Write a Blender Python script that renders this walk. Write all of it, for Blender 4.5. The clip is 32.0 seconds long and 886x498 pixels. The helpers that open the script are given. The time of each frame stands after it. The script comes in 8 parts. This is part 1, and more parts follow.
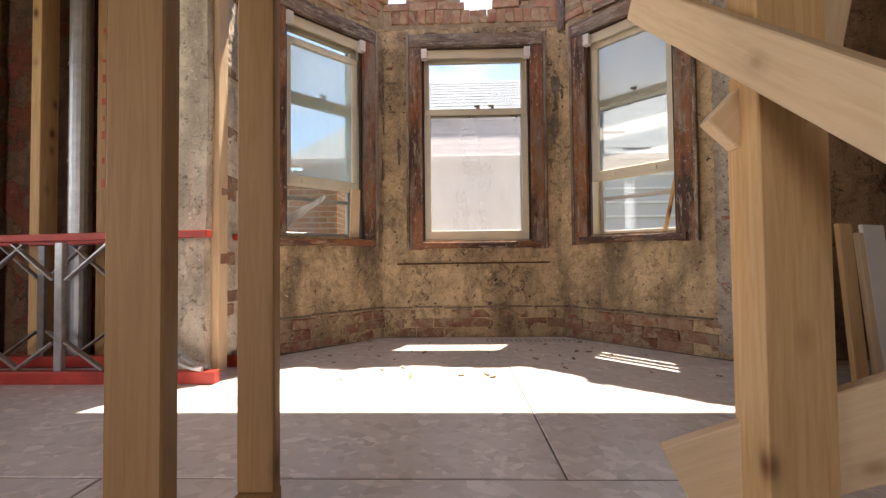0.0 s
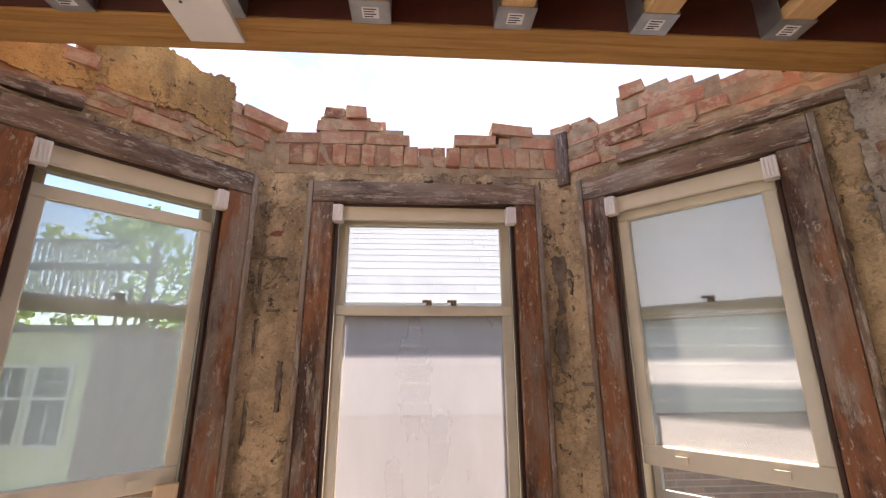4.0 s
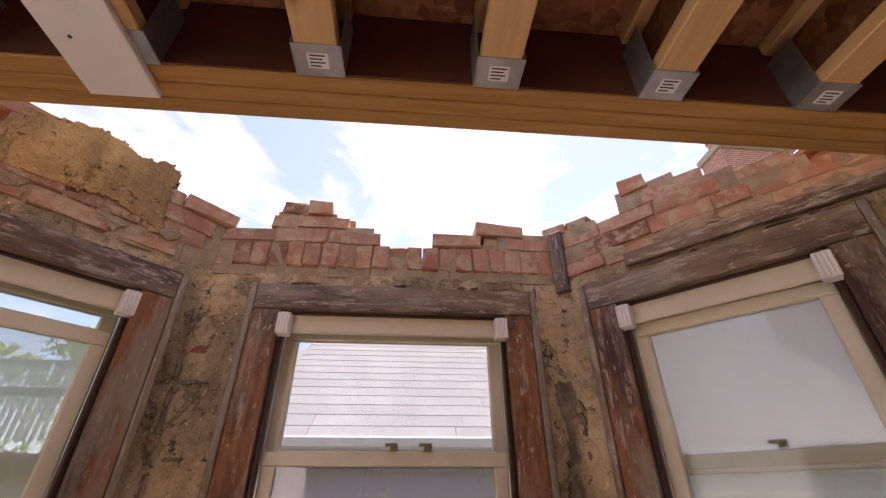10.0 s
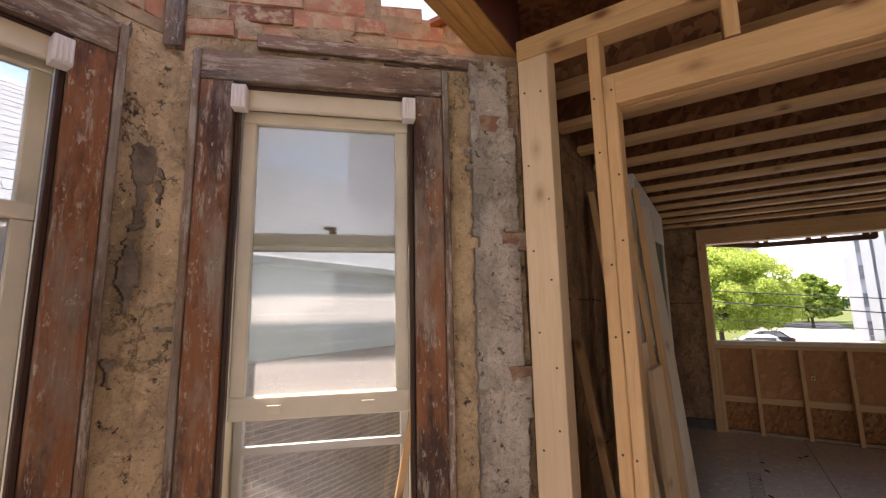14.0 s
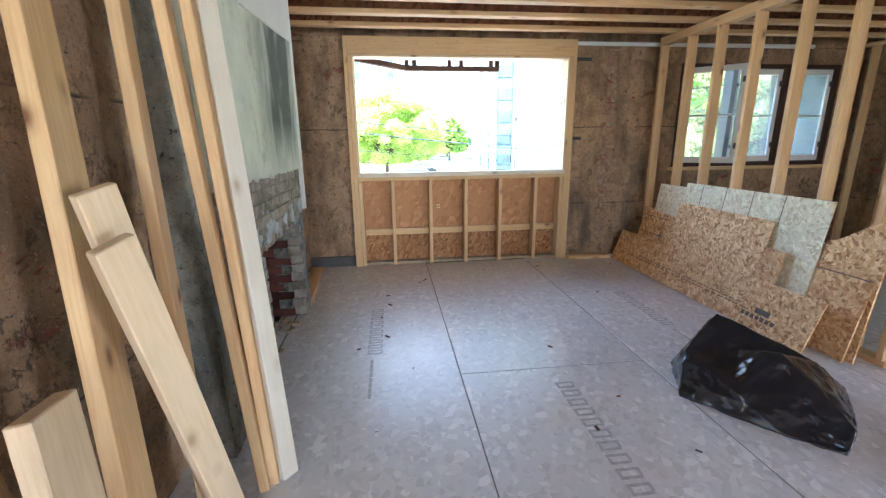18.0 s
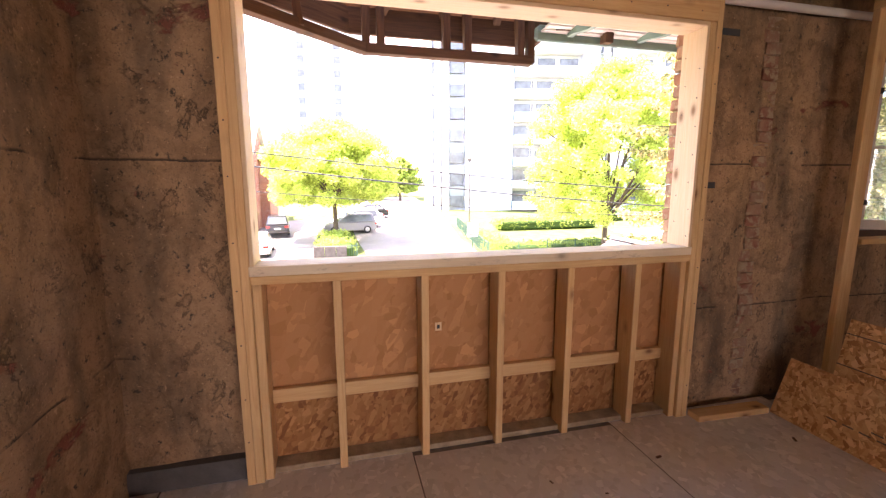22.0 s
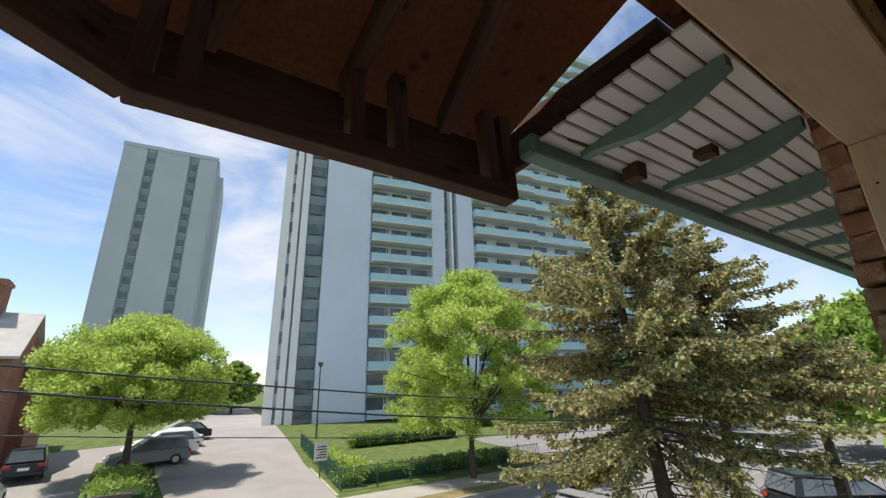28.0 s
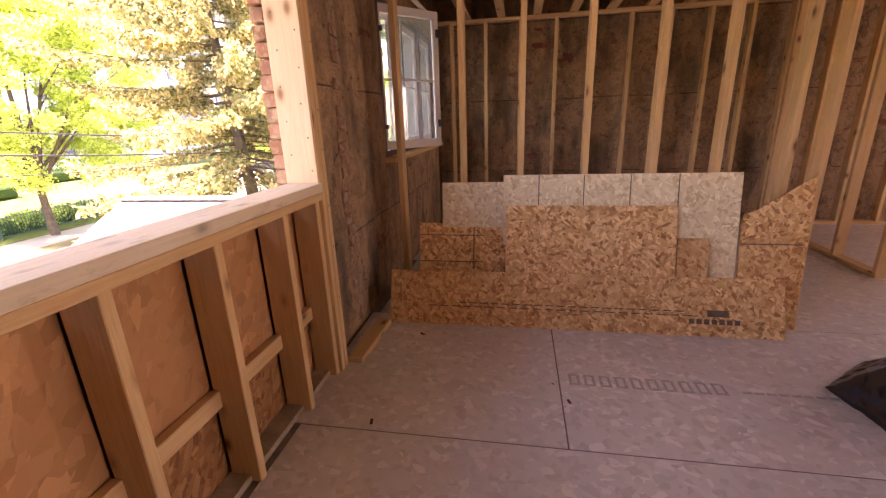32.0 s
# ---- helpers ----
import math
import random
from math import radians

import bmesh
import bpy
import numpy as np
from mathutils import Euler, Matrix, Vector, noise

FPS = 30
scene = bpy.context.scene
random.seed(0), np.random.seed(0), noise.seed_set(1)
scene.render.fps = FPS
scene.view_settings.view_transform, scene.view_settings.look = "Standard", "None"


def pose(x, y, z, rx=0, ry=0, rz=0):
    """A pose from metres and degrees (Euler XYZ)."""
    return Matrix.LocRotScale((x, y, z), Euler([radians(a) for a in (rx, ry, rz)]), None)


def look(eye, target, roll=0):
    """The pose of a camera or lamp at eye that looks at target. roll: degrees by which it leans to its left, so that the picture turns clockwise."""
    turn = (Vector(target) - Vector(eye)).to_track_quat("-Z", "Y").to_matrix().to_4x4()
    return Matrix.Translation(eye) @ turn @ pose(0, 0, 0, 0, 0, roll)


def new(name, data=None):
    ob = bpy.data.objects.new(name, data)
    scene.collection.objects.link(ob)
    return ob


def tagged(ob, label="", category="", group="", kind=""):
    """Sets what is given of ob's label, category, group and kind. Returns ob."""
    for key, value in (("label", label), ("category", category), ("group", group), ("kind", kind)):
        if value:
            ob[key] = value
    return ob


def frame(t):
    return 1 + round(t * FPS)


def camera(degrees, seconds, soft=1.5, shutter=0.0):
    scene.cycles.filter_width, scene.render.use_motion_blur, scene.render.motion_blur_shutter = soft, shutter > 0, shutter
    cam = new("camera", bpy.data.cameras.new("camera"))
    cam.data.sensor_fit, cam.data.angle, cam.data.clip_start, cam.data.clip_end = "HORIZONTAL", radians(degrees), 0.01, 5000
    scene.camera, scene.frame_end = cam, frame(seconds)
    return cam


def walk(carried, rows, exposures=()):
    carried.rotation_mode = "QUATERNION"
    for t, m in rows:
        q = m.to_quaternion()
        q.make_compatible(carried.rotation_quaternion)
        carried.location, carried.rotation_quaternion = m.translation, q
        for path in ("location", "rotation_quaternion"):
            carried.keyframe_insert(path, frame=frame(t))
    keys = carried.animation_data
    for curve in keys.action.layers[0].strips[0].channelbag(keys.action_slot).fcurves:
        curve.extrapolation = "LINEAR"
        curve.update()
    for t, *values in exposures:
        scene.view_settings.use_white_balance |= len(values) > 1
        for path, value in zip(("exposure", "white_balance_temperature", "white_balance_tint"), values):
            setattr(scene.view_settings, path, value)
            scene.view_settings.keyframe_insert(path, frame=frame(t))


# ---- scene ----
# Camera and walk
cam = camera(92.9, 32.0, 1.3)
PATH = [
    (0, (0.131, -0.01, 0.579), (0.075, 1.989, 0.632), -0.6),
    (0.5, (0.169, 0.115, 0.722), (0.191, 2.113, 0.826), -0.5),
    (1, (0.262, 0.292, 0.917), (0.308, 2.283, 1.095), -0.3),
    (1.5, (0.217, 0.466, 1.06), (0.304, 2.449, 1.308), -0.3),
    (2, (0.258, 0.626, 1.119), (0.377, 2.601, 1.414), -0.2),
    (2.5, (0.294, 0.785, 1.273), (0.42, 2.755, 1.596), -0.1),
    (4.5, (0.255, 1.538, 1.561), (0.347, 3.437, 2.182), 0.0),
    (5, (0.22, 1.688, 1.606), (0.245, 3.538, 2.365), 0.3),
    (5.5, (0.215, 1.715, 1.605), (0.202, 3.505, 2.496), 0.3),
    (6, (0.228, 1.728, 1.611), (0.137, 3.471, 2.588), 0.6),
    (6.5, (0.197, 1.718, 1.613), (-0.004, 3.422, 2.639), 0.7),
    (7, (0.141, 1.709, 1.612), (-0.204, 3.38, 2.654), 1.0),
    (7.5, (0.118, 1.708, 1.613), (-0.359, 3.346, 2.657), 1.1),
    (8, (0.138, 1.72, 1.612), (-0.423, 3.329, 2.658), 1.2),
    (8.5, (0.184, 1.715, 1.614), (-0.366, 3.327, 2.663), 0.7),
    (9, (0.257, 1.71, 1.616), (-0.175, 3.358, 2.664), 0.2),
    (9.5, (0.325, 1.698, 1.613), (0.133, 3.392, 2.658), 0.0),
    (10, (0.352, 1.697, 1.598), (0.502, 3.402, 2.633), -0.3),
    (10.5, (0.323, 1.745, 1.583), (0.819, 3.398, 2.594), -0.3),
    (11, (0.263, 1.744, 1.555), (1.069, 3.293, 2.531), -0.6),
    (11.5, (0.283, 1.741, 1.548), (1.292, 3.208, 2.459), -0.5),
    (12, (0.296, 1.78, 1.535), (1.455, 3.185, 2.361), -0.4),
    (12.5, (0.3, 1.802, 1.529), (1.582, 3.16, 2.244), -0.6),
    (13, (0.312, 1.806, 1.509), (1.699, 3.115, 2.109), -0.6),
    (13.5, (0.334, 1.796, 1.492), (1.846, 3.021, 1.953), -0.9),
    (14, (0.373, 1.764, 1.449), (2.037, 2.834, 1.743), -1.1),
    (14.5, (0.42, 1.718, 1.392), (2.237, 2.545, 1.494), -1.3),
    (15, (0.522, 1.681, 1.346), (2.447, 2.217, 1.25), -1.3),
    (15.5, (0.742, 1.674, 1.327), (2.706, 1.938, 1.062), -1.0),
    (17.5, (1.598, 1.528, 1.345), (3.526, 1.33, 0.85), -0.8),
    (18, (1.804, 1.49, 1.351), (3.729, 1.257, 0.862), -0.7),
    (18.5, (2.072, 1.521, 1.386), (3.996, 1.259, 0.904), -0.5),
    (19, (2.365, 1.538, 1.409), (4.287, 1.251, 0.936), -0.5),
    (19.5, (2.721, 1.522, 1.417), (4.642, 1.206, 0.961), -0.5),
    (20, (3.058, 1.519, 1.418), (4.98, 1.181, 0.979), -0.5),
    (20.5, (3.409, 1.505, 1.445), (5.332, 1.142, 1.033), -0.5),
    (21, (3.787, 1.444, 1.409), (5.714, 1.052, 1.045), -0.6),
    (21.5, (4.156, 1.437, 1.385), (6.08, 1.001, 1.053), -0.4),
    (22, (4.515, 1.449, 1.401), (6.433, 0.975, 1.089), -0.1),
    (22.5, (4.886, 1.472, 1.358), (6.789, 0.921, 1.086), -0.1),
    (23, (5.17, 1.45, 1.344), (7.061, 0.856, 1.082), -0.1),
    (23.5, (5.438, 1.453, 1.347), (7.314, 0.805, 1.101), -0.1),
    (24, (5.65, 1.434, 1.338), (7.508, 0.724, 1.122), -0.3),
    (24.5, (5.902, 1.413, 1.366), (7.740, 0.638, 1.225), -0.20),
    (25, (6.042, 1.405, 1.458), (7.859, 0.569, 1.439), -0.10),
    (25.5, (6.310, 1.338, 1.549), (8.097, 0.453, 1.697), -0.02),
    (26, (6.366, 1.330, 1.575), (8.106, 0.405, 1.912), -0.13),
    (26.5, (6.339, 1.283, 1.626), (8.021, 0.335, 2.148), -0.18),
    (28.5, (6.390, 1.081, 1.528), (7.956, -0.007, 2.131), -0.70),
    (29, (6.191, 1.224, 1.357), (7.662, -0.123, 1.503), -0.97),
    (29.5, (6.035, 1.274, 1.28), (7.269, -0.283, 1.049), -1.9),
    (30, (5.862, 1.352, 1.263), (6.909, -0.294, 0.82), -2.1),
    (30.5, (5.685, 1.397, 1.241), (6.62, -0.285, 0.698), -2.1),
    (31, (5.575, 1.417, 1.276), (6.348, -0.335, 0.7), -2.3),
    (31.5, (5.55, 1.419, 1.295), (6.107, -0.41, 0.709), -2.2),
    (32, (5.523, 1.417, 1.311), (5.871, -0.462, 0.722), -2.1),
]

EXPOSURES = [(0.0, 1.63, 7350, 20), (2.0, 1.74, 7300, 22), (5.0, 1.55, 7300, 30), (6.0, 1.4, 7600, 34), (9.0, 1.25, 7800, 36), (11.0, 1.3, 7500, 32), (13.0, 1.5, 7200, 26),
             (15.0, 1.8, 7400, 29), (16.5, 2.7, 6300, 17), (18.0, 4.2, 5300, 6), (20.0, 4.35, 5200, 4), (21.0, 4.2, 5700, 11), (22.0, 3.65, 7600, 38), (23.0, 2.3, 8200, 43), (24.0, 1.1, 7400, 28), (25.0, 0.4, 6600, 12),
             (26.0, 0.24, 6550, 10), (29.0, 0.43, 6650, 13), (29.5, 0.65, 6900, 17), (30.0, 1.35, 7300, 25), (30.5, 2.0, 8500, 45), (31.0, 2.85, 9500, 63), (32.0, 3.65, 8400, 50)]
walk(cam, [(t, look(eye, target, roll)) for t, eye, target, roll in PATH], EXPOSURES)

# Sky, thin cloud and sun
SUN = Vector((0.155, 0.346, 1.0)).normalized()
SUN_EL, SUN_AZ = math.asin(SUN.z), math.atan2(SUN.x, SUN.y)
world = bpy.data.worlds.new("sky")
scene.world = world
world.use_nodes = True
wn, wl = world.node_tree.nodes, world.node_tree.links
sky = wn.new("ShaderNodeTexSky")
sky.sky_type, sky.sun_disc, sky.sun_elevation, sky.sun_rotation = "NISHITA", False, SUN_EL, SUN_AZ
sky.air_density, sky.dust_density, sky.ozone_density = 1.0, 0.25, 1.5
wcoord, wmap = wn.new("ShaderNodeTexCoord"), wn.new("ShaderNodeMapping")
wmap.inputs["Scale"].default_value = (1.6, 1.2, 3.2)
wmap.inputs["Rotation"].default_value = (0.3, 0.2, 0.5)
wl.new(wcoord.outputs["Generated"], wmap.inputs["Vector"])
cloud = wn.new("ShaderNodeTexNoise")
cloud.inputs["Scale"].default_value, cloud.inputs["Detail"].default_value = 2.1, 9.0
cloud.inputs["Roughness"].default_value, cloud.inputs["Distortion"].default_value = 0.58, 0.35
wl.new(wmap.outputs["Vector"], cloud.inputs["Vector"])
cramp = wn.new("ShaderNodeValToRGB")
cramp.color_ramp.elements[0].position, cramp.color_ramp.elements[1].position = 0.44, 0.74
wl.new(cloud.outputs["Fac"], cramp.inputs["Fac"])
cmix = wn.new("ShaderNodeMix")
cmix.data_type = "RGBA"
wl.new(cramp.outputs["Color"], cmix.inputs["Factor"])
wl.new(sky.outputs["Color"], cmix.inputs["A"])
cmix.inputs["B"].default_value = (5.0, 5.15, 5.4, 1)
wl.new(cmix.outputs["Result"], wn["Background"].inputs["Color"])
wn["Background"].inputs["Strength"].default_value = 0.15
sun = new("sun", bpy.data.lights.new("sun", "SUN"))
sun.data.energy, sun.data.angle, sun.data.color = 4.9, radians(0.6), (1.0, 0.95, 0.87)
sun.matrix_world = look(SUN * 30, (0, 0, 0))


# Materials
def tree_of(name):
    m = bpy.data.materials.new(name)
    m.use_nodes = True
    return m, m.node_tree, m.node_tree.nodes["Principled BSDF"]


def coords(nt, scale=(1, 1, 1), offset=True, kind="Object"):
    """Object coordinates, shifted by a random amount for each object."""
    tc, mp = nt.nodes.new("ShaderNodeTexCoord"), nt.nodes.new("ShaderNodeMapping")
    mp.inputs["Scale"].default_value = scale
    nt.links.new(tc.outputs[kind], mp.inputs["Vector"])
    if offset:
        oi, mul = nt.nodes.new("ShaderNodeObjectInfo"), nt.nodes.new("ShaderNodeMath")
        mul.operation = "MULTIPLY"
        mul.inputs[1].default_value = 37.0
        nt.links.new(oi.outputs["Random"], mul.inputs[0])
        nt.links.new(mul.outputs[0], mp.inputs["Location"])
    return mp.outputs["Vector"]


def noisy(nt, vec, scale, detail=4.0, rough=0.55, distort=0.0):
    n = nt.nodes.new("ShaderNodeTexNoise")
    n.inputs["Scale"].default_value, n.inputs["Detail"].default_value = scale, detail
    n.inputs["Roughness"].default_value, n.inputs["Distortion"].default_value = rough, distort
    nt.links.new(vec, n.inputs["Vector"])
    return n.outputs["Fac"]


def cells(nt, vec, scale, feature="F1", out="Distance"):
    v = nt.nodes.new("ShaderNodeTexVoronoi")
    v.feature = feature
    v.inputs["Scale"].default_value = scale
    nt.links.new(vec, v.inputs["Vector"])
    return v.outputs[out]


def ramp(nt, fac, *stops):
    r = nt.nodes.new("ShaderNodeValToRGB")
    e = r.color_ramp.elements
    while len(e) < len(stops):
        e.new(0.5)
    for el, (p, c) in zip(e, stops):
        el.position = p
        el.color = (c, c, c, 1) if isinstance(c, (int, float)) else (*c, 1)
    nt.links.new(fac, r.inputs["Fac"])
    return r.outputs["Color"]


def blend(nt, fac, a, b, mode="MIX"):
    x = nt.nodes.new("ShaderNodeMix")
    x.data_type, x.blend_type = "RGBA", mode
    for key, v in (("Factor", fac), ("A", a), ("B", b)):
        sock = x.inputs[key]
        if isinstance(v, (int, float)):
            sock.default_value = v if key == "Factor" else (v, v, v, 1)
        elif isinstance(v, tuple):
            sock.default_value = (*v, 1)
        else:
            nt.links.new(v, sock)
    return x.outputs["Result"]


def relief(nt, bsdf, height, strength, distance=0.01):
    b = nt.nodes.new("ShaderNodeBump")
    b.inputs["Strength"].default_value, b.inputs["Distance"].default_value = strength, distance
    nt.links.new(height, b.inputs["Height"])
    nt.links.new(b.outputs["Normal"], bsdf.inputs["Normal"])


def finish(nt, bsdf, colour, rough, metal=0.0, spec=0.5):
    if isinstance(colour, tuple):
        bsdf.inputs["Base Color"].default_value = (*colour, 1)
    else:
        nt.links.new(colour, bsdf.inputs["Base Color"])
    if isinstance(rough, (int, float)):
        bsdf.inputs["Roughness"].default_value = rough
    else:
        nt.links.new(rough, bsdf.inputs["Roughness"])
    bsdf.inputs["Metallic"].default_value = metal
    bsdf.inputs["Specular IOR Level"].default_value = spec


def timber(name, light, dark, knot, rough=0.6, grain=1.0, knots=True, wear=None):
    """Sawn wood, its grain along the piece's own z axis."""
    m, nt, b = tree_of(name)
    v = coords(nt, (1, 1, 0.06))
    g = noisy(nt, v, 55 * grain, 5, 0.6, 1.2)
    col = ramp(nt, g, (0.3, dark), (0.62, light))
    big = noisy(nt, coords(nt, (1, 1, 0.4)), 5, 3)
    col = blend(nt, ramp(nt, big, (0.35, 0.0), (0.75, 0.55)), col, tuple(0.72 * c for c in light))
    tone = nt.nodes.new("ShaderNodeObjectInfo").outputs["Random"]
    col = blend(nt, ramp(nt, tone, (0, 0.0), (1, 0.4)), col, blend(nt, 0.6, light, dark))
    if knots:
        kd = cells(nt, coords(nt, (1, 1, 0.55)), 7.5)
        k = ramp(nt, kd, (0.05, 1.0), (0.09, 0.75), (0.15, 0.25), (0.24, 0.0))
        col = blend(nt, k, col, knot)
    if wear:
        w = ramp(nt, noisy(nt, coords(nt, (1, 1, 0.35)), 26, 6, 0.7), (0.56, 0.0), (0.66, 0.85))
        col = blend(nt, w, col, wear)
    finish(nt, b, col, rough, spec=0.3)
    relief(nt, b, g, 0.25, 0.004)
    return m


def strand(name, light, mid, dark, scale=1.0, rough=0.7):
    """Pressed strand board: long flakes that lie over one another in all directions."""
    m, nt, b = tree_of(name)
    v = coords(nt)
    tone = None
    for i, rot in enumerate((0.05, -1.25, 0.35, 1.0, -0.65)):
        mp = nt.nodes.new("ShaderNodeMapping")
        mp.vector_type = "TEXTURE"
        mp.inputs["Rotation"].default_value = (0, rot, rot)
        mp.inputs["Scale"].default_value = (0.11 / scale, 0.025 / scale, 0.025 / scale)
        mp.inputs["Location"].default_value = (3.1 * i, 1.7 * i, 0.9 * i)
        nt.links.new(v, mp.inputs["Vector"])
        sep = nt.nodes.new("ShaderNodeSeparateColor")
        nt.links.new(cells(nt, mp.outputs["Vector"], 1.0, out="Color"), sep.inputs["Color"])
        t = sep.outputs["Red"]
        if tone is None:
            tone = t
        else:                                  # a third of the flakes of a layer lie on top
            tone = blend(nt, ramp(nt, sep.outputs["Green"], (0.62, 0.0), (0.63, 1.0)), tone, t)
    fine = noisy(nt, v, 160 * scale, 3, 0.6)
    tone_f = blend(nt, 0.18, tone, fine)
    col = ramp(nt, tone_f, (0.10, dark), (0.34, mid), (0.60, blend_of(mid, light)), (0.76, light), (0.88, tuple(min(1, 1.2 * c) for c in light)))
    col = blend(nt, ramp(nt, noisy(nt, v, 1.7, 5), (0.4, 0.0), (0.75, 0.3)), col, mid)
    sheet_tone = nt.nodes.new("ShaderNodeObjectInfo").outputs["Random"]
    col = blend(nt, ramp(nt, sheet_tone, (0, 0.0), (1, 0.38 if rough > 0.5 else 0.12)), col, dark)
    finish(nt, b, col, rough, spec=0.25 if rough > 0.5 else 0.8)
    relief(nt, b, tone_f, 0.25 if rough > 0.5 else 0.12, 0.003)
    return m


def blend_of(a, c):
    return tuple((x + y) / 2 for x, y in zip(a, c))


def plain(name, colour, rough=0.6, vary=0.15, scale=8.0, bump=0.0, metal=0.0, spec=0.5, fine=None):
    m, nt, b = tree_of(name)
    v = coords(nt)
    n = noisy(nt, v, scale, 6, 0.6)
    col = ramp(nt, n, (0.3, tuple(c * (1 - vary) for c in colour)), (0.7, tuple(min(1, c * (1 + vary)) for c in colour)))
    if fine:
        col = blend(nt, ramp(nt, noisy(nt, v, fine, 2), (0.35, 0.3), (0.65, 0.0)), col, tuple(c * 0.45 for c in colour))
    finish(nt, b, col, rough, metal, spec)
    if bump:
        relief(nt, b, noisy(nt, v, scale * 6, 5), bump, 0.01)
    return m


def masonry(name, parge, stain, exposed=0.35, brick=(0.30, 0.11, 0.075), dirt=(0.075, 0.06, 0.045), lifts=False):
    """Old rendered masonry: coats of tan parge with stains, cracks and bare brick where it has come off."""
    m, nt, b = tree_of(name)
    v = coords(nt, offset=False)
    big, mid, fine = noisy(nt, v, 1.6, 6, 0.6, 0.4), noisy(nt, v, 6.5, 8, 0.65, 0.6), noisy(nt, v, 60, 4, 0.6)
    col = ramp(nt, mid, (0.28, stain), (0.5, parge), (0.75, tuple(min(1, 1.18 * c) for c in parge)))
    col = blend(nt, ramp(nt, big, (0.42, 0.0), (0.7, 0.55)), col, tuple(0.6 * c + 0.03 for c in parge))
    streak = noisy(nt, coords(nt, (1.8, 1.8, 0.55), False), 2.6, 4, 0.55)
    col = blend(nt, ramp(nt, streak, (0.47, 0.0), (0.68, 0.75)), col, dirt)
    patch = noisy(nt, coords(nt, (1, 1, 1.6), False), 2.3, 7, 0.62, 0.3)
    grit = noisy(nt, v, 21, 8, 0.72, 0.5)
    col = blend(nt, ramp(nt, grit, (0.50, 0.0), (0.68, 0.6)), col, stain)
    bare = ramp(nt, patch, (0.66 - 0.2 * exposed, 0.0), (0.69 - 0.2 * exposed, 1.0))
    bcol = ramp(nt, mid, (0.3, tuple(0.6 * c for c in brick)), (0.7, brick))
    col = blend(nt, bare, col, bcol)
    crack = noisy(nt, coords(nt, (1.0, 1.0, 1.7), False), 2.4, 7, 0.62, 0.25)
    cmask = ramp(nt, crack, (0.494, 0.0), (0.498, 1.0), (0.502, 1.0), (0.506, 0.0))
    gate = ramp(nt, noisy(nt, v, 1.9, 3), (0.60, 0.0), (0.66, 0.7))
    col = blend(nt, blend(nt, 1.0, cmask, gate, "MULTIPLY"), col, (0.03, 0.024, 0.02))
    if lifts:                          # cold joints between the lifts of render
        sep, add, mod = nt.nodes.new("ShaderNodeSeparateXYZ"), nt.nodes.new("ShaderNodeMath"), nt.nodes.new("ShaderNodeMath")
        nt.links.new(v, sep.inputs[0])
        wob = nt.nodes.new("ShaderNodeMath")
        wob.operation, wob.inputs[1].default_value, wob.inputs[2].default_value = "MULTIPLY_ADD", 0.05, 0.20
        nt.links.new(big, wob.inputs[0])
        nt.links.new(sep.outputs[2], add.inputs[0])
        nt.links.new(wob.outputs[0], add.inputs[1])
        mod.operation, mod.inputs[1].default_value = "MODULO", 0.86
        nt.links.new(add.outputs[0], mod.inputs[0])
        line = ramp(nt, mod.outputs[0], (0.0, 1.0), (0.006, 1.0), (0.013, 0.0))
        broken = ramp(nt, noisy(nt, v, 4.5, 3), (0.42, 0.0), (0.50, 0.9))
        col = blend(nt, blend(nt, 1.0, line, broken, "MULTIPLY"), col, (0.04, 0.032, 0.026))
    coat = noisy(nt, coords(nt, (1.0, 1.0, 0.8), False), 5.5, 9, 0.68, 0.25)
    rim = ramp(nt, coat, (0.555, 0.0), (0.566, 1.0), (0.572, 1.0), (0.60, 0.0))
    col = blend(nt, ramp(nt, coat, (0.56, 0.0), (0.575, 0.5)), col, tuple(0.62 * c for c in parge))
    col = blend(nt, blend(nt, 1.0, rim, ramp(nt, big, (0.45, 0.0), (0.62, 0.75)), "MULTIPLY"), col, tuple(0.6 * c for c in dirt))
    chip = ramp(nt, noisy(nt, v, 38, 5, 0.7, 0.6), (0.64, 0.0), (0.68, 0.8))
    col = blend(nt, chip, col, tuple(min(1, 1.35 * c + 0.04) for c in parge))
    pits = ramp(nt, noisy(nt, v, 24, 4, 0.75), (0.33, 1.0), (0.40, 0.0))
    col = blend(nt, pits, col, dirt)
    speck = ramp(nt, noisy(nt, v, 95, 5, 0.75), (0.56, 0.0), (0.66, 0.6))
    col = blend(nt, speck, col, tuple(0.7 * c for c in dirt))
    light = ramp(nt, noisy(nt, v, 75, 5, 0.75, 0.3), (0.60, 0.0), (0.68, 0.6))
    col = blend(nt, light, col, tuple(min(1, 1.3 * c + 0.05) for c in parge))
    finish(nt, b, col, 0.9, spec=0.2)
    h = blend(nt, 0.45, blend(nt, 0.3, mid, fine), grit)
    h = blend(nt, ramp(nt, coat, (0.55, 0.0), (0.58, 0.5)), h, 0.15)
    h = blend(nt, bare, h, 0.1)
    relief(nt, b, h, 0.9, 0.028)
    return m


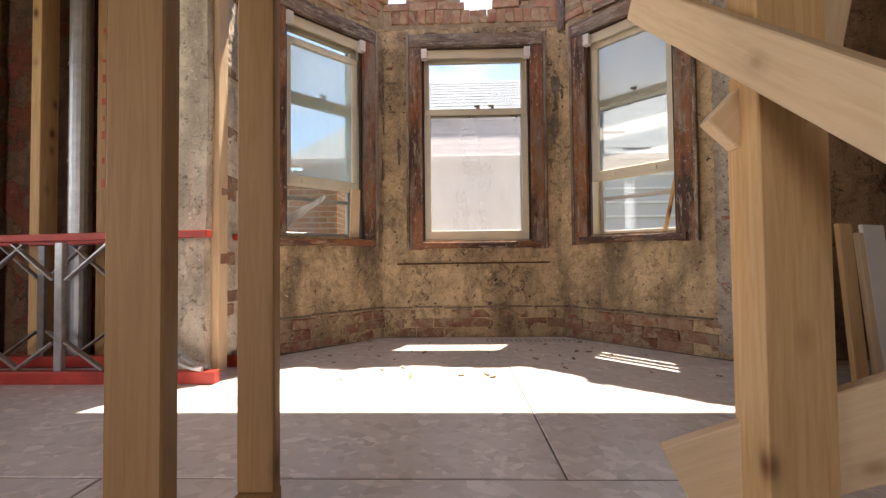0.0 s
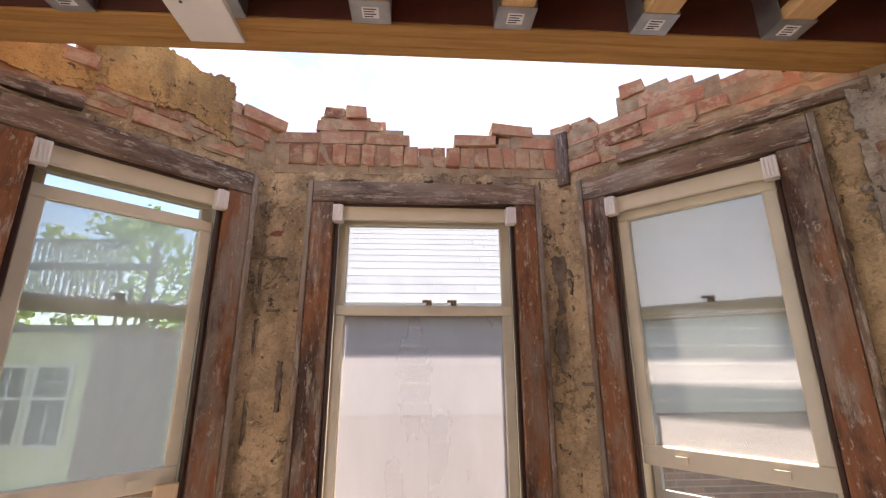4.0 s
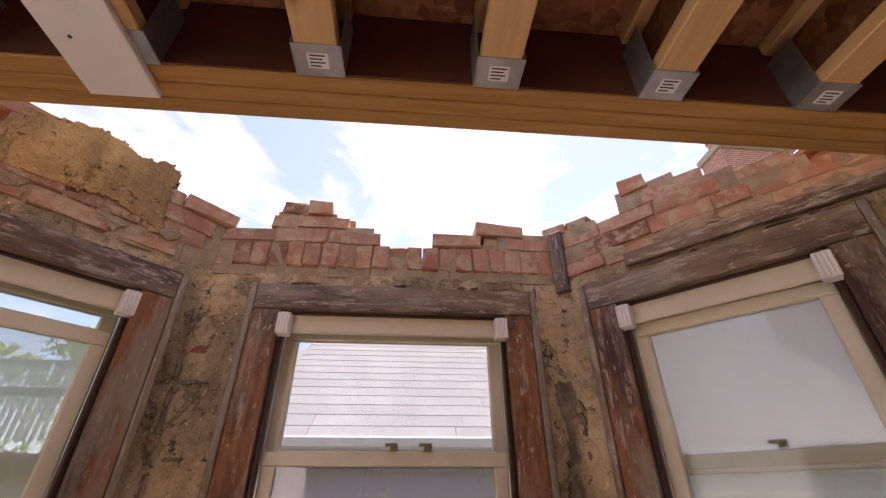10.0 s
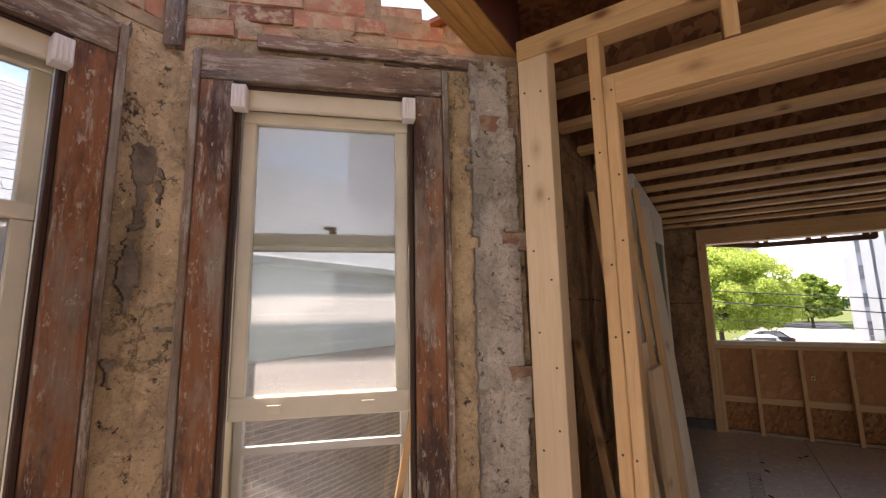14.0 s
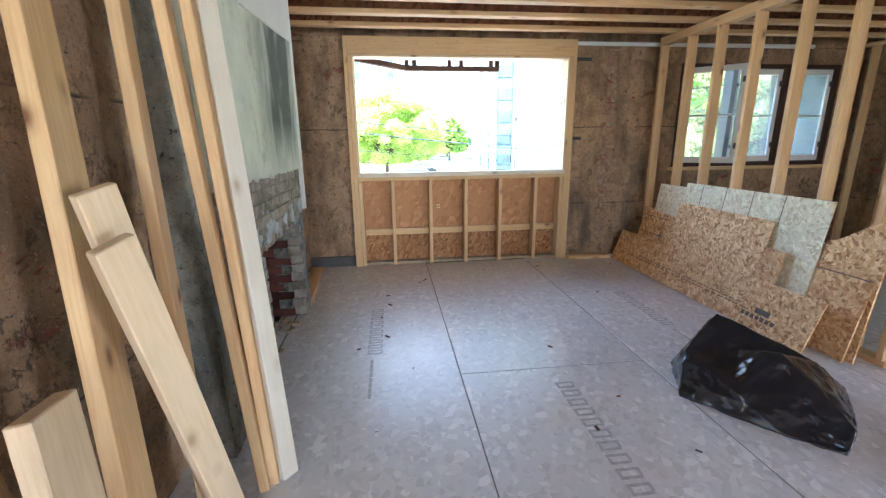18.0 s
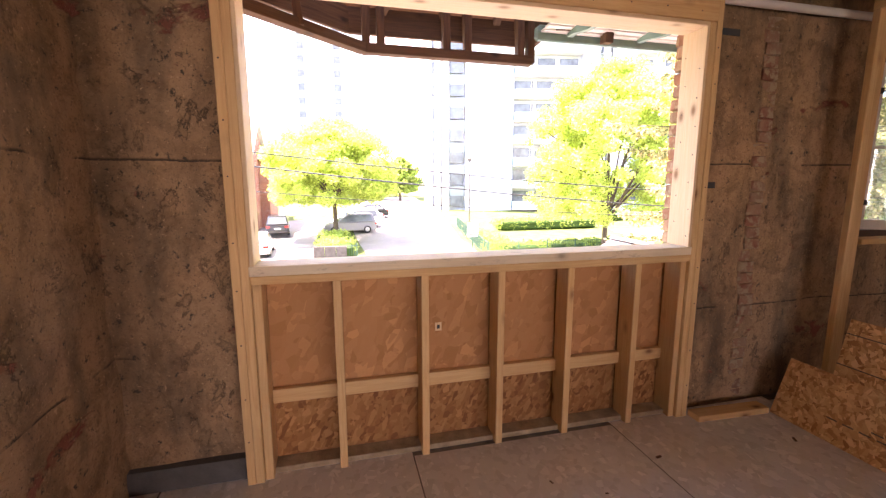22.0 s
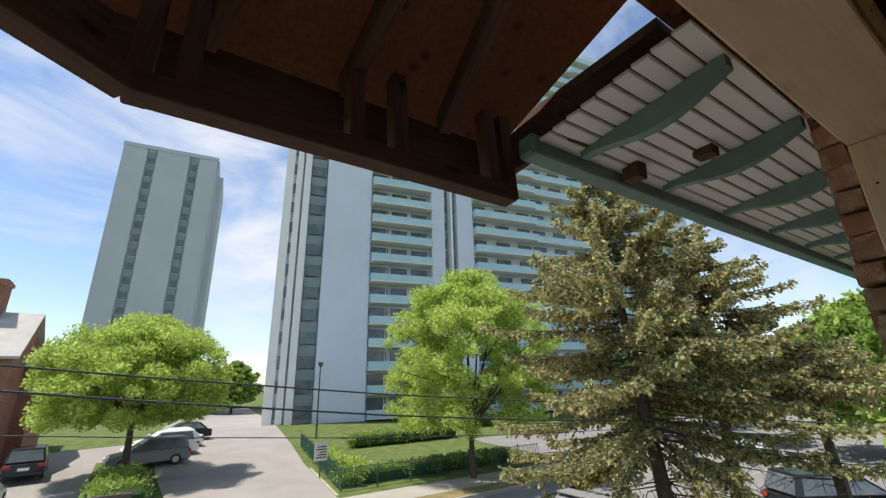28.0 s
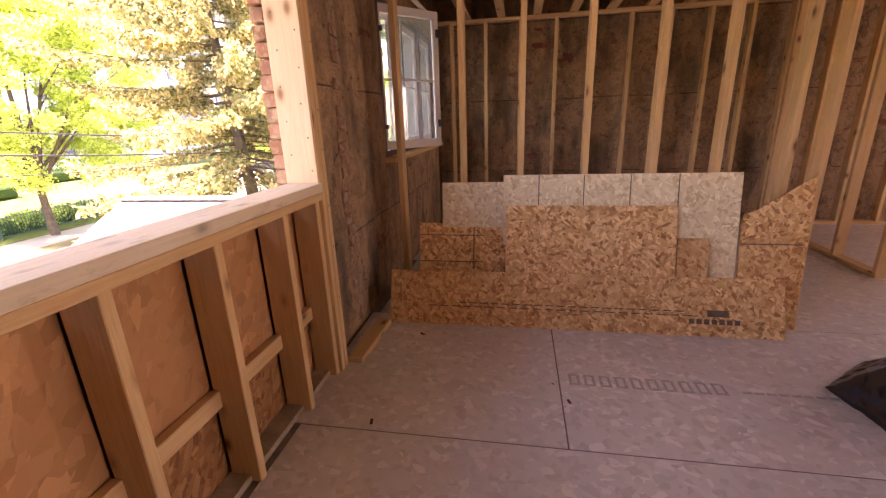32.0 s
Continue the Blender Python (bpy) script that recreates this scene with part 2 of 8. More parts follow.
def brickface(name, a, c, mortar=(0.42, 0.36, 0.28), dust=0.5):
    """One brick: fired clay with mortar smears."""
    m, nt, b = tree_of(name)
    v = coords(nt)
    tone = nt.nodes.new("ShaderNodeObjectInfo").outputs["Random"]
    col = ramp(nt, tone, (0.0, a), (0.55, c), (1.0, tuple(0.55 * x for x in a)))
    n = noisy(nt, v, 22, 6, 0.65)
    col = blend(nt, ramp(nt, n, (0.35, 0.0), (0.8, 0.55)), col, tuple(0.5 * x for x in a))
    col = blend(nt, ramp(nt, noisy(nt, v, 15, 7, 0.7), (0.60 - 0.10 * dust, 0.0), (0.70 - 0.1 * dust, 0.85)), col, mortar)
    col = blend(nt, ramp(nt, noisy(nt, v, 6, 4, 0.6), (0.4, 0.0), (0.7, 0.45 * dust)), col, mortar)
    finish(nt, b, col, 0.92, spec=0.2)
    relief(nt, b, n, 0.6, 0.01)
    return m


def glazing(name, haze, tint=(0.9, 0.95, 0.95), rough=0.02, dust=(0.6, 0.61, 0.62)):
    """Window glass with a film of dirt that scatters part of the light."""
    m, nt, b = tree_of(name)
    out = nt.nodes["Material Output"]
    glass, tr, add = nt.nodes.new("ShaderNodeBsdfGlossy"), nt.nodes.new("ShaderNodeBsdfTransparent"), nt.nodes.new("ShaderNodeMixShader")
    glass.inputs["Roughness"].default_value = rough
    tr.inputs["Color"].default_value = (*tint, 1)
    fr = nt.nodes.new("ShaderNodeFresnel")
    fr.inputs["IOR"].default_value = 1.45
    nt.links.new(fr.outputs[0], add.inputs[0])
    nt.links.new(tr.outputs[0], add.inputs[1])
    nt.links.new(glass.outputs[0], add.inputs[2])
    film, mx = nt.nodes.new("ShaderNodeBsdfTranslucent"), nt.nodes.new("ShaderNodeMixShader")
    film.inputs["Color"].default_value = (*dust, 1)
    v = coords(nt, (1, 1, 0.35))
    n = noisy(nt, v, 3.0, 6, 0.6)
    lo, hi = haze
    nt.links.new(ramp(nt, n, (0.3, lo), (0.7, hi)), mx.inputs[0])
    nt.links.new(add.outputs[0], mx.inputs[1])
    nt.links.new(film.outputs[0], mx.inputs[2])
    nt.links.new(mx.outputs[0], out.inputs["Surface"])
    return m


PINE = timber("new_pine", (0.69, 0.455, 0.225), (0.56, 0.32, 0.135), (0.17, 0.075, 0.03))
PINE_DARK = timber("dark_pine", (0.40, 0.24, 0.11), (0.28, 0.15, 0.06), (0.11, 0.05, 0.02))
PINE_PALE = timber("pale_pine", (0.74, 0.56, 0.36), (0.64, 0.45, 0.26), (0.28, 0.15, 0.07))
LVL = timber("laminated_beam", (0.52, 0.29, 0.095), (0.34, 0.155, 0.042), (0.1, 0.05, 0.02), grain=0.8, knots=False)
def casing_mat(name, heart, deep, dust, dusty):
    """Stripped old casing: heartwood and dark stain in long patches, scraped plaster dust."""
    m, nt, b = tree_of(name)
    g = noisy(nt, coords(nt, (1, 1, 0.07)), 60, 6, 0.65, 0.8)
    big = noisy(nt, coords(nt, (1, 1, 0.28)), 6.0, 7, 0.68)
    warm = blend(nt, g, tuple(0.55 * c for c in heart), tuple(1.25 * c for c in heart))
    cold = blend(nt, g, tuple(0.5 * c for c in deep), tuple(1.7 * c for c in deep))
    col = blend(nt, ramp(nt, big, (0.43, 0.0), (0.54, 1.0)), cold, warm)
    w = ramp(nt, noisy(nt, coords(nt, (1, 1, 0.16)), 34, 8, 0.78), (0.62 - 0.16 * dusty, 0.0), (0.68 - 0.14 * dusty, 0.85))
    col = blend(nt, w, col, blend(nt, g, tuple(0.75 * c for c in dust), dust))
    grey = ramp(nt, noisy(nt, coords(nt, (1, 1, 0.3)), 4.5, 7, 0.7), (0.50, 0.0), (0.60, 0.75))
    col = blend(nt, grey, col, blend(nt, g, tuple(0.35 * c for c in dust), tuple(0.8 * c for c in dust)))
    flecks = ramp(nt, noisy(nt, coords(nt, (1, 1, 0.45)), 48, 6, 0.75), (0.60, 0.0), (0.65, 0.8))
    col = blend(nt, flecks, col, dust)
    finish(nt, b, col, blend(nt, w, 0.55, 0.9), spec=0.3)
    relief(nt, b, blend(nt, 0.5, g, big), 0.6, 0.008)
    return m


CASING = casing_mat("stripped_casing", (0.28, 0.115, 0.05), (0.06, 0.03, 0.02), (0.46, 0.38, 0.30), 0.45)
HEADWOOD = casing_mat("weathered_head", (0.22, 0.14, 0.09), (0.08, 0.052, 0.038), (0.46, 0.39, 0.31), 0.62)
BAND = casing_mat("dusty_band", (0.25, 0.165, 0.11), (0.10, 0.06, 0.04), (0.48, 0.41, 0.33), 0.7)
BEAD = timber("dark_bead", (0.07, 0.032, 0.022), (0.03, 0.016, 0.012), (0.02, 0.01, 0.01), 0.4, knots=False)
RAFTER = timber("old_rafter", (0.14, 0.07, 0.035), (0.05, 0.026, 0.015), (0.03, 0.015, 0.01), 0.8)
OSB = strand("strand_board", (0.86, 0.58, 0.29), (0.65, 0.36, 0.145), (0.35, 0.145, 0.05), 1.5)
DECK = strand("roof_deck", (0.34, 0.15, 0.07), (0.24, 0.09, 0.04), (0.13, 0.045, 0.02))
OSB_PALE = strand("pale_strand_board", (0.86, 0.76, 0.54), (0.76, 0.63, 0.41), (0.56, 0.41, 0.22), 1.5)
OSB_DARK = strand("wall_sheathing", (0.46, 0.23, 0.09), (0.34, 0.15, 0.053), (0.18, 0.068, 0.023))
PLY = strand("upper_sheathing", (0.48, 0.24, 0.105), (0.44, 0.21, 0.086), (0.37, 0.17, 0.066), 0.6)
FLOOR_OSB = strand("grey_subfloor", (0.68, 0.635, 0.60), (0.63, 0.585, 0.55), (0.54, 0.495, 0.455), 0.8, 0.34)
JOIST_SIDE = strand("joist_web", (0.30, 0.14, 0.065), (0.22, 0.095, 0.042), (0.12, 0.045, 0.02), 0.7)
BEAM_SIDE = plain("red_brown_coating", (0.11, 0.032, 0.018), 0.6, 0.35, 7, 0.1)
PARGE_BAY = masonry("bay_parge", (0.61, 0.45, 0.27), (0.26, 0.185, 0.11), -0.35)
PARGE_ROOM = masonry("room_parge", (0.42, 0.26, 0.145), (0.19, 0.108, 0.056), 0.15, lifts=True)
PARGE_GREY = masonry("pier_parge", (0.52, 0.455, 0.375), (0.28, 0.23, 0.18), 0.0)
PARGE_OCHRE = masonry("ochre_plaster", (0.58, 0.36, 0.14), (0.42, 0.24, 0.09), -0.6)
BRICK = brickface("old_brick", (0.36, 0.155, 0.10), (0.50, 0.235, 0.145), (0.47, 0.35, 0.22), dust=1.15)
BRICK_SOOT = brickface("sooty_brick", (0.13, 0.045, 0.035), (0.19, 0.07, 0.05), (0.1, 0.085, 0.07), 0.2)
BRICK_BASE = brickface("base_brick", (0.25, 0.10, 0.065), (0.31, 0.14, 0.09), (0.36, 0.28, 0.19), 1.3)
MORTAR = plain("lime_mortar", (0.36, 0.27, 0.175), 0.95, 0.3, 14, 0.6, spec=0.15)
CREAM = plain("cream_paint", (0.66, 0.60, 0.46), 0.45, 0.08, 6, 0.08)
WHITE = plain("white_board", (0.74, 0.70, 0.66), 0.7, 0.05, 5, 0.03)
SILL_WOOD = timber("weathered_sill", (0.76, 0.65, 0.47), (0.64, 0.52, 0.36), (0.16, 0.12, 0.09), 0.8, wear=(0.48, 0.40, 0.30))
STEEL = plain("galvanised_steel", (0.45, 0.46, 0.47), 0.42, 0.15, 18, 0.05, metal=0.85)
GLASS_DIRTY = glazing("dirty_glass", (0.36, 0.50), (0.86, 0.86, 0.86), dust=(0.41, 0.42, 0.43))
GLASS_CLEAR = glazing("clear_glass", (0.0, 0.04))
GLASS_SOFT = glazing("faintly_hazy_glass", (0.08, 0.18), (0.88, 0.93, 0.93), dust=(0.62, 0.64, 0.64))
GLASS_HAZE = glazing("hazy_glass", (0.28, 0.38), (0.95, 0.98, 0.97), dust=(0.95, 0.96, 0.95))
GLASS_MILKY = glazing("milky_glass", (0.52, 0.66), (0.93, 0.96, 0.95), dust=(0.93, 0.93, 0.91))
GLASS_FILM = glazing("filmed_glass", (0.24, 0.32), (0.95, 0.97, 0.96), dust=(0.58, 0.58, 0.57))
GLASS_CASEMENT = glazing("casement_glass", (0.03, 0.09), (0.86, 0.92, 0.92), dust=(0.7, 0.74, 0.74))


# Building blocks
def mesh_of(name, bm, *mats):
    me = bpy.data.meshes.new(name)
    bm.normal_update()
    bm.to_mesh(me)
    bm.free()
    for m in mats:
        me.materials.append(m)
    return me


def part(name, data, material, parent=None, label=""):
    """Links a bmesh or mesh as one object, under a thing or a part where one is given."""
    me = mesh_of(name, data, material) if isinstance(data, bmesh.types.BMesh) else data
    ob = new(name, me)
    if parent is not None:
        ob.parent = parent
    if label:
        ob["label"] = label
    return ob


def add_box(bm, lo, hi, m=None):
    c = [(a + b) / 2 for a, b in zip(lo, hi)]
    s = [abs(b - a) for a, b in zip(lo, hi)]
    mm = Matrix.LocRotScale(c, None, s)
    return bmesh.ops.create_cube(bm, size=1, matrix=(m @ mm) if m else mm)["verts"]


def add_rod(bm, a, b, r1, r2=None, seg=10, caps=True):
    a, b = Vector(a), Vector(b)
    q = (b - a).to_track_quat("Z", "Y").to_matrix().to_4x4()
    return bmesh.ops.create_cone(bm, cap_ends=caps, segments=seg, radius1=r1, radius2=r1 if r2 is None else r2, depth=(b - a).length,
                                 matrix=Matrix.Translation((a + b) / 2) @ q)["verts"]


def boxes(*pairs):
    bm = bmesh.new()
    for lo, hi in pairs:
        add_box(bm, lo, hi)
    return bm


def bevelled(bm, w, seg=1):
    bmesh.ops.bevel(bm, geom=bm.edges[:], offset=w, segments=seg, affect="EDGES", profile=0.5)
    return bm


LUMBER = {}


def lumber_mesh(w, d, length, material, bevel=0.003):
    """A sawn stick along z from 0, its section centred."""
    key = (round(w, 4), round(d, 4), round(length, 3), material.name)
    if key not in LUMBER:
        bm = boxes(((-w / 2, -d / 2, 0), (w / 2, d / 2, length)))
        bevelled(bm, bevel)
        LUMBER[key] = mesh_of("stick", bm, material)
    return LUMBER[key]


def stick(name, a, b, w, d, material, parent=None, facing=(0, 1, 0), label="", category="", group="", kind=""):
    """Lumber from a to b; w is its size across, d its size along facing."""
    a, b = Vector(a), Vector(b)
    z = (b - a).normalized()
    y = Vector(facing)
    y = (y - z * y.dot(z)).normalized()
    x = y.cross(z)
    ob = new(name, lumber_mesh(w, d, (b - a).length, material))
    rot = Matrix((x, y, z)).transposed().to_4x4()
    ob.matrix_world = Matrix.Translation(a) @ rot
    if parent is not None:
        ob.parent = parent
    return tagged(ob, label, category, group, kind)


def empty(name, at=(0, 0, 0), **tags):
    ob = new(name)
    ob.empty_display_size = 0.1
    ob.location = at
    return tagged(ob, **tags)


def rough_wall(name, origin, u, n, width, height, holes, material, cell=0.05, bump=0.010, seed=0.0, thick=0.28, back=None, top=None, kind="structure"):
    """A masonry wall: an uneven inner face over a thick core. u runs along it, n out of the room. holes: (u0, u1, z0, z1).
    top: the wall's height at u."""
    origin, u, n = Vector(origin), Vector(u).normalized(), Vector(n).normalized()
    cols, rows = max(1, round(width / cell)), max(1, round(height / cell))
    us = sorted({round(width * i / cols, 4) for i in range(cols + 1)} | {h[k] for h in holes for k in (0, 1)})
    zs = sorted({round(height * j / rows, 4) for j in range(rows + 1)} | {h[k] for h in holes for k in (2, 3)})
    verts, faces, index = [], [], {}

    def hole(a, b):
        return any(h[0] < a < h[1] and h[2] < b < h[3] for h in holes)

    for layer in (0, 1):
        for i, a in enumerate(us):
            for j, z in enumerate(zs):
                zz = min(z, top(a)) if top else z
                p = origin + u * a + Vector((0, 0, zz))
                off = thick
                if layer == 0:
                    q = p * 3.1 + Vector((seed, seed, 0))
                    off = bump * (noise.noise(q) + 0.6 * noise.noise(q * 3.3) + 0.4 * noise.noise(q * 8.0) + 0.3 * noise.noise(q * 15.0))
                index[layer, i, j] = len(verts)
                verts.append(p + n * off)
    for i in range(len(us) - 1):
        for j in range(len(zs) - 1):
            if hole((us[i] + us[i + 1]) / 2, (zs[j] + zs[j + 1]) / 2):
                continue
            for layer in (0, 1):
                f = [index[layer, i, j], index[layer, i + 1, j], index[layer, i + 1, j + 1], index[layer, i, j + 1]]
                faces.append(f if layer == 0 else f[::-1])
            for di, dj, e in ((-1, 0, ((0, 0), (0, 1))), (1, 0, ((1, 1), (1, 0))), (0, -1, ((1, 0), (0, 0))), (0, 1, ((0, 1), (1, 1)))):
                x, y = i + di, j + dj
                out = not (0 <= x < len(us) - 1 and 0 <= y < len(zs) - 1)
                if out or hole((us[x] + us[x + 1]) / 2, (zs[y] + zs[y + 1]) / 2):
                    (a1, b1), (a2, b2) = e
                    faces.append([index[0, i + a1, j + b1], index[1, i + a1, j + b1], index[1, i + a2, j + b2], index[0, i + a2, j + b2]])
    me = bpy.data.meshes.new(name)
    me.from_pydata(verts, [], faces)
    me.materials.append(material)
    bm = bmesh.new()
    bm.from_mesh(me)
    bmesh.ops.remove_doubles(bm, verts=bm.verts, dist=0.0004)
    bmesh.ops.recalc_face_normals(bm, faces=bm.faces)
    bm.to_mesh(me)
    bm.free()
    return tagged(new(name, me), kind=kind)


# Plan of the storey: the floor lies at z 0, joists begin at JZ
JZ, JTOP = 2.40, 2.64
EAST = 6.55          # inner face of the street wall
NORTH = 2.42         # inner face of the wall with the fireplace
SOUTH = -4.15        # far wall of the side room
WEST = -3.2
PART_X = 1.68        # stud wall between the bay room and the front room
PART_Y = -1.45       # stud wall beside the leaning boards


def structure_label(ob, label, category):
    return tagged(ob, label, category, kind="structure")


# Street wall with the large opening and the triple casement
wall_east = rough_wall("wall_east", (EAST, 2.75, 0), (0, -1, 0), (1, 0, 0), 7.2, JTOP, [(0.84, 3.295, 0.0, 2.40), (4.58, 6.62, 1.04, 2.19)],
                       PARGE_ROOM, 0.07, 0.012, 1.0, 0.14)
structure_label(wall_east, "stained tan parged masonry wall around the big opening", "wall")
wall_north = rough_wall("wall_north", (1.75, NORTH, 0), (1, 0, 0), (0, 1, 0), 4.86, JTOP, [(2.34, 3.50, 0.0, 0.90)], PARGE_ROOM, 0.07, 0.014, 4.0)
structure_label(wall_north, "grey stained parged masonry wall beside the fireplace", "wall")
# Invented opening in the unseen back wall, for a fill lamp
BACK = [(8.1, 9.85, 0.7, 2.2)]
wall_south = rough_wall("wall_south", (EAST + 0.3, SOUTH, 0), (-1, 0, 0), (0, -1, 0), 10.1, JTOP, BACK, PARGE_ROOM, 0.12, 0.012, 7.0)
structure_label(wall_south, "dark parged masonry wall behind bare studs", "wall")
# Unseen openings behind the walk, invented to hold fill lamps for the rooms
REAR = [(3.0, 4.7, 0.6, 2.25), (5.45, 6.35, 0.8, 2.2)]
def fill_lamp(eye, ahead, width, height, power, spread):
    """A fill lamp added in an invented opening behind the walk."""
    lamp = new("rear_fill", bpy.data.lights.new("rear_fill", "AREA"))
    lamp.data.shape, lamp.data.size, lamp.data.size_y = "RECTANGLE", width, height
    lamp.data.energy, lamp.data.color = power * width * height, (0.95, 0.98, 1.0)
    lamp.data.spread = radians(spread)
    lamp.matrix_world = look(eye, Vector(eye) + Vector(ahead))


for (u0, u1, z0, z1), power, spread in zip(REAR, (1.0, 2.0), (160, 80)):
    fill_lamp((WEST - 0.15, SOUTH - 0.2 + (u0 + u1) / 2, (z0 + z1) / 2), (1, 0, 0), u1 - u0, z1 - z0, power, spread)
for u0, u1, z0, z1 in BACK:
    fill_lamp((EAST + 0.3 - (u0 + u1) / 2, SOUTH - 0.15, (z0 + z1) / 2), (0, 1, -0.1), u1 - u0, z1 - z0, 7.5, 150)
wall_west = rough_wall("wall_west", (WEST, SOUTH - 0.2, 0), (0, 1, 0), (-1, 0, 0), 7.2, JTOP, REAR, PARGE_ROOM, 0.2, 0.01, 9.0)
structure_label(wall_west, "dim parged masonry wall closing the house", "wall")
DARK_BRICKY = masonry("bare_side_masonry", (0.20, 0.115, 0.07), (0.09, 0.05, 0.032), 0.8, (0.22, 0.07, 0.045))
wall_left = rough_wall("wall_bay_side", (WEST, 2.62, 0), (1, 0, 0), (0, 1, 0), 1.95, JTOP, [], DARK_BRICKY, 0.08, 0.012, 12.0)
structure_label(wall_left, "dark brick and parge wall beside the bay", "wall")

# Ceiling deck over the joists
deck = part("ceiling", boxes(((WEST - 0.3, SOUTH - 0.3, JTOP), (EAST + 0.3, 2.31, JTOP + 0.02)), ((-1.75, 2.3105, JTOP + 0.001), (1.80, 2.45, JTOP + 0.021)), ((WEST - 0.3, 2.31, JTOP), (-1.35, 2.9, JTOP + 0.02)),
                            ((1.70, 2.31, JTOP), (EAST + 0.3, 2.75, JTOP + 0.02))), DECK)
structure_label(deck, "brown strand board deck above the open joists", "ceiling")

# Bay: three canted walls with a window each
BAY = {"left": ((-1.23, 2.33), (-0.405, 3.178)), "middle": ((-0.405, 3.18), (0.942, 3.18)), "right": ((0.942, 3.178), (1.768, 2.328))}
WIN = {"left": (0.31, 1.09, 0.71, 2.30), "middle": (0.20, 1.215, 0.69, 2.30), "right": (0.12, 0.90, 0.71, 2.295)}


def bay_axes(side):
    a, b = (Vector((*p, 0)) for p in BAY[side])
    u = (b - a).normalized()
    return a, u, Vector((-u.y, u.x, 0)), (b - a).length


def bay_frame(side):
    """The local frame of a bay wall: x along it, y out of the room, z up."""
    a, u, n, w = bay_axes(side)
    return Matrix.Translation(a) @ Matrix((u, n, Vector((0, 0, 1)))).transposed().to_4x4()


for k, side in enumerate(BAY):
    a, u, n, w = bay_axes(side)
    u0, u1, z0, z1 = WIN[side]
    ob = rough_wall("wall_bay_" + side, a - u * 0.012, u, n, w + 0.024, 2.36, [(u0 + 0.072, u1 - 0.048, z0 + 0.04, z1 - 0.05)], PARGE_BAY, 0.022, 0.015, 20.0 + 5 * k, 0.3)
    structure_label(ob, "tan parged brick bay wall with cracks and stains", "wall")


# Masonry that closes the bay's corners
bm = bmesh.new()
for x, y in ((-0.405, 3.178), (0.942, 3.178), (-1.25, 2.36), (1.80, 2.36)):
    add_rod(bm, (x * 1.02, y + 0.13, -0.2), (x * 1.02, y + 0.13, 2.35), 0.115, seg=12)
structure_label(part("wall_bay_corners", bm, PARGE_BAY), "tan parged corners between the bay walls", "wall")
# Floor: subfloor panels on one slab
JOINT = plain("dusty_dark_joint", (0.20, 0.175, 0.155), 0.95, 0.3, 12)
slab = part("floor", boxes(((WEST - 0.3, SOUTH - 0.3, -0.24), (EAST + 0.28, NORTH + 0.25, -0.003)), ((-1.7, NORTH, -0.239), (2.2, 3.45, -0.0032))), JOINT)
structure_label(slab, "subfloor of grey strand boards with dark joints", "floor")


def floor_panel(x0, x1, y0, y1, poly=None):
    bm = bmesh.new()
    g = 0.0035
    pts = poly or [(x0 + g, y0 + g), (x1 - g, y0 + g), (x1 - g, y1 - g), (x0 + g, y1 - g)]
    f = bm.faces.new([bm.verts.new((x, y, -0.018)) for x, y in pts])
    r = bmesh.ops.extrude_face_region(bm, geom=[f])
    bmesh.ops.translate(bm, vec=(0, 0, 0.018), verts=[v for v in r["geom"] if isinstance(v, bmesh.types.BMVert)])
    bmesh.ops.recalc_face_normals(bm, faces=bm.faces)
    bevelled(bm, 0.002)
    part("floor_panel", bm, FLOOR_OSB, slab)


ROW = 1.172
for r in range(6):
    y1 = 2.292 - r * ROW
    y0 = max(y1 - ROW, SOUTH)
    x = (5.30 if r % 2 == 0 else 4.05) - 4 * 2.44
    while x < EAST:
        a, b = max(x, WEST), min(x + 2.44, EAST - 0.01)
        if b - a > 0.05:
            floor_panel(a, b, y0, y1)
        x += 2.44
floor_panel(0, 0, 0, 0, [(1.76, 2.295), (0.935, 3.17), (-0.40, 3.17), (-1.225, 2.295)])
floor_panel(1.98, EAST - 0.01, 2.295, NORTH)

# Joists: lumber flanges and a strand board web
JOIST_W = 0.088


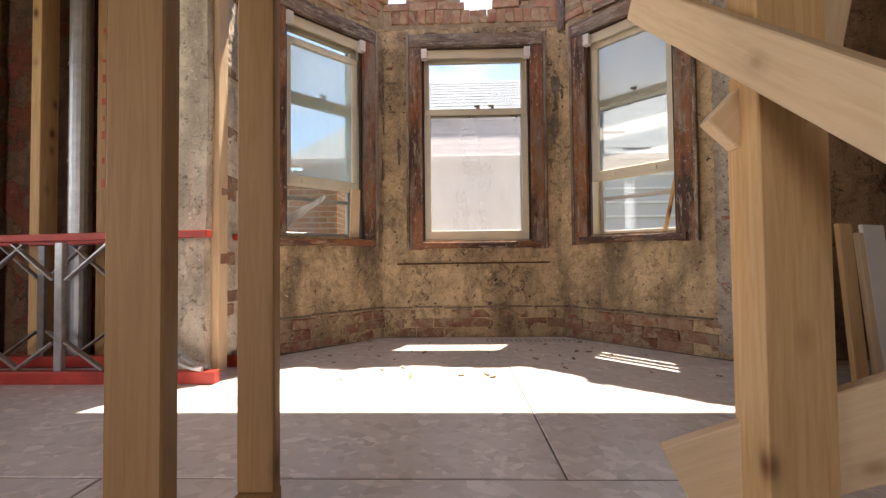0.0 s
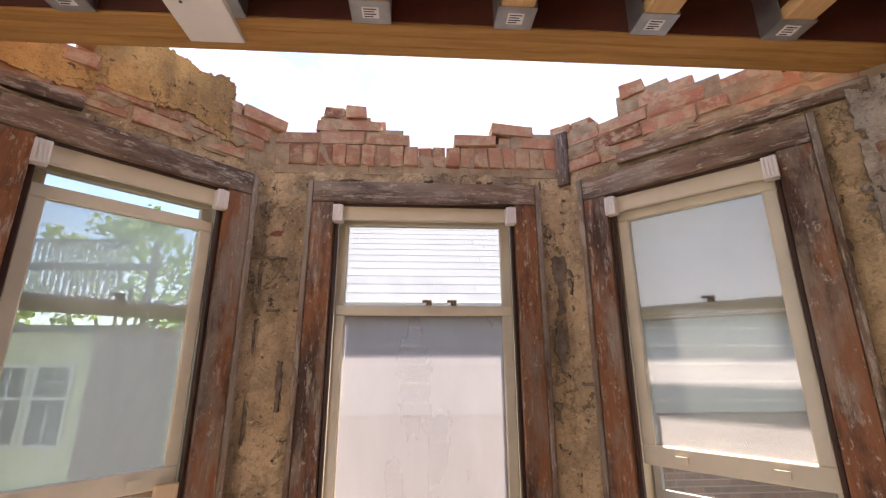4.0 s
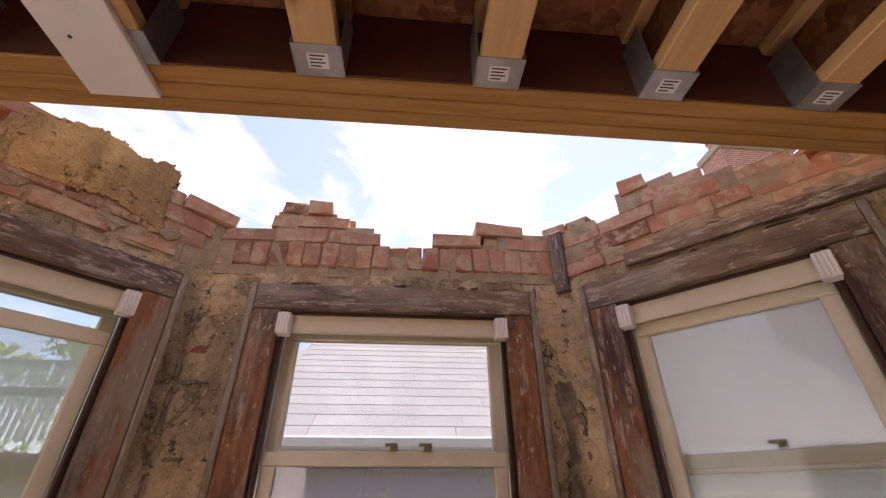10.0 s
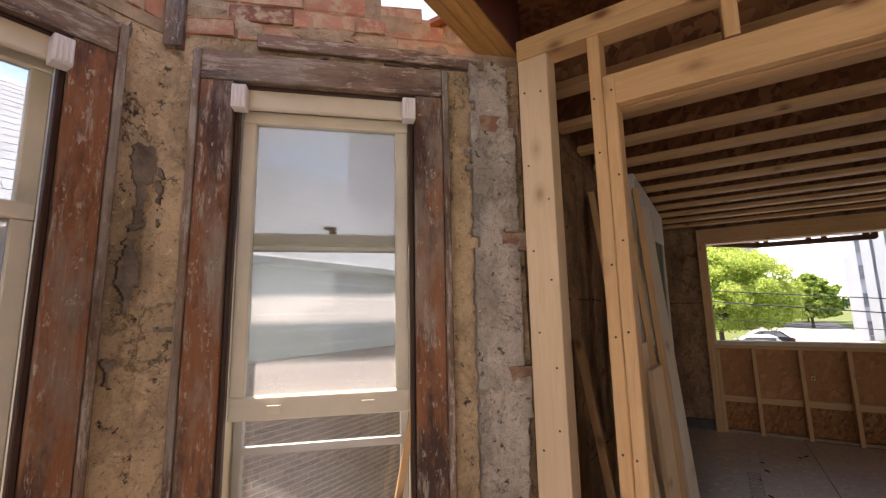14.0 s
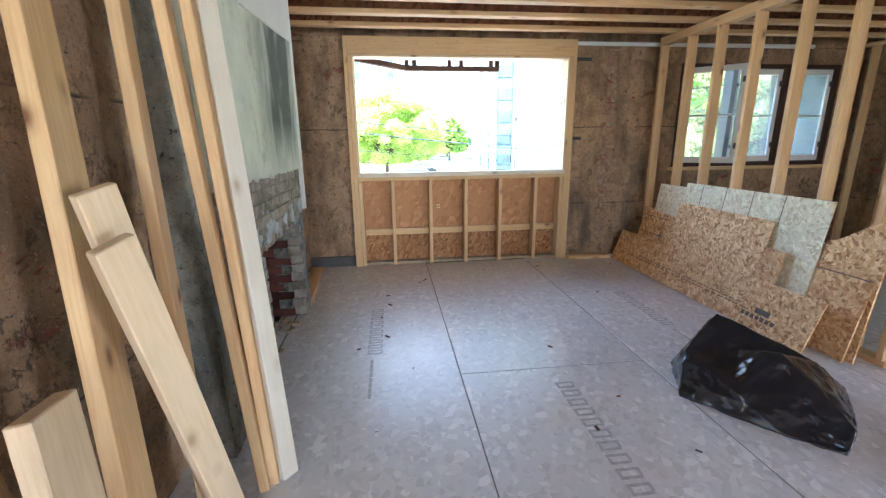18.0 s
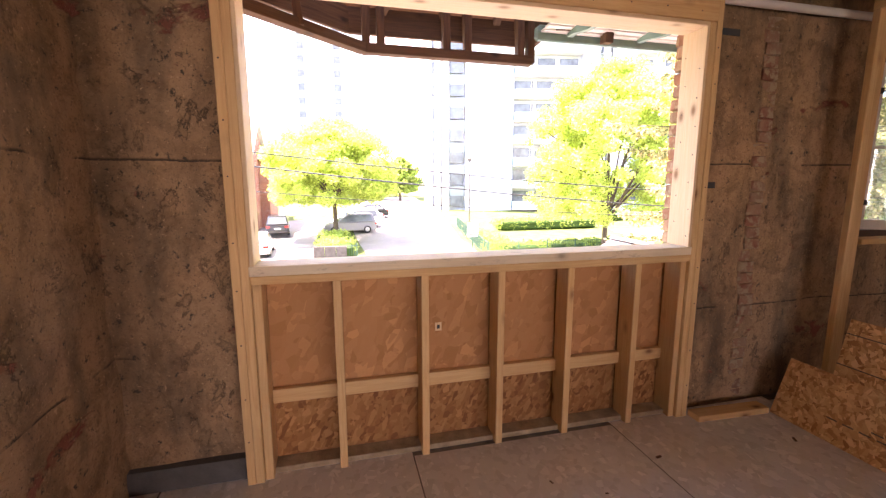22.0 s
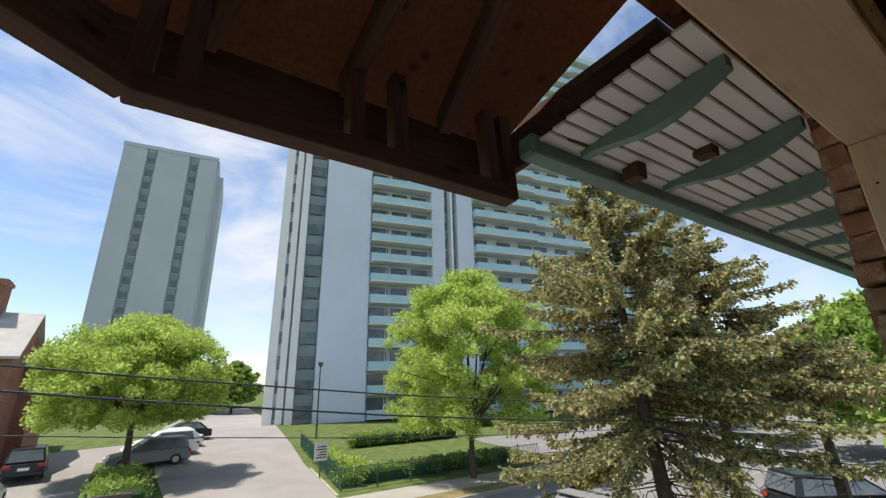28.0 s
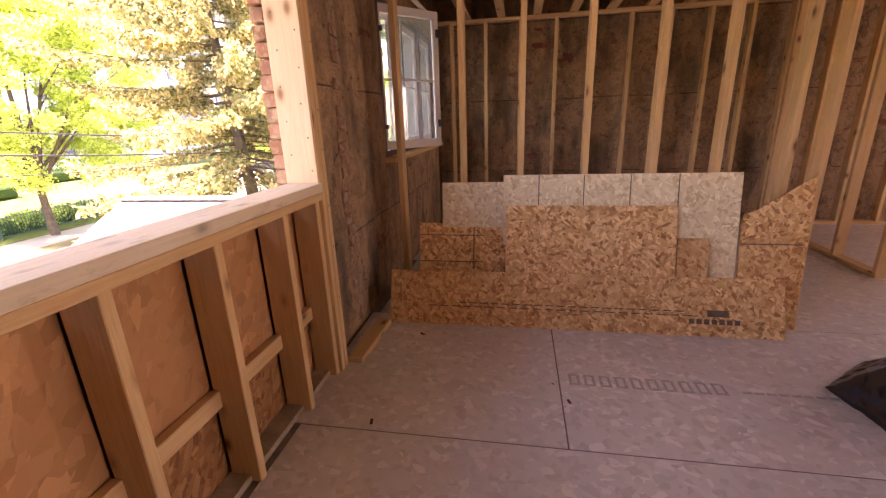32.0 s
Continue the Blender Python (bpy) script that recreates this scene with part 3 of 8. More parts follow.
def i_joist(x, y0, y1, hanger=False):
    j = empty("ceiling_joist", (x, y0, JZ), label="lumber ceiling joist with thin strand board web", category="joist", group="ceiling joists")
    n = y1 - y0
    for nm, z in (("bottom_flange", 0.019), ("top_flange", JTOP - JZ - 0.0195)):
        f = stick(nm, (0, 0, z), (0, n, z), JOIST_W, 0.038, PINE, facing=(0, 0, 1))
        f.parent = j
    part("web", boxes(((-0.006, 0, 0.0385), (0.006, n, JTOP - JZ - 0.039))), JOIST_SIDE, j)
    if hanger:
        hb = boxes(((-0.050, n - 0.075, -0.003), (0.050, n, -0.0005)), ((-0.052, n - 0.075, -0.003), (-0.0485, n, 0.16)), ((0.0485, n - 0.075, -0.003), (0.052, n, 0.16)))
        h = part("joist_hanger", hb, STEEL, j, "galvanised hanger bracket")
        part("label_sticker", boxes(((-0.022, n - 0.056, -0.0045), (0.022, n - 0.020, -0.0032))), PAPER, h, "small white printed sticker")
        ink = bmesh.new()
        for r, c in ((0, 0.016), (1, 0.010), (2, 0.015), (3, 0.006)):
            add_box(ink, (-0.017, n - 0.052 + r * 0.0082, -0.0052), (c, n - 0.049 + r * 0.0082, -0.0044))
        part("sticker_print", ink, INK, h)
        stamp = bmesh.new()
        for r, (c0, c1) in enumerate(((-0.016, 0.002), (-0.012, 0.012), (-0.018, -0.004), (-0.006, 0.010))):
            yy = n - 0.34 + 0.013 * r
            add_box(stamp, (c0, yy, -0.0007), (c1, yy + (0.007 if r % 2 else 0.004), 0.0002))
        part("grade_stamp", stamp, STAMP, j, "faded dark grade stamp")
    return j


PAPER = plain("white_paper", (0.8, 0.8, 0.78), 0.8, 0.03)
INK = plain("black_ink", (0.04, 0.04, 0.045), 0.7, 0.05)
STAMP = plain("faded_stamp_ink", (0.16, 0.12, 0.085), 0.8, 0.6, 60)
for k in range(-8, 4):
    i_joist(0.141 + 0.385 * k, SOUTH, 2.308 if k > -5 else 2.55, k > -5)
for k in range(-1, 11):
    if k < 10:
        i_joist(5.75 - 0.4 * k, SOUTH, NORTH - 0.02)

# Laminated beam that carries the joists across the bay
beam = empty("bay_beam", (0, 2.375, JZ), label="honey brown laminated timber beam across the bay", category="beam")
for k in range(3):
    s = stick("ply", (-1.62, -0.043 + 0.043 * k, 0.12), (1.80, -0.043 + 0.043 * k, 0.12), 0.042, 0.24, LVL, facing=(0, 0, 1))
    s.parent = beam
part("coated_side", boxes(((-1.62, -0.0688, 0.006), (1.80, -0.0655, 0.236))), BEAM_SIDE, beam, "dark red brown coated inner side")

# White strips of board under the joists
for x, y0, y1, lab in ((-0.298, 0.2, 2.385, "white furring board screwed under the joists"), (-1.10, 0.3, 2.25, "white board under the joists by the pier")):
    bm = bevelled(boxes(((-0.075, y0, JZ - 0.019), (0.075, y1, JZ - 0.002))), 0.002)
    s = tagged(part("ceiling_strip", bm, WHITE), lab, "board", "white ceiling strips")
    s.location.x = x
    for yy in (y1 - 0.14, y1 - 0.75, y1 - 1.3):
        sc = bmesh.new()
        add_rod(sc, (0.03 * (-1) ** int(yy * 7), yy, JZ - 0.0205), (0.03 * (-1) ** int(yy * 7), yy, JZ - 0.018), 0.004, seg=8)
        part("screw", sc, INK, s)


# Stud wall between the bay room and the front room
def stud_wall(name, a, b, studs, bottom=0.0, top=JZ - 0.004, material=PINE, depth=0.089, plates=2, floor_plate=True, group="", label=""):
    """Studs along the line a-b at the given distances from a; wide face across the line."""
    a, b = Vector((*a, 0)), Vector((*b, 0))
    d = (b - a).normalized()
    side = Vector((-d.y, d.x, 0))
    w = empty(name, a, label=label or "bare stud partition of pale pine", category="stud wall", kind="structure")
    n = (b - a).length
    for k in range(plates):
        z = top - 0.019 - 0.039 * k
        stick("top_plate", d * 0 + Vector((0, 0, z)), d * n + Vector((0, 0, z)), depth, 0.038, material, w, (0, 0, 1))
    if floor_plate:
        for p, q in (floor_plate if isinstance(floor_plate, list) else [(0, n)]):
            stick("floor_plate", d * p + Vector((0, 0, bottom + 0.019)), d * q + Vector((0, 0, bottom + 0.019)), depth, 0.038, material, w, (0, 0, 1))
    for s in studs:
        z0, z1 = bottom + (0.0385 if floor_plate else 0), top - 0.039 * plates - 0.0005
        if isinstance(s, tuple):
            s, z0, z1 = s
        stick("stud", d * s + Vector((0, 0, z0)), d * s + Vector((0, 0, z1)), 0.0375, depth, material, w, side)
    return w


px = PART_X + 0.045
door_wall = stud_wall("wall_partition", (px, 2.28), (px, -2.2), [0.259, (0.298, 0.0385, 2.165), (1.198, 0.0385, 2.165), 1.237, 1.64, 2.05, 2.46, 2.87, 3.28, 3.7, 4.1,
                      (0.62, 2.175, 2.317), (0.94, 2.175, 2.317)], plates=2, floor_plate=[(0, 0.317), (1.18, 4.4)], label="bare pine stud partition with a door opening")
stick("post", (0.0, -0.055, 0.0385), (0.0, -0.055, 2.317), 0.105, 0.089, PINE_PALE, door_wall, (1, 0, 0))
for k in (-1, 1):
    stick("header", (0.0 + k * 0.024, -0.28, 2.12), (0.0 + k * 0.024, -1.217, 2.12), 0.038, 0.1, PINE, door_wall, (0, 0, 1))

# Stud wall beside the leaning boards, and the lining of the far wall
side_wall = stud_wall("wall_side_partition", (6.34, PART_Y), (3.74, PART_Y), [0.02, 0.45, 0.83, 1.23, 1.63, 2.0, 2.38, 2.56], label="bare pine stud partition behind the boards", plates=2)
lining = stud_wall("wall_lining", (EAST - 0.02, SOUTH + 0.12), (1.45, SOUTH + 0.12), [0.2 + 0.4 * k for k in range(13)], label="pine studs in front of dark masonry", plates=1)
back_wall = stud_wall("wall_side_room_end", (2.72, -2.2), (2.72, SOUTH + 0.2), [0.02, 0.5, 1.0, 1.5, 1.7], label="bare stud wall of the side room", plates=1)

# Stud line that the walk starts beside
# Darker pine puts the backlit shade of these studs into their colour
near_wall = stud_wall("wall_near_studs", (-0.342, -0.6), (-0.342, 1.02), [0.3, 0.72, 1.215, 1.595], label="bare studs of a started partition, darkened for backlight", plates=0, material=PINE_DARK, floor_plate=True, top=JZ - 0.004)


# Windows of the bay
def sash(parent, name, x0, x1, z0, z1, y, glass, low=0.07, high=0.045, side=0.045, material=None):
    m = material or CREAM
    s = empty(name)
    s.parent = parent
    for nm, lo, hi in (("bottom_rail", (x0, y, z0), (x1, y + 0.036, z0 + low)), ("top_rail", (x0, y, z1 - high), (x1, y + 0.036, z1)),
                       ("stile", (x0, y + 0.0005, z0 + low), (x0 + side, y + 0.0355, z1 - high)), ("stile", (x1 - side, y + 0.0005, z0 + low), (x1, y + 0.0355, z1 - high))):
        part(nm, bevelled(boxes((lo, hi)), 0.004), m, s)
    g = part("pane", boxes(((x0 + side - 0.006, y + 0.016, z0 + low - 0.006), (x1 - side + 0.006, y + 0.020, z1 - high + 0.006))), glass, s)
    g.visible_shadow = False
    return s


def bay_window(side, raised, glass_low, glass_up, low_sash, up_sash):
    u0, u1, z0, z1 = WIN[side]
    w = empty("window_" + side, label="old cream painted sash window in stripped dark casing" + (", lower sash raised" if raised else ", closed"), category="window", kind="structure")
    c = 0.098
    i0, i1 = u0 + c, u1 - c
    # stripped casing boards, each along its own grain
    for a, b, ww in (((u0 + c / 2, -0.014, z0 - 0.03), (u0 + c / 2, -0.014, z1 - c), c), ((u1 - c / 2, -0.014, z0 - 0.03), (u1 - c / 2, -0.014, z1 - c), c)):
        stick("side_casing", a, b, ww, 0.030, CASING, w)
    stick("head_casing", (u0, -0.016, z1 - c / 2 + 0.001), (u1, -0.016, z1 - c / 2 + 0.001), c, 0.034, HEADWOOD, w)
    for sx in (u0 - 0.012, u1 + 0.012):
        stick("back_band", (sx, -0.016, z0 - 0.03), (sx, -0.016, z1 + 0.0), 0.022, 0.044, BAND, w)
    stick("sill", (u0 + 0.04, 0.03, z0 - 0.0), (u1 - 0.04, 0.03, z0 - 0.0), 0.045, 0.16, CASING, w)
    # dark inner bead and painted frame
    for x in (i0 + 0.008, i1 - 0.008):
        stick("stop_bead", (x, 0.012, z0 + 0.03), (x, 0.012, z1 - c), 0.016, 0.03, BEAD, w)
    stick("stop_bead", (i0 + 0.017, 0.012, z1 - c - 0.003), (i1 - 0.017, 0.012, z1 - c - 0.003), 0.014, 0.03, BEAD, w)
    part("frame", boxes(((i0 - 0.02, 0.03, z0 + 0.02), (i0, 0.2, z1 - c + 0.02)), ((i1, 0.03, z0 + 0.02), (i1 + 0.02, 0.2, z1 - c + 0.02)),
                        ((i0, 0.03, z1 - c - 0.001), (i1, 0.2, z1 - c + 0.02)), ((i0, 0.1, z0 + 0.005), (i1, 0.26, z0 + 0.035))), CREAM, w)
    part("head_trim", bevelled(boxes(((i0 + 0.016, 0.004, z1 - c - 0.075), (i1 - 0.016, 0.026, z1 - c - 0.006))), 0.005), CREAM, w)
    part("meeting_cover", bevelled(boxes(((i0 + 0.016, 0.006, z1 - c - 0.03), (i1 - 0.016, 0.03, z1 - c - 0.02))), 0.003), CREAM, w)
    ls = sash(w, "lower_sash", i0 + 0.016, i1 - 0.016, low_sash[0], low_sash[1], 0.036, glass_low)
    us = sash(w, "upper_sash", i0 + 0.006, i1 - 0.006, up_sash[0], up_sash[1], 0.080, glass_up, 0.04, 0.06)
    # jamb blocks at the head
    for x in (i0 + 0.02, i1 - 0.02):
        bm = boxes(((x - 0.022, -0.045, z1 - c - 0.095), (x + 0.022, 0.0, z1 - c - 0.018)))
        for k in range(4):
            add_box(bm, (x - 0.018 + 0.011 * k, -0.049, z1 - c - 0.09), (x - 0.012 + 0.011 * k, -0.044, z1 - c - 0.022))
        part("jamb_block", bevelled(bm, 0.002), WHITE, w, "small ribbed white block")
    mid = (i0 + i1) / 2
    for k, x in enumerate((mid + 0.02, mid + 0.13)):
        bm = bmesh.new()
        zt = (low_sash[1] if not raised else up_sash[0] + 0.04)
        yy = 0.03 if not raised else 0.07
        add_rod(bm, (x, yy, zt), (x, yy, zt + 0.014), 0.014, 0.01, 10)
        add_box(bm, (x - 0.03, yy - 0.008, zt + 0.012), (x + 0.012, yy + 0.008, zt + 0.022))
        part("sash_lock", bm, BRASS, ls, "tarnished sash lock")
        if raised:
            break
    if raised:
        for x in (i0 + 0.15, i1 - 0.15):
            part("finger_lift", boxes(((x - 0.02, 0.022, low_sash[0] + 0.02), (x + 0.02, 0.036, low_sash[0] + 0.045))), CREAM, ls)
        # storm frame behind the open part
        sash(w, "storm_frame", i0 + 0.005, i1 - 0.005, z0 + 0.035, 1.70, 0.15, GLASS_CLEAR, 0.035, 0.03, 0.03, GREYMETAL)
        part("storm_rail", boxes(((i0 + 0.03, 0.145, 1.00), (i1 - 0.03, 0.165, 1.025))), GREYMETAL, w)
    w.matrix_world = bay_frame(side)
    return w


BRASS = plain("tarnished_brass", (0.22, 0.16, 0.09), 0.5, 0.3, 20, metal=0.6)
GREYMETAL = plain("grey_storm_frame", (0.42, 0.42, 0.40), 0.5, 0.1, metal=0.3)
bay_window("middle", False, GLASS_DIRTY, GLASS_SOFT, (0.735, 1.745), (1.70, 2.185))
bay_window("left", True, GLASS_HAZE, GLASS_SOFT, (1.08, 2.065), (1.68, 2.185))
bay_window("right", True, GLASS_FILM, GLASS_MILKY, (1.13, 2.13), (1.68, 2.185))


# Street opening: frame of new lumber, low stud wall, sheathing
OPY0, OPY1, OPZ0, OPZ1 = -0.47, 1.835, 1.04, 2.225
front = empty("window_opening", (EAST, 0.68, 0), label="big unglazed street opening framed in new pine", category="window opening", kind="structure")


def fr(name, lo, hi, material=PINE, axis=2, label=""):
    """A framing member between two corners, its grain along one axis."""
    lo, hi = Vector(lo), Vector(hi)
    c = (lo + hi) / 2
    s = hi - lo
    a, b = c.copy(), c.copy()
    a[axis], b[axis] = lo[axis], hi[axis]
    others = [i for i in range(3) if i != axis]
    face = Vector((0, 0, 0))
    face[others[1]] = 1
    ob = stick(name, a - front.location, b - front.location, s[others[0]], s[others[1]], material, front, face, label)
    return ob


X0, X1 = 6.455, 6.60
fr("king_stud", (X0, OPY1 + 0.0385, 0.0), (X1, OPY1 + 0.076, 2.395))
fr("jack_stud", (X0 + 0.002, OPY1 + 0.0005, 0.0), (X1, OPY1 + 0.038, 2.224))
fr("king_stud", (X0, OPY0 - 0.076, 0.0), (X1, OPY0 - 0.0385, 2.395))
fr("jack_stud", (X0 + 0.002, OPY0 - 0.038, 0.0), (X1, OPY0 - 0.0005, 2.224))
fr("header", (X0 - 0.006, OPY0 - 0.038, 2.226), (X0 + 0.034, OPY1 + 0.038, 2.395), axis=1)
fr("header", (X0 + 0.06, OPY0 - 0.038, 2.226), (X1 + 0.03, OPY1 + 0.038, 2.395), axis=1)
fr("sill_plate", (X0, OPY0, 0.957), (X1, OPY1, 0.995), axis=1)
fr("sill_board", (6.452, OPY0 - 0.004, 0.9955), (6.625, OPY1 + 0.004, OPZ0), SILL_WOOD, 1)
fr("jamb_board", (6.457, OPY1 - 0.019, OPZ0 + 0.0005), (6.62, OPY1 - 0.0005, 2.205), PINE_PALE)
fr("jamb_board", (6.457, OPY0 + 0.0005, OPZ0 + 0.0005), (6.62, OPY0 + 0.019, 2.205), PINE_PALE)
fr("head_board", (6.457, OPY0 + 0.0005, 2.2055), (6.62, OPY1 - 0.0005, 2.2255), PINE_PALE, 1)
fr("mortar_strip", (X0 + 0.06, OPY0, 0.0), (X1 + 0.009, OPY1, 0.03), MORTAR, 1)
for y in (1.815, 1.47, 1.055, 0.655, 0.26, -0.155, -0.45):
    fr("stud", (X0 + 0.02, y - 0.019, 0.0), (X1, y + 0.019, 0.9565))
for a, b in ((1.796, 1.489), (1.451, 1.074), (1.036, 0.674), (0.636, 0.279), (0.241, -0.136), (-0.174, -0.431)):
    fr("block", (X1 - 0.03, b, 0.335), (X1 + 0.008, a, 0.405), PINE, 1)
    part("lower_sheathing", boxes(((X1 + 0.01 - EAST, b - 0.04 - 0.68, 0.0), (X1 + 0.024 - EAST, a + 0.037 - 0.68, 0.37))), OSB_DARK, front)
    part("upper_sheathing", boxes(((X1 + 0.012 - EAST, b - 0.04 - 0.68, 0.371), (X1 + 0.026 - EAST, a + 0.037 - 0.68, 0.957))), PLY, front)

# Loose bricks and courses on top of the bay walls
def brick_mesh(name, l, d, h, seed, material):
    bm = boxes(((-l / 2, -d / 2, -h / 2), (l / 2, d / 2, h / 2)))
    bevelled(bm, 0.005)
    rnd = random.Random(seed)
    for v in bm.verts:
        v.co += Vector((rnd.uniform(-1, 1), rnd.uniform(-1, 1), rnd.uniform(-1, 1))) * 0.0055
    return mesh_of(name, bm, material)


STRETCH = [brick_mesh("brick", 0.204, 0.098, 0.0635, k, BRICK) for k in range(5)]
HEADER = [brick_mesh("brick", 0.099, 0.098, 0.0635, 9 + k, BRICK) for k in range(4)]
ROWLOCK = [brick_mesh("brick", 0.0645, 0.098, 0.106, 19 + k, BRICK) for k in range(4)]
TOPS = {"left": ((0.20, 2.49), (0.50, 2.565), (0.76, 2.70), (0.985, 2.70), (1.07, 2.63), (1.3, 2.63)),
        "middle": ((0.20, 2.565), (0.44, 2.70), (0.60, 2.635), (0.915, 2.50), (1.12, 2.575), (1.4, 2.635)),
        "right": ((0.20, 2.63), (0.30, 2.56), (0.515, 2.70), (0.69, 2.63), (0.87, 2.565), (1.0, 2.50), (1.3, 2.45))}


def top_at(side, u):
    for limit, z in TOPS[side]:
        if u < limit:
            return z
    return TOPS[side][-1][1]


def lay(parent, data, x, y, z, rnd, tilt=1.0):
    ob = new("brick", data)
    ob.parent = parent
    ob.location = (x, y + rnd.uniform(-0.006, 0.006), z)
    ob.rotation_euler = (rnd.uniform(-0.02, 0.02) * tilt, rnd.uniform(-0.02, 0.02) * tilt, rnd.uniform(-0.04, 0.04) * tilt)
    return ob


def flake_smear(side, u, z, rnd):
    """A smear of mortar over the brick faces, with a ragged rim."""
    bm = bmesh.new()
    rim = [(u + 0.07 * math.cos(a) * rnd.uniform(0.6, 1.3), -0.004 + rnd.uniform(-0.003, 0.003), z + 0.035 * math.sin(a) * rnd.uniform(0.6, 1.3)) for a in (k * 0.42 for k in range(15))]
    top = [bm.verts.new(p) for p in rim]
    back = [bm.verts.new((p[0] + 0.006, 0.02, p[2])) for p in rim]
    mid = bm.verts.new((u, -0.010, z))
    for k in range(15):
        j = (k + 1) % 15
        bm.faces.new((mid, top[j], top[k]))
        bm.faces.new((top[k], top[j], back[j], back[k]))
    bmesh.ops.recalc_face_normals(bm, faces=bm.faces)
    return part("mortar_smear", bm, MORTAR)


for side in BAY:
    rnd = random.Random(side)
    width = bay_axes(side)[3]
    crest = empty("brick_crest", label="ragged broken brick courses on top of the bay wall", category="brickwork", group="broken wall tops")
    last = 0.0
    for limit, z in TOPS[side]:
        part("mortar", boxes(((last, 0.0015, 2.352), (min(limit, width + 0.02) - 0.002, 0.27, z - 0.05))), MORTAR, crest)
        last = limit
        if limit > width:
            break
    x = 0.0
    while side == "middle" and x < width - 0.03:          # upright course over the head
        lay(crest, rnd.choice(ROWLOCK), x + 0.034, 0.045, 2.445, rnd)
        x += 0.067
    z, row = (2.535 if side == "middle" else 2.392), 0
    if side != "middle":
        for u in (0.1, 0.22, 0.42, 0.55, 0.71, 0.86, 0.98):
            s_ = flake_smear(side, u + rnd.uniform(-0.05, 0.05), 2.36 + rnd.uniform(0, 0.16), rnd)
            s_.parent = crest
    while z < 2.75:
        x = -0.03 if row % 2 else 0.0
        while x < width + 0.02:
            n = HEADER if rnd.random() < 0.25 else STRETCH
            l = 0.10 if n is HEADER else 0.206
            if z + 0.028 < top_at(side, x + l / 2) and x + l < width + 0.06:
                loose = z + 0.09 > top_at(side, x + l / 2)
                lay(crest, rnd.choice(n), x + l / 2, 0.045 + (rnd.uniform(-0.02, 0.015) if loose else 0), z, rnd, 3.0 if loose else 1.0)
                if loose:
                    lay(crest, rnd.choice(STRETCH), x + l / 2 + 0.03, 0.16, z, rnd, 3.0)
            x += l + 0.005
        z += 0.0670
        row += 1
    crest.matrix_world = bay_frame(side)


def flake(name, side, u0, u1, z0, z1, y, material, ragged=0.05, seed=0.0, cell=0.02, thick=0.012, label="", category="plaster"):
    """A ragged coat of plaster left on a bay wall."""
    bm = bmesh.new()
    grid = {}
    nx, nz = int((u1 - u0) / cell), int((z1 - z0) / cell)
    for i in range(nx + 1):
        for j in range(nz + 1):
            u, z = u0 + i * cell, z0 + j * cell
            q = Vector((u * 4 + seed, z * 4, seed))
            edge = min(i, nx - i, j, nz - j) * cell
            if edge > ragged * (0.75 + 1.3 * noise.noise(q * 1.5) + 0.5 * noise.noise(q * 5) + 0.4 * noise.noise(q * 14)):
                jx, jz = 0.45 * cell * noise.noise(q * 31), 0.45 * cell * noise.noise(q * 29 + Vector((5, 5, 5)))
                grid[i, j] = bm.verts.new((u + jx, y - thick * (0.7 + 0.5 * noise.noise(q * 2) + 0.3 * noise.noise(q * 7)), z + jz))
    for (i, j), v in list(grid.items()):
        if all(k in grid for k in ((i + 1, j), (i, j + 1), (i + 1, j + 1))):
            bm.faces.new((v, grid[i + 1, j], grid[i + 1, j + 1], grid[i, j + 1]))
    for v in [v for v in bm.verts if not v.link_faces]:
        bm.verts.remove(v)
    r = bmesh.ops.extrude_face_region(bm, geom=bm.faces[:])
    bmesh.ops.translate(bm, vec=(0, 0.03, 0), verts=[g for g in r["geom"] if isinstance(g, bmesh.types.BMVert)])
    bmesh.ops.recalc_face_normals(bm, faces=bm.faces)
    ob = part(name, bm, material)
    ob.matrix_world = bay_frame(side)
    return tagged(ob, label, category)


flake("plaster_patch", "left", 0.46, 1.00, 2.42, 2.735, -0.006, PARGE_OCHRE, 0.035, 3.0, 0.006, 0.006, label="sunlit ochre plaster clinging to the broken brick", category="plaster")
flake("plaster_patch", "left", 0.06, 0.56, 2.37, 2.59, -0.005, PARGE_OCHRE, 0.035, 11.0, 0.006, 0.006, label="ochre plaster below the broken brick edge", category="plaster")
flake("plaster_patch", "right", 0.34, 0.60, 2.50, 2.64, -0.004, PARGE_OCHRE, 0.06, 8.0, 0.010, label="mortar smear on the red brick", category="plaster")
flake("pier_coat", "right", 0.985, 1.20, 0.02, 2.40, -0.012, PARGE_GREY, 0.015, 5.0, thick=0.02, label="grey patchy parge coat on the pier", category="plaster")
# Pier between the room and the bay, square to the street
PIER_PALE = masonry("pale_pier_render", (0.80, 0.71, 0.57), (0.50, 0.41, 0.31), -0.2, (0.40, 0.17, 0.11), dirt=(0.26, 0.21, 0.16))
PIER = Matrix.Translation((-1.125, 2.19, 0)) @ Matrix(((0, -1, 0), (1, 0, 0), (0, 0, 1))).to_4x4()
pier_wall = rough_wall("wall_pier", (-1.135, 2.10, 0), (0, 1, 0), (-1, 0, 0), 0.35, 2.36, [], PIER_PALE, 0.12, 0.012, 31.0)
structure_label(pier_wall, "brick pier with pale crumbling render beside the bay", "wall")
coat_ = flake("pier_coat", "left", 0.03, 0.25, 0.05, 2.09, 0.0, PIER_PALE, 0.022, 6.0, cell=0.012, thick=0.022, label="pale rough parge coat on the sunlit pier", category="plaster")
coat_.matrix_world = PIER

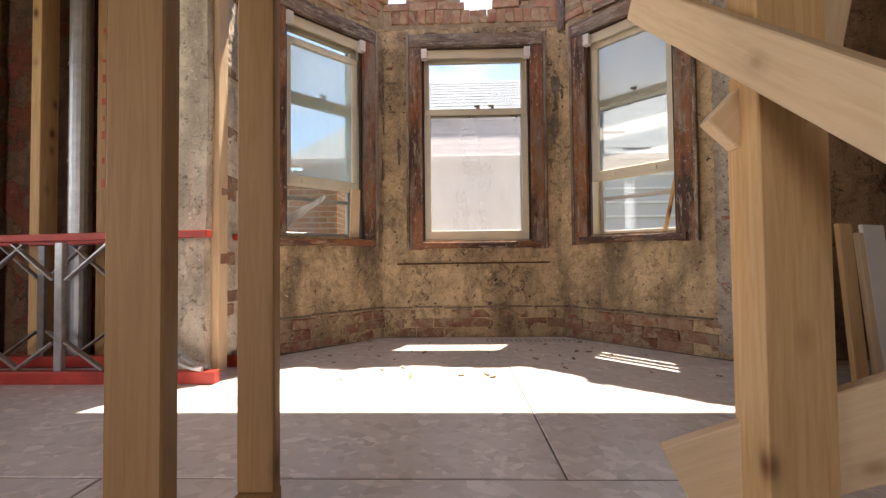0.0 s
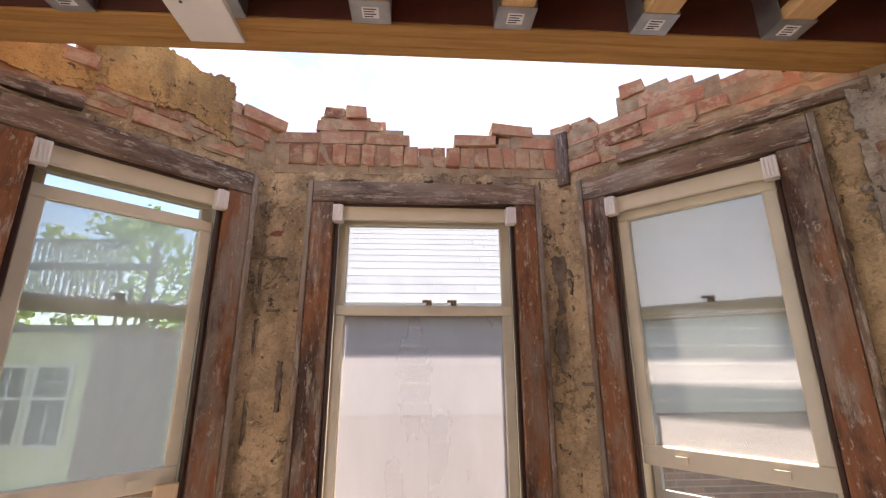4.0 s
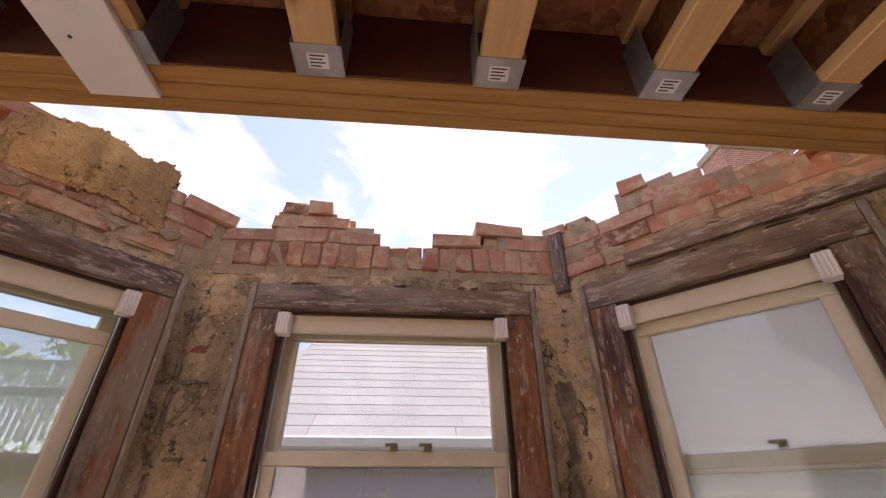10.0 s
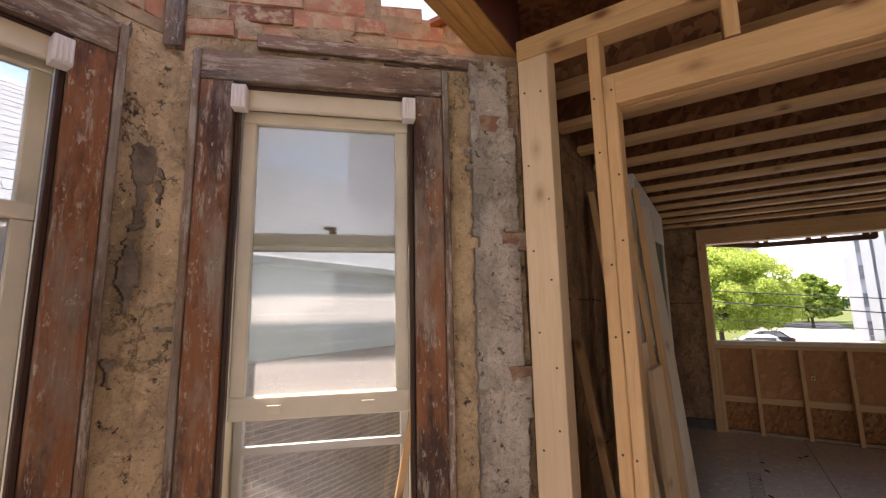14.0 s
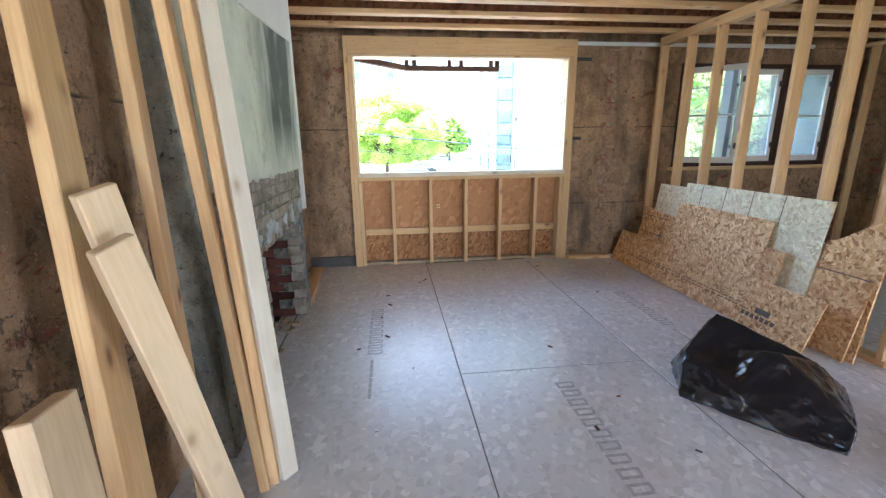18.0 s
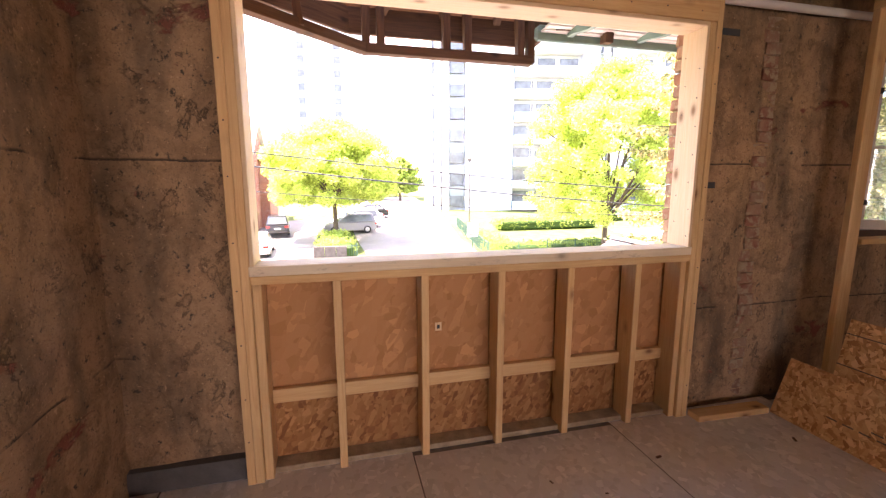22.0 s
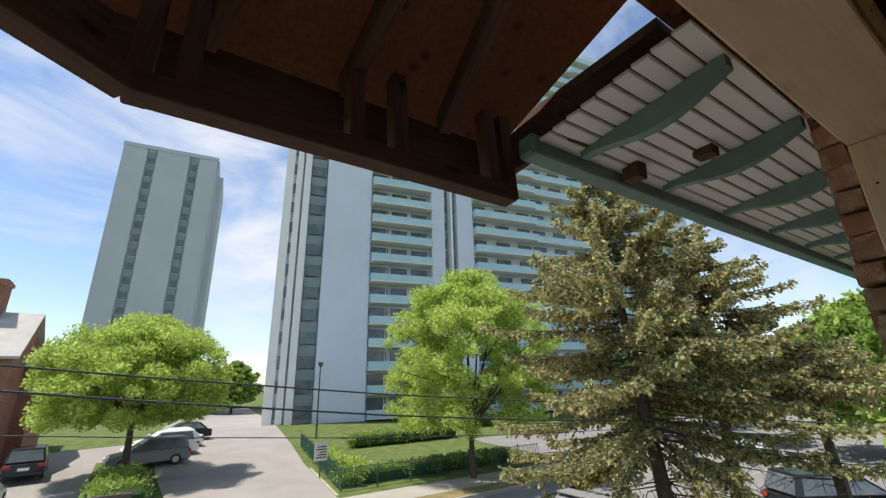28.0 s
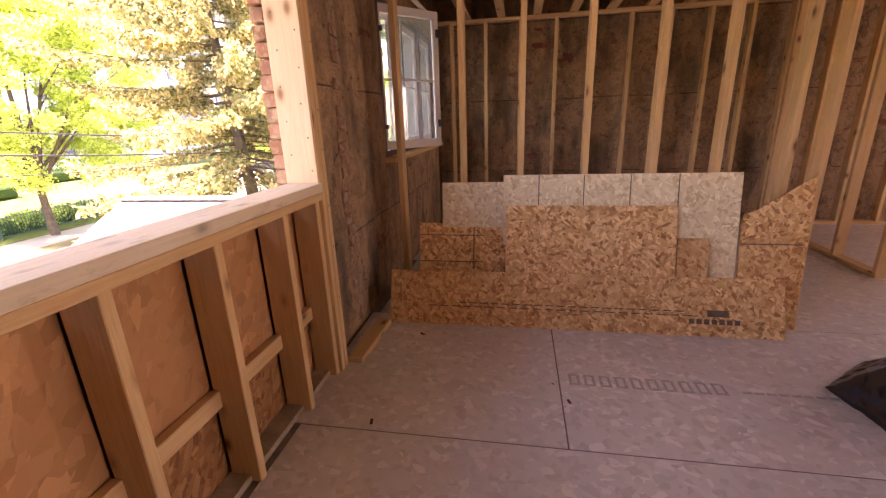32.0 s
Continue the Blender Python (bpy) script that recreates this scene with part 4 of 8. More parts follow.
# Bricks that show where the pier's coat has come off
rnd = random.Random(63)
PIERB = [brick_mesh("brick", 0.15, 0.06, 0.064, 190 + k, BRICK_BASE) for k in range(3)]
for side, u, zs in (("right", 1.12, (0.34, 0.41, 0.78, 1.16, 1.23, 1.69, 2.11)), ("left", 0.09, (0.32, 0.39, 0.60, 0.95, 1.02, 1.30, 1.64))):
    bared = empty("bared_pier_bricks", label="worn red bricks bared in the pier", category="brickwork", group="bared bricks")
    for z in zs:
        lay(bared, rnd.choice(PIERB), u + rnd.uniform(-0.05, 0.06), 0.006 + rnd.uniform(0, 0.012), z, rnd, 1.0)
    bared.matrix_world = PIER if side == "left" else bay_frame(side)

# Ragged losses where the parge has fallen off the pier
LOSS = plain("bare_backing", (0.20, 0.16, 0.12), 0.95, 0.5, 18, 0.6, spec=0.1)
for k, (side, u0, u1, z0, z1) in enumerate((("middle", 1.275, 1.355, 1.68, 1.98), ("right", -0.005, 0.05, 1.66, 1.92), ("middle", 1.262, 1.335, 1.42, 1.70), ("middle", 1.238, 1.30, 1.24, 1.36), ("left", 1.165, 1.19, 1.15, 2.28), ("middle", 0.03, 0.10, 1.70, 1.73), ("middle", 0.02, 0.12, 1.93, 1.955), ("left", 1.125, 1.15, 1.3, 1.6), ("middle", 0.10, 0.135, 1.30, 1.52), ("right", 0.03, 0.10, 1.40, 1.425))):
    flake("plaster_loss", side, u0, u1, z0, z1, -0.012, LOSS, 0.028 if min(u1 - u0, z1 - z0) > 0.04 else 0.007, 40.0 + 3 * k, 0.005, 0.003, label="dark ragged patch of bare backing on the pier", category="plaster")
# Crumbs of old plaster caught along the casings
rnd = random.Random(19)
CRUMBS = []
for k in range(5):
    bm = bmesh.new()
    bmesh.ops.create_icosphere(bm, subdivisions=2, radius=1.0)
    for v in bm.verts:
        v.co *= 0.8 + 0.55 * noise.noise(v.co * 1.3 + Vector((k * 9, 0, 0)))
    CRUMBS.append(mesh_of("plaster_crumb", bm, (MORTAR, PARGE_OCHRE, MORTAR, BAND, LOSS)[k]))
for side in BAY:
    u0, u1, z0, z1 = WIN[side]
    host = bpy.data.objects["window_" + side]
    for k in range(44):
        c = new("plaster_crumb", rnd.choice(CRUMBS))
        c.parent = host
        long, wide = rnd.uniform(0.012, 0.05), rnd.uniform(0.004, 0.011)
        if k < 12:
            c.location, c.scale = (rnd.uniform(u0, u1), -0.02, z1 + rnd.uniform(-0.004, 0.014)), (long, 0.014, wide)
        else:
            edge = rnd.choice((u0 - 0.022, u1 + 0.022, u0 - 0.002, u1 + 0.002))
            c.location, c.scale = (edge + rnd.uniform(-0.006, 0.006), -0.026 if edge in (u0 - 0.002, u1 + 0.002) else -0.018, rnd.uniform(z0, z1)), (wide, 0.012, long)
        c.rotation_euler = (0, rnd.uniform(-0.25, 0.25), 0)
# Loosened bricks at the head of the pier
rnd = random.Random(5)
PILES, PILEH = ([brick_mesh("brick", l_, 0.098, 0.062, 150 + k, BRICK_BASE) for k in range(3)] for l_ in (0.2, 0.095))
pile = empty("broken_pier_bricks", label="loosened sooty bricks at the broken pier head", category="brickwork")
# Dark slab behind the bricks shows through their gaps
part("soot_backing", boxes(((-0.04, 0.0, 2.06), (0.235, 0.05, 2.345))), LOSS, pile)
for r in range(4):
    lay(pile, rnd.choice(PILES), 0.10 + 0.03 * (r % 2) + rnd.uniform(-0.02, 0.02), 0.036 + rnd.uniform(-0.012, 0.01), 2.095 + 0.071 * r, rnd, 2.0)
lay(pile, PILEH[0], -0.03, 0.03, 2.13, rnd, 2.0)
for u, z, turn in ((0.235, 2.20, 62), (0.245, 2.31, -20)):
    lay(pile, PILEH[1], u, 0.02, z, rnd, 2.0).rotation_euler = (0.1, radians(turn), 0.2)
pile.matrix_world = PIER

# Old timbers set in the brickwork
for side, a, b, w, d, lab in (("right", (0.28, 0.0, 2.352), (1.06, 0.0, 2.345), 0.05, 0.05, "dark old timber lintel over the sash window"),
                              ("right", (0.03, -0.004, 2.30), (0.03, 0.0, 2.575), 0.055, 0.05, "upright stub of old dark timber"),
                              ("left", (0.17, 0.0, 2.35), (0.5, 0.0, 2.36), 0.05, 0.05, "old timber under the broken brick"),
                              ("middle", (0.1, 0.0, 0.552), (1.25, 0.0, 0.556), 0.10, 0.030, "old nailer board under the window")):
    t = stick("old_timber", a, b, w, d, HEADWOOD if side != "middle" else RAFTER, label=lab, category="timber")
    if side == "middle":
        t.data = lumber_mesh(0.012, 0.03, 1.15, RAFTER)
    t.matrix_world = bay_frame(side) @ t.matrix_world

# Bare brick courses at the foot of the bay
BASES = [brick_mesh("brick", 0.206, 0.098, 0.066, 110 + k, BRICK_BASE) for k in range(5)]
for side in BAY:
    rnd = random.Random("foot" + side)
    width = bay_axes(side)[3]
    foot = empty("brick_base_course", label="worn red brick base course along the floor", category="brickwork", group="base courses")
    for r in range(3):
        x = -0.05 if r % 2 else 0.03
        while x < width - 0.08:
            if rnd.random() < 0.97:
                lay(foot, rnd.choice(BASES), x + 0.103, 0.046, 0.034 + 0.070 * r, rnd)
            x += 0.212
    bmk = boxes(((0.0, 0.03, 0.003), (width, 0.08, 0.205)))
    part("mortar_bed", bmk, MORTAR, foot)
    for k in range(6):
        a, b = width * k / 6, width * (k + 1) / 6 - 0.012
        dz = 0.012 * rnd.random()
        part("open_joint", boxes(((a, -0.016, 0.214 + dz), (b, 0.03, 0.224 + dz))), LOSS, foot, "dark open joint")
    foot.matrix_world = bay_frame(side)

# Props and scraps at the windows
p = stick("prop_stick", (0.72, 0.012, 0.745), (0.80, 0.03, 1.15), 0.022, 0.022, PINE, label="thin wooden stick propping the raised sash", category="stick")
p.matrix_world = bay_frame("right") @ p.matrix_world
p = stick("prop_board", (0.925, 0.014, 0.735), (0.94, 0.014, 1.10), 0.075, 0.02, PINE_PALE, label="pale board propping the raised sash", category="board")
p.matrix_world = bay_frame("left") @ p.matrix_world
bm = bmesh.new()
for k in range(7):
    u = k / 6
    for v in (0.0, 1.0):
        bm.verts.new((0.42 + 0.33 * u, 0.12 + 0.03 * math.sin(5 * u + v), 0.80 + 0.24 * u + (0.03 + 0.09 * (1 - u)) * (v - 0.5) * (1 if k % 2 else 0.8)))
bm.verts.ensure_lookup_table()
for k in range(6):
    bm.faces.new([bm.verts[i] for i in (2 * k, 2 * k + 2, 2 * k + 3, 2 * k + 1)])
film = tagged(part("torn_film", bm, plain("plastic_film", (0.7, 0.72, 0.72), 0.25, 0.1)), "torn scrap of clear plastic film in the window", "film")
film.modifiers.new("thick", "SOLIDIFY").thickness = 0.002
film.matrix_world = bay_frame("left")

RED = plain("red_enamel", (0.42, 0.045, 0.03), 0.4, 0.25, 9, 0.05)
# Posts beside the bay and the dim corner behind the scaffold
for x, y, w, lab in ((-1.145, 2.20, 0.085, "pine post beside the bay, paler for sunlight"), (-1.232, 2.215, 0.06, "pine post beside the bay")):
    # The wider post takes paler pine: its sunlight is put into the colour
    stick("post", (x, y, 0), (x, y, JZ - 0.003), w, 0.089, PINE_PALE if w > 0.07 else PINE, label=lab, category="post", group="bay posts")
for x in (-2.39, -1.98, -1.62, -2.78):
    st_ = stick("wall_stud", (x, 2.50, 0), (x, 2.50, JZ - 0.003), 0.06, 0.12, PINE_DARK if x != -2.39 else PINE, label="rough pine stud against the dark side wall", category="stud", group="side wall studs")
    if x == -1.98:
        marked_stud = st_
for z, w, h in ((1.985, 0.014, 0.03), (1.80, 0.02, 0.02), (1.692, 0.018, 0.05), (1.554, 0.024, 0.04), (1.45, 0.012, 0.03), (1.349, 0.02, 0.05), (1.196, 0.016, 0.035), (1.06, 0.02, 0.05)):
    part("paint_mark", bevelled(boxes(((0.012 - w / 2, -0.0615, z - h / 2), (0.012 + w / 2, -0.0602, z + h / 2))), 0.0005), RED, marked_stud, "red spray dab")
bm = bmesh.new()
add_rod(bm, (-2.18, 2.52, 0.0), (-2.18, 2.52, JZ - 0.01), 0.06, seg=18)
for z in (0.6, 1.2, 1.8):
    add_rod(bm, (-2.18, 2.52, z), (-2.18, 2.52, z + 0.02), 0.064, seg=18)
tagged(part("duct_pipe", bm, STEEL), "round galvanised duct pipe standing by the wall", "duct")

# Red rolling scaffold lying by the wall
ALU = plain("scuffed_aluminium", (0.55, 0.55, 0.55), 0.35, 0.15, 22, 0.05, metal=0.9)
sc = empty("scaffold", (-1.72, 2.0, 0), label="red metal rolling scaffold frame with aluminium braces", category="scaffold")
for nm, a, b, w, d in (("base_rail", (-0.75, 0, 0.03), (0.70, 0, 0.03), 0.05, 0.06), ("base_rail", (-0.75, 0.33, 0.03), (0.70, 0.33, 0.03), 0.05, 0.06),
                       ("top_rail", (-0.75, 0, 0.70), (0.66, 0, 0.72), 0.05, 0.035), ("top_rail", (-0.75, 0.33, 0.70), (0.66, 0.33, 0.72), 0.05, 0.035)):
    o = stick(nm, a, b, w, d, RED, sc, (0, 0, 1))
for x in (-0.5, -0.08):
    for y in (0, 0.33):
        stick("upright", (x, y + 0.001, 0.06), (x, y + 0.001, 0.685), 0.04, 0.028, ALU, sc)
        for s in (-1, 1):
            stick("brace", (x + s * 0.03, y, 0.50), (x + s * 0.24, y, 0.68), 0.012, 0.03, ALU, sc)
            stick("brace", (x + s * 0.03, y, 0.20), (x + s * 0.22, y, 0.065), 0.012, 0.03, ALU, sc)
bm = bmesh.new()
for k in range(6):
    a0, a1 = math.pi * (0.52 + 0.07 * k), math.pi * (0.52 + 0.07 * (k + 1))
    for y in (-0.03, 0.03):
        add_rod(bm, (0.66 + 0.24 * math.cos(a0), y, 0.31 - 0.24 * math.sin(a0)), (0.66 + 0.24 * math.cos(a1), y, 0.31 - 0.24 * math.sin(a1)), 0.012, seg=6)
    if k % 2:
        add_rod(bm, (0.66 + 0.24 * math.cos(a0), -0.03, 0.31 - 0.24 * math.sin(a0)), (0.66 + 0.24 * math.cos(a0), 0.03, 0.31 - 0.24 * math.sin(a0)), 0.01, seg=6)
part("curved_step", bm, ALU, sc)

# Bracing in front of the first view
br = empty("temporary_brace", (0.84, 0.9, 0), label="pale pine post with diagonal braces, nailed up as a shore", category="brace")
for nm, a, b, w, d, f in (("post", (-0.02, 0.0, 0.0), (-0.02, 0.0, 1.213), 0.14, 0.089, (0, 1, 0)), ("post", (0.0, 0.068, 0.0), (0.0, 0.068, 0.86), 0.14, 0.038, (0, 1, 0)),
                          ("diagonal", (-0.128, 0.414, 1.385), (-0.112, -1.23, 0.03), 0.038, 0.10, (0, 1, -1)),
                          ("diagonal", (0.06, 0.06, 0.80), (0.42, 0.28, 1.62), 0.038, 0.089, (1, -0.3, -0.4)),
                          ("block", (-0.125, 0.03, 0.845), (-0.02, 0.03, 0.955), 0.089, 0.038, (0, 1, 0)),
                          ("kicker", (-0.19, 0.095, 0.055), (0.45, -0.15, 0.40), 0.038, 0.184, (0, 0, 1))):
    stick(nm, a, b, w, d, PINE_PALE if nm != "post" else PINE, br, f)
stick("rail_board", (-1.05, 1.062, 1.462), (-0.15, 1.062, 1.462), 0.038, 0.125, PINE_PALE, facing=(0, 0, 1), label="pale pine board nailed across the studs", category="board")

# Chimney breast with the stripped fireplace
CH0, CH1, FACE = 3.50, 5.335, 2.22
SOOTY = masonry("breast_parge", (0.31, 0.29, 0.235), (0.16, 0.14, 0.11), 0.1, dirt=(0.035, 0.035, 0.03))
breast = rough_wall("wall_chimney_breast", (CH0, FACE, 0), (1, 0, 0), (0, 1, 0), CH1 - CH0, JZ - 0.004, [(0.70, 1.62, 0.0, 0.79)], SOOTY, 0.045, 0.014, 31.0, 0.198)
structure_label(breast, "stripped chimney breast with bare brick and soot", "chimney breast")


def plaster_mat(name):
    """Grey green plaster with a broad black soot stain."""
    m, nt, b = tree_of(name)
    v = coords(nt, offset=False)
    col = ramp(nt, noisy(nt, v, 5, 6, 0.6), (0.3, (0.60, 0.60, 0.48)), (0.7, (0.78, 0.76, 0.63)))
    soot = noisy(nt, coords(nt, (2.2, 2.2, 0.5), False), 2.4, 6, 0.6)
    gx, sep = coords(nt, offset=False), nt.nodes.new("ShaderNodeSeparateXYZ")
    nt.links.new(gx, sep.inputs[0])
    mr = nt.nodes.new("ShaderNodeMapRange")
    mr.inputs[1].default_value, mr.inputs[2].default_value = 4.25, 4.62
    nt.links.new(sep.outputs[0], mr.inputs[0])
    mz = nt.nodes.new("ShaderNodeMapRange")
    mz.inputs[1].default_value, mz.inputs[2].default_value = 1.1, 1.5
    nt.links.new(sep.outputs[2], mz.inputs[0])
    mask = blend(nt, 1.0, ramp(nt, soot, (0.30, 0.0), (0.56, 1.0)), mr.outputs[0], "MULTIPLY")
    mask = blend(nt, 1.0, mask, mz.outputs[0], "MULTIPLY")
    col = blend(nt, blend(nt, 1.0, mask, 0.95, "MULTIPLY"), col, (0.085, 0.09, 0.075))
    scuff = noisy(nt, coords(nt, (1.4, 1.4, 0.8), False), 7, 8, 0.7)
    col = blend(nt, ramp(nt, scuff, (0.54, 0.0), (0.66, 0.5)), col, (0.30, 0.28, 0.21))
    finish(nt, b, col, 0.85, spec=0.25)
    relief(nt, b, noisy(nt, v, 18, 6), 0.35, 0.01)
    return m


def flat_coat(name, x0, x1, z0, z1, y, material, jag, thick=0.02, seed=0.0):
    """A plaster coat on the breast, with a ragged lower edge."""
    bm = bmesh.new()
    n = int((x1 - x0) / 0.04)
    low = [z0(x0 + (x1 - x0) * i / n) + jag * noise.noise(Vector((i * 0.9, seed, 2))) for i in range(n + 1)]
    for i in range(n):
        xa, xb = x0 + (x1 - x0) * i / n, x0 + (x1 - x0) * (i + 1) / n
        top0, top1 = z1(xa), z1(xb)
        f = [(xa, low[i]), (xb, low[i + 1]), (xb, top1), (xa, top0)]
        front_v = [bm.verts.new((a, y, b)) for a, b in f]
        back_v = [bm.verts.new((a, y + thick, b)) for a, b in f]
        bm.faces.new(front_v)
        bm.faces.new(back_v[::-1])
        bm.faces.new((front_v[1], front_v[0], back_v[0], back_v[1]))
        bm.faces.new((front_v[3], front_v[2], back_v[2], back_v[3]))
        if i == 0:
            bm.faces.new((front_v[0], front_v[3], back_v[3], back_v[0]))
        if i == n - 1:
            bm.faces.new((front_v[2], front_v[1], back_v[1], back_v[2]))
    bmesh.ops.remove_doubles(bm, verts=bm.verts, dist=0.0005)
    bmesh.ops.recalc_face_normals(bm, faces=bm.faces)
    return part(name, bm, material, breast)


flat_coat("plaster_coat", CH0 + 0.02, CH1 - 0.01, lambda x: 1.17, lambda x: 2.02 + 0.06 * (x - 4.25), FACE - 0.03, plaster_mat("sooty_plaster"), 0.03, 0.035, 1.0)
flat_coat("white_coat", CH0 + 0.02, CH1 - 0.008, lambda x: 2.02 + 0.06 * (x - 4.25), lambda x: JZ - 0.01, FACE - 0.042, WHITE, 0.008, 0.045, 4.0)
stick("corner_bead", (CH1 - 0.03, FACE - 0.025, 0.85), (CH1 + 0.004, FACE - 0.02, JZ - 0.02), 0.055, 0.03, WHITE, breast, label="white metal corner bead")
PALE_BRICK = brickface("limewashed_brick", (0.29, 0.225, 0.175), (0.36, 0.285, 0.225), (0.44, 0.40, 0.33), 1.0)
DULL_MORTAR = plain("grimy_mortar", (0.25, 0.215, 0.17), 0.95, 0.4, 11, 0.7, spec=0.1)
PB = [brick_mesh("brick", 0.20, 0.09, 0.062, 40 + k, PALE_BRICK) for k in range(4)]
STONE = [brick_mesh("stone", 0.07, 0.09, 0.13, 60 + k, PALE_BRICK) for k in range(3)]
rnd = random.Random(77)
for r in range(5):
    x = CH0 + 0.12 - (0.1 if r % 2 else 0)
    while x < CH1 - 0.16:
        if rnd.random() < 0.93 and (r > 0 or not 3.9 < x < 5.2):
            lay(breast, rnd.choice(PB), x + 0.1, FACE + 0.029, 0.865 + 0.0705 * r, rnd, 0.5)
        x += 0.209
part("mortar_bed", boxes(((CH0 + 0.02, FACE - 0.012, 0.835), (CH1 - 0.05, FACE + 0.05, 1.19))), DULL_MORTAR, breast)
x = 4.15
while x < 5.19:                       # broken arch over the opening
    o = new("stone", rnd.choice(STONE))
    o.parent = breast
    o.location, o.rotation_euler = (x, FACE + 0.037 + rnd.uniform(-0.008, 0.006), 0.835 + rnd.uniform(-0.012, 0.012)), (rnd.uniform(-.05, .05), rnd.uniform(-.2, .2), rnd.uniform(-.06, .06))
    x += 0.062
for x0 in (4.155, 5.165):
    for k in range(10):
        o = new("stone", rnd.choice(STONE))
        o.parent = breast
        o.location, o.rotation_euler = (x0 + rnd.uniform(-0.02, 0.02), FACE + 0.036 + rnd.uniform(-0.008, 0.006), 0.05 + 0.073 * k), (rnd.uniform(-.05, .05), 1.55 + rnd.uniform(-.12, .12), rnd.uniform(-.06, .06))
DARKCOAT = plain("dark_cement", (0.095, 0.085, 0.08), 0.9, 0.3, 6, 0.4)
flat_coat("cement_patch", 3.86, 4.14, lambda x: 0.04, lambda x: 0.72 + 0.1 * noise.noise(Vector((x * 9, 0, 0))), FACE - 0.016, DARKCOAT, 0.03, 0.02, 6.0)
fb = empty("firebox", (4.66, 2.42, 0), label="sooty red brick firebox of the old fireplace", category="firebox")
SB = [brick_mesh("brick", 0.2, 0.09, 0.062, 80 + k, BRICK_SOOT) for k in range(4)]
for r in range(12):
    for k in range(5):
        o = new("brick", rnd.choice(SB)); o.parent = fb
        o.location = (-0.42 + 0.208 * k + (0.1 if r % 2 else 0), 0.41, 0.035 + 0.0705 * r)
    for k in range(3):
        for sgn in (-1, 1):
            o = new("brick", rnd.choice(SB)); o.parent = fb
            o.location, o.rotation_euler = (sgn * 0.505, -0.05 + 0.208 * k + (0.1 if r % 2 else 0), 0.035 + 0.0705 * r), (0, 0, math.pi / 2)
part("firebox_shell", boxes(((-0.66, 0.0, -0.02), (-0.552, 0.6, 1.0)), ((0.552, 0.0, -0.02), (0.66, 0.6, 1.0)), ((-0.62, 0.46, -0.02), (0.62, 0.6, 1.0)), ((-0.62, -0.0, 0.86), (0.62, 0.6, 1.0)), ((-0.62, -0.17, -0.02), (0.62, 0.6, -0.003))), DARKCOAT, fb)
# Cement smears and limewash flakes round the opening
FLAKE = plain("limewash_flake", (0.46, 0.47, 0.46), 0.9, 0.25, 14, 0.5, spec=0.15)
CEMENT = plain("grey_cement", (0.24, 0.23, 0.215), 0.95, 0.35, 9, 0.7, spec=0.1)
for k in range(48):
    side_ = k % 3
    if side_ == 0:
        cx, cz = rnd.uniform(3.98, 5.24), rnd.uniform(0.83, 0.92)
    else:
        cx, cz = (4.07 if side_ == 1 else 5.22) + rnd.uniform(-0.04, 0.02), rnd.uniform(0.06, 0.78)
    rx_, rz_ = rnd.uniform(0.03, 0.085 if side_ == 0 else 0.055), rnd.uniform(0.025, 0.06)
    bm = bmesh.new()
    rim = [(cx + rx_ * math.cos(a) * rnd.uniform(0.6, 1.3), cz + rz_ * math.sin(a) * rnd.uniform(0.6, 1.3)) for a in (i * 0.571 for i in range(11))]
    yy = FACE - 0.012 - rnd.uniform(0, 0.010)
    fr_, bk_ = [bm.verts.new((x, yy + rnd.uniform(-0.004, 0.006), z)) for x, z in rim], [bm.verts.new((x, FACE + 0.03, z)) for x, z in rim]
    mid_ = bm.verts.new((cx, yy - 0.004, cz))
    for i in range(11):
        j = (i + 1) % 11
        bm.faces.new((mid_, fr_[j], fr_[i]))
        bm.faces.new((fr_[i], fr_[j], bk_[j], bk_[i]))
    bmesh.ops.recalc_face_normals(bm, faces=bm.faces)
    part("mortar_smear", bm, FLAKE if k % 3 == 0 else CEMENT, breast)
LUMPS = [brick_mesh("rubble", 0.05, 0.034, 0.022, 170 + k, MORTAR) for k in range(3)]
for k in range(40):
    o = new("rubble", LUMPS[k % 3])
    o.parent = fb
    sc_ = rnd.uniform(0.4, 1.25)
    o.location, o.scale = (rnd.uniform(-0.38, 0.36), rnd.uniform(-0.16, 0.34), 0.004 + 0.010 * sc_), (sc_, sc_, sc_)
    o.rotation_euler = (rnd.uniform(-.4, .4), rnd.uniform(-.4, .4), rnd.uniform(0, 3.1))

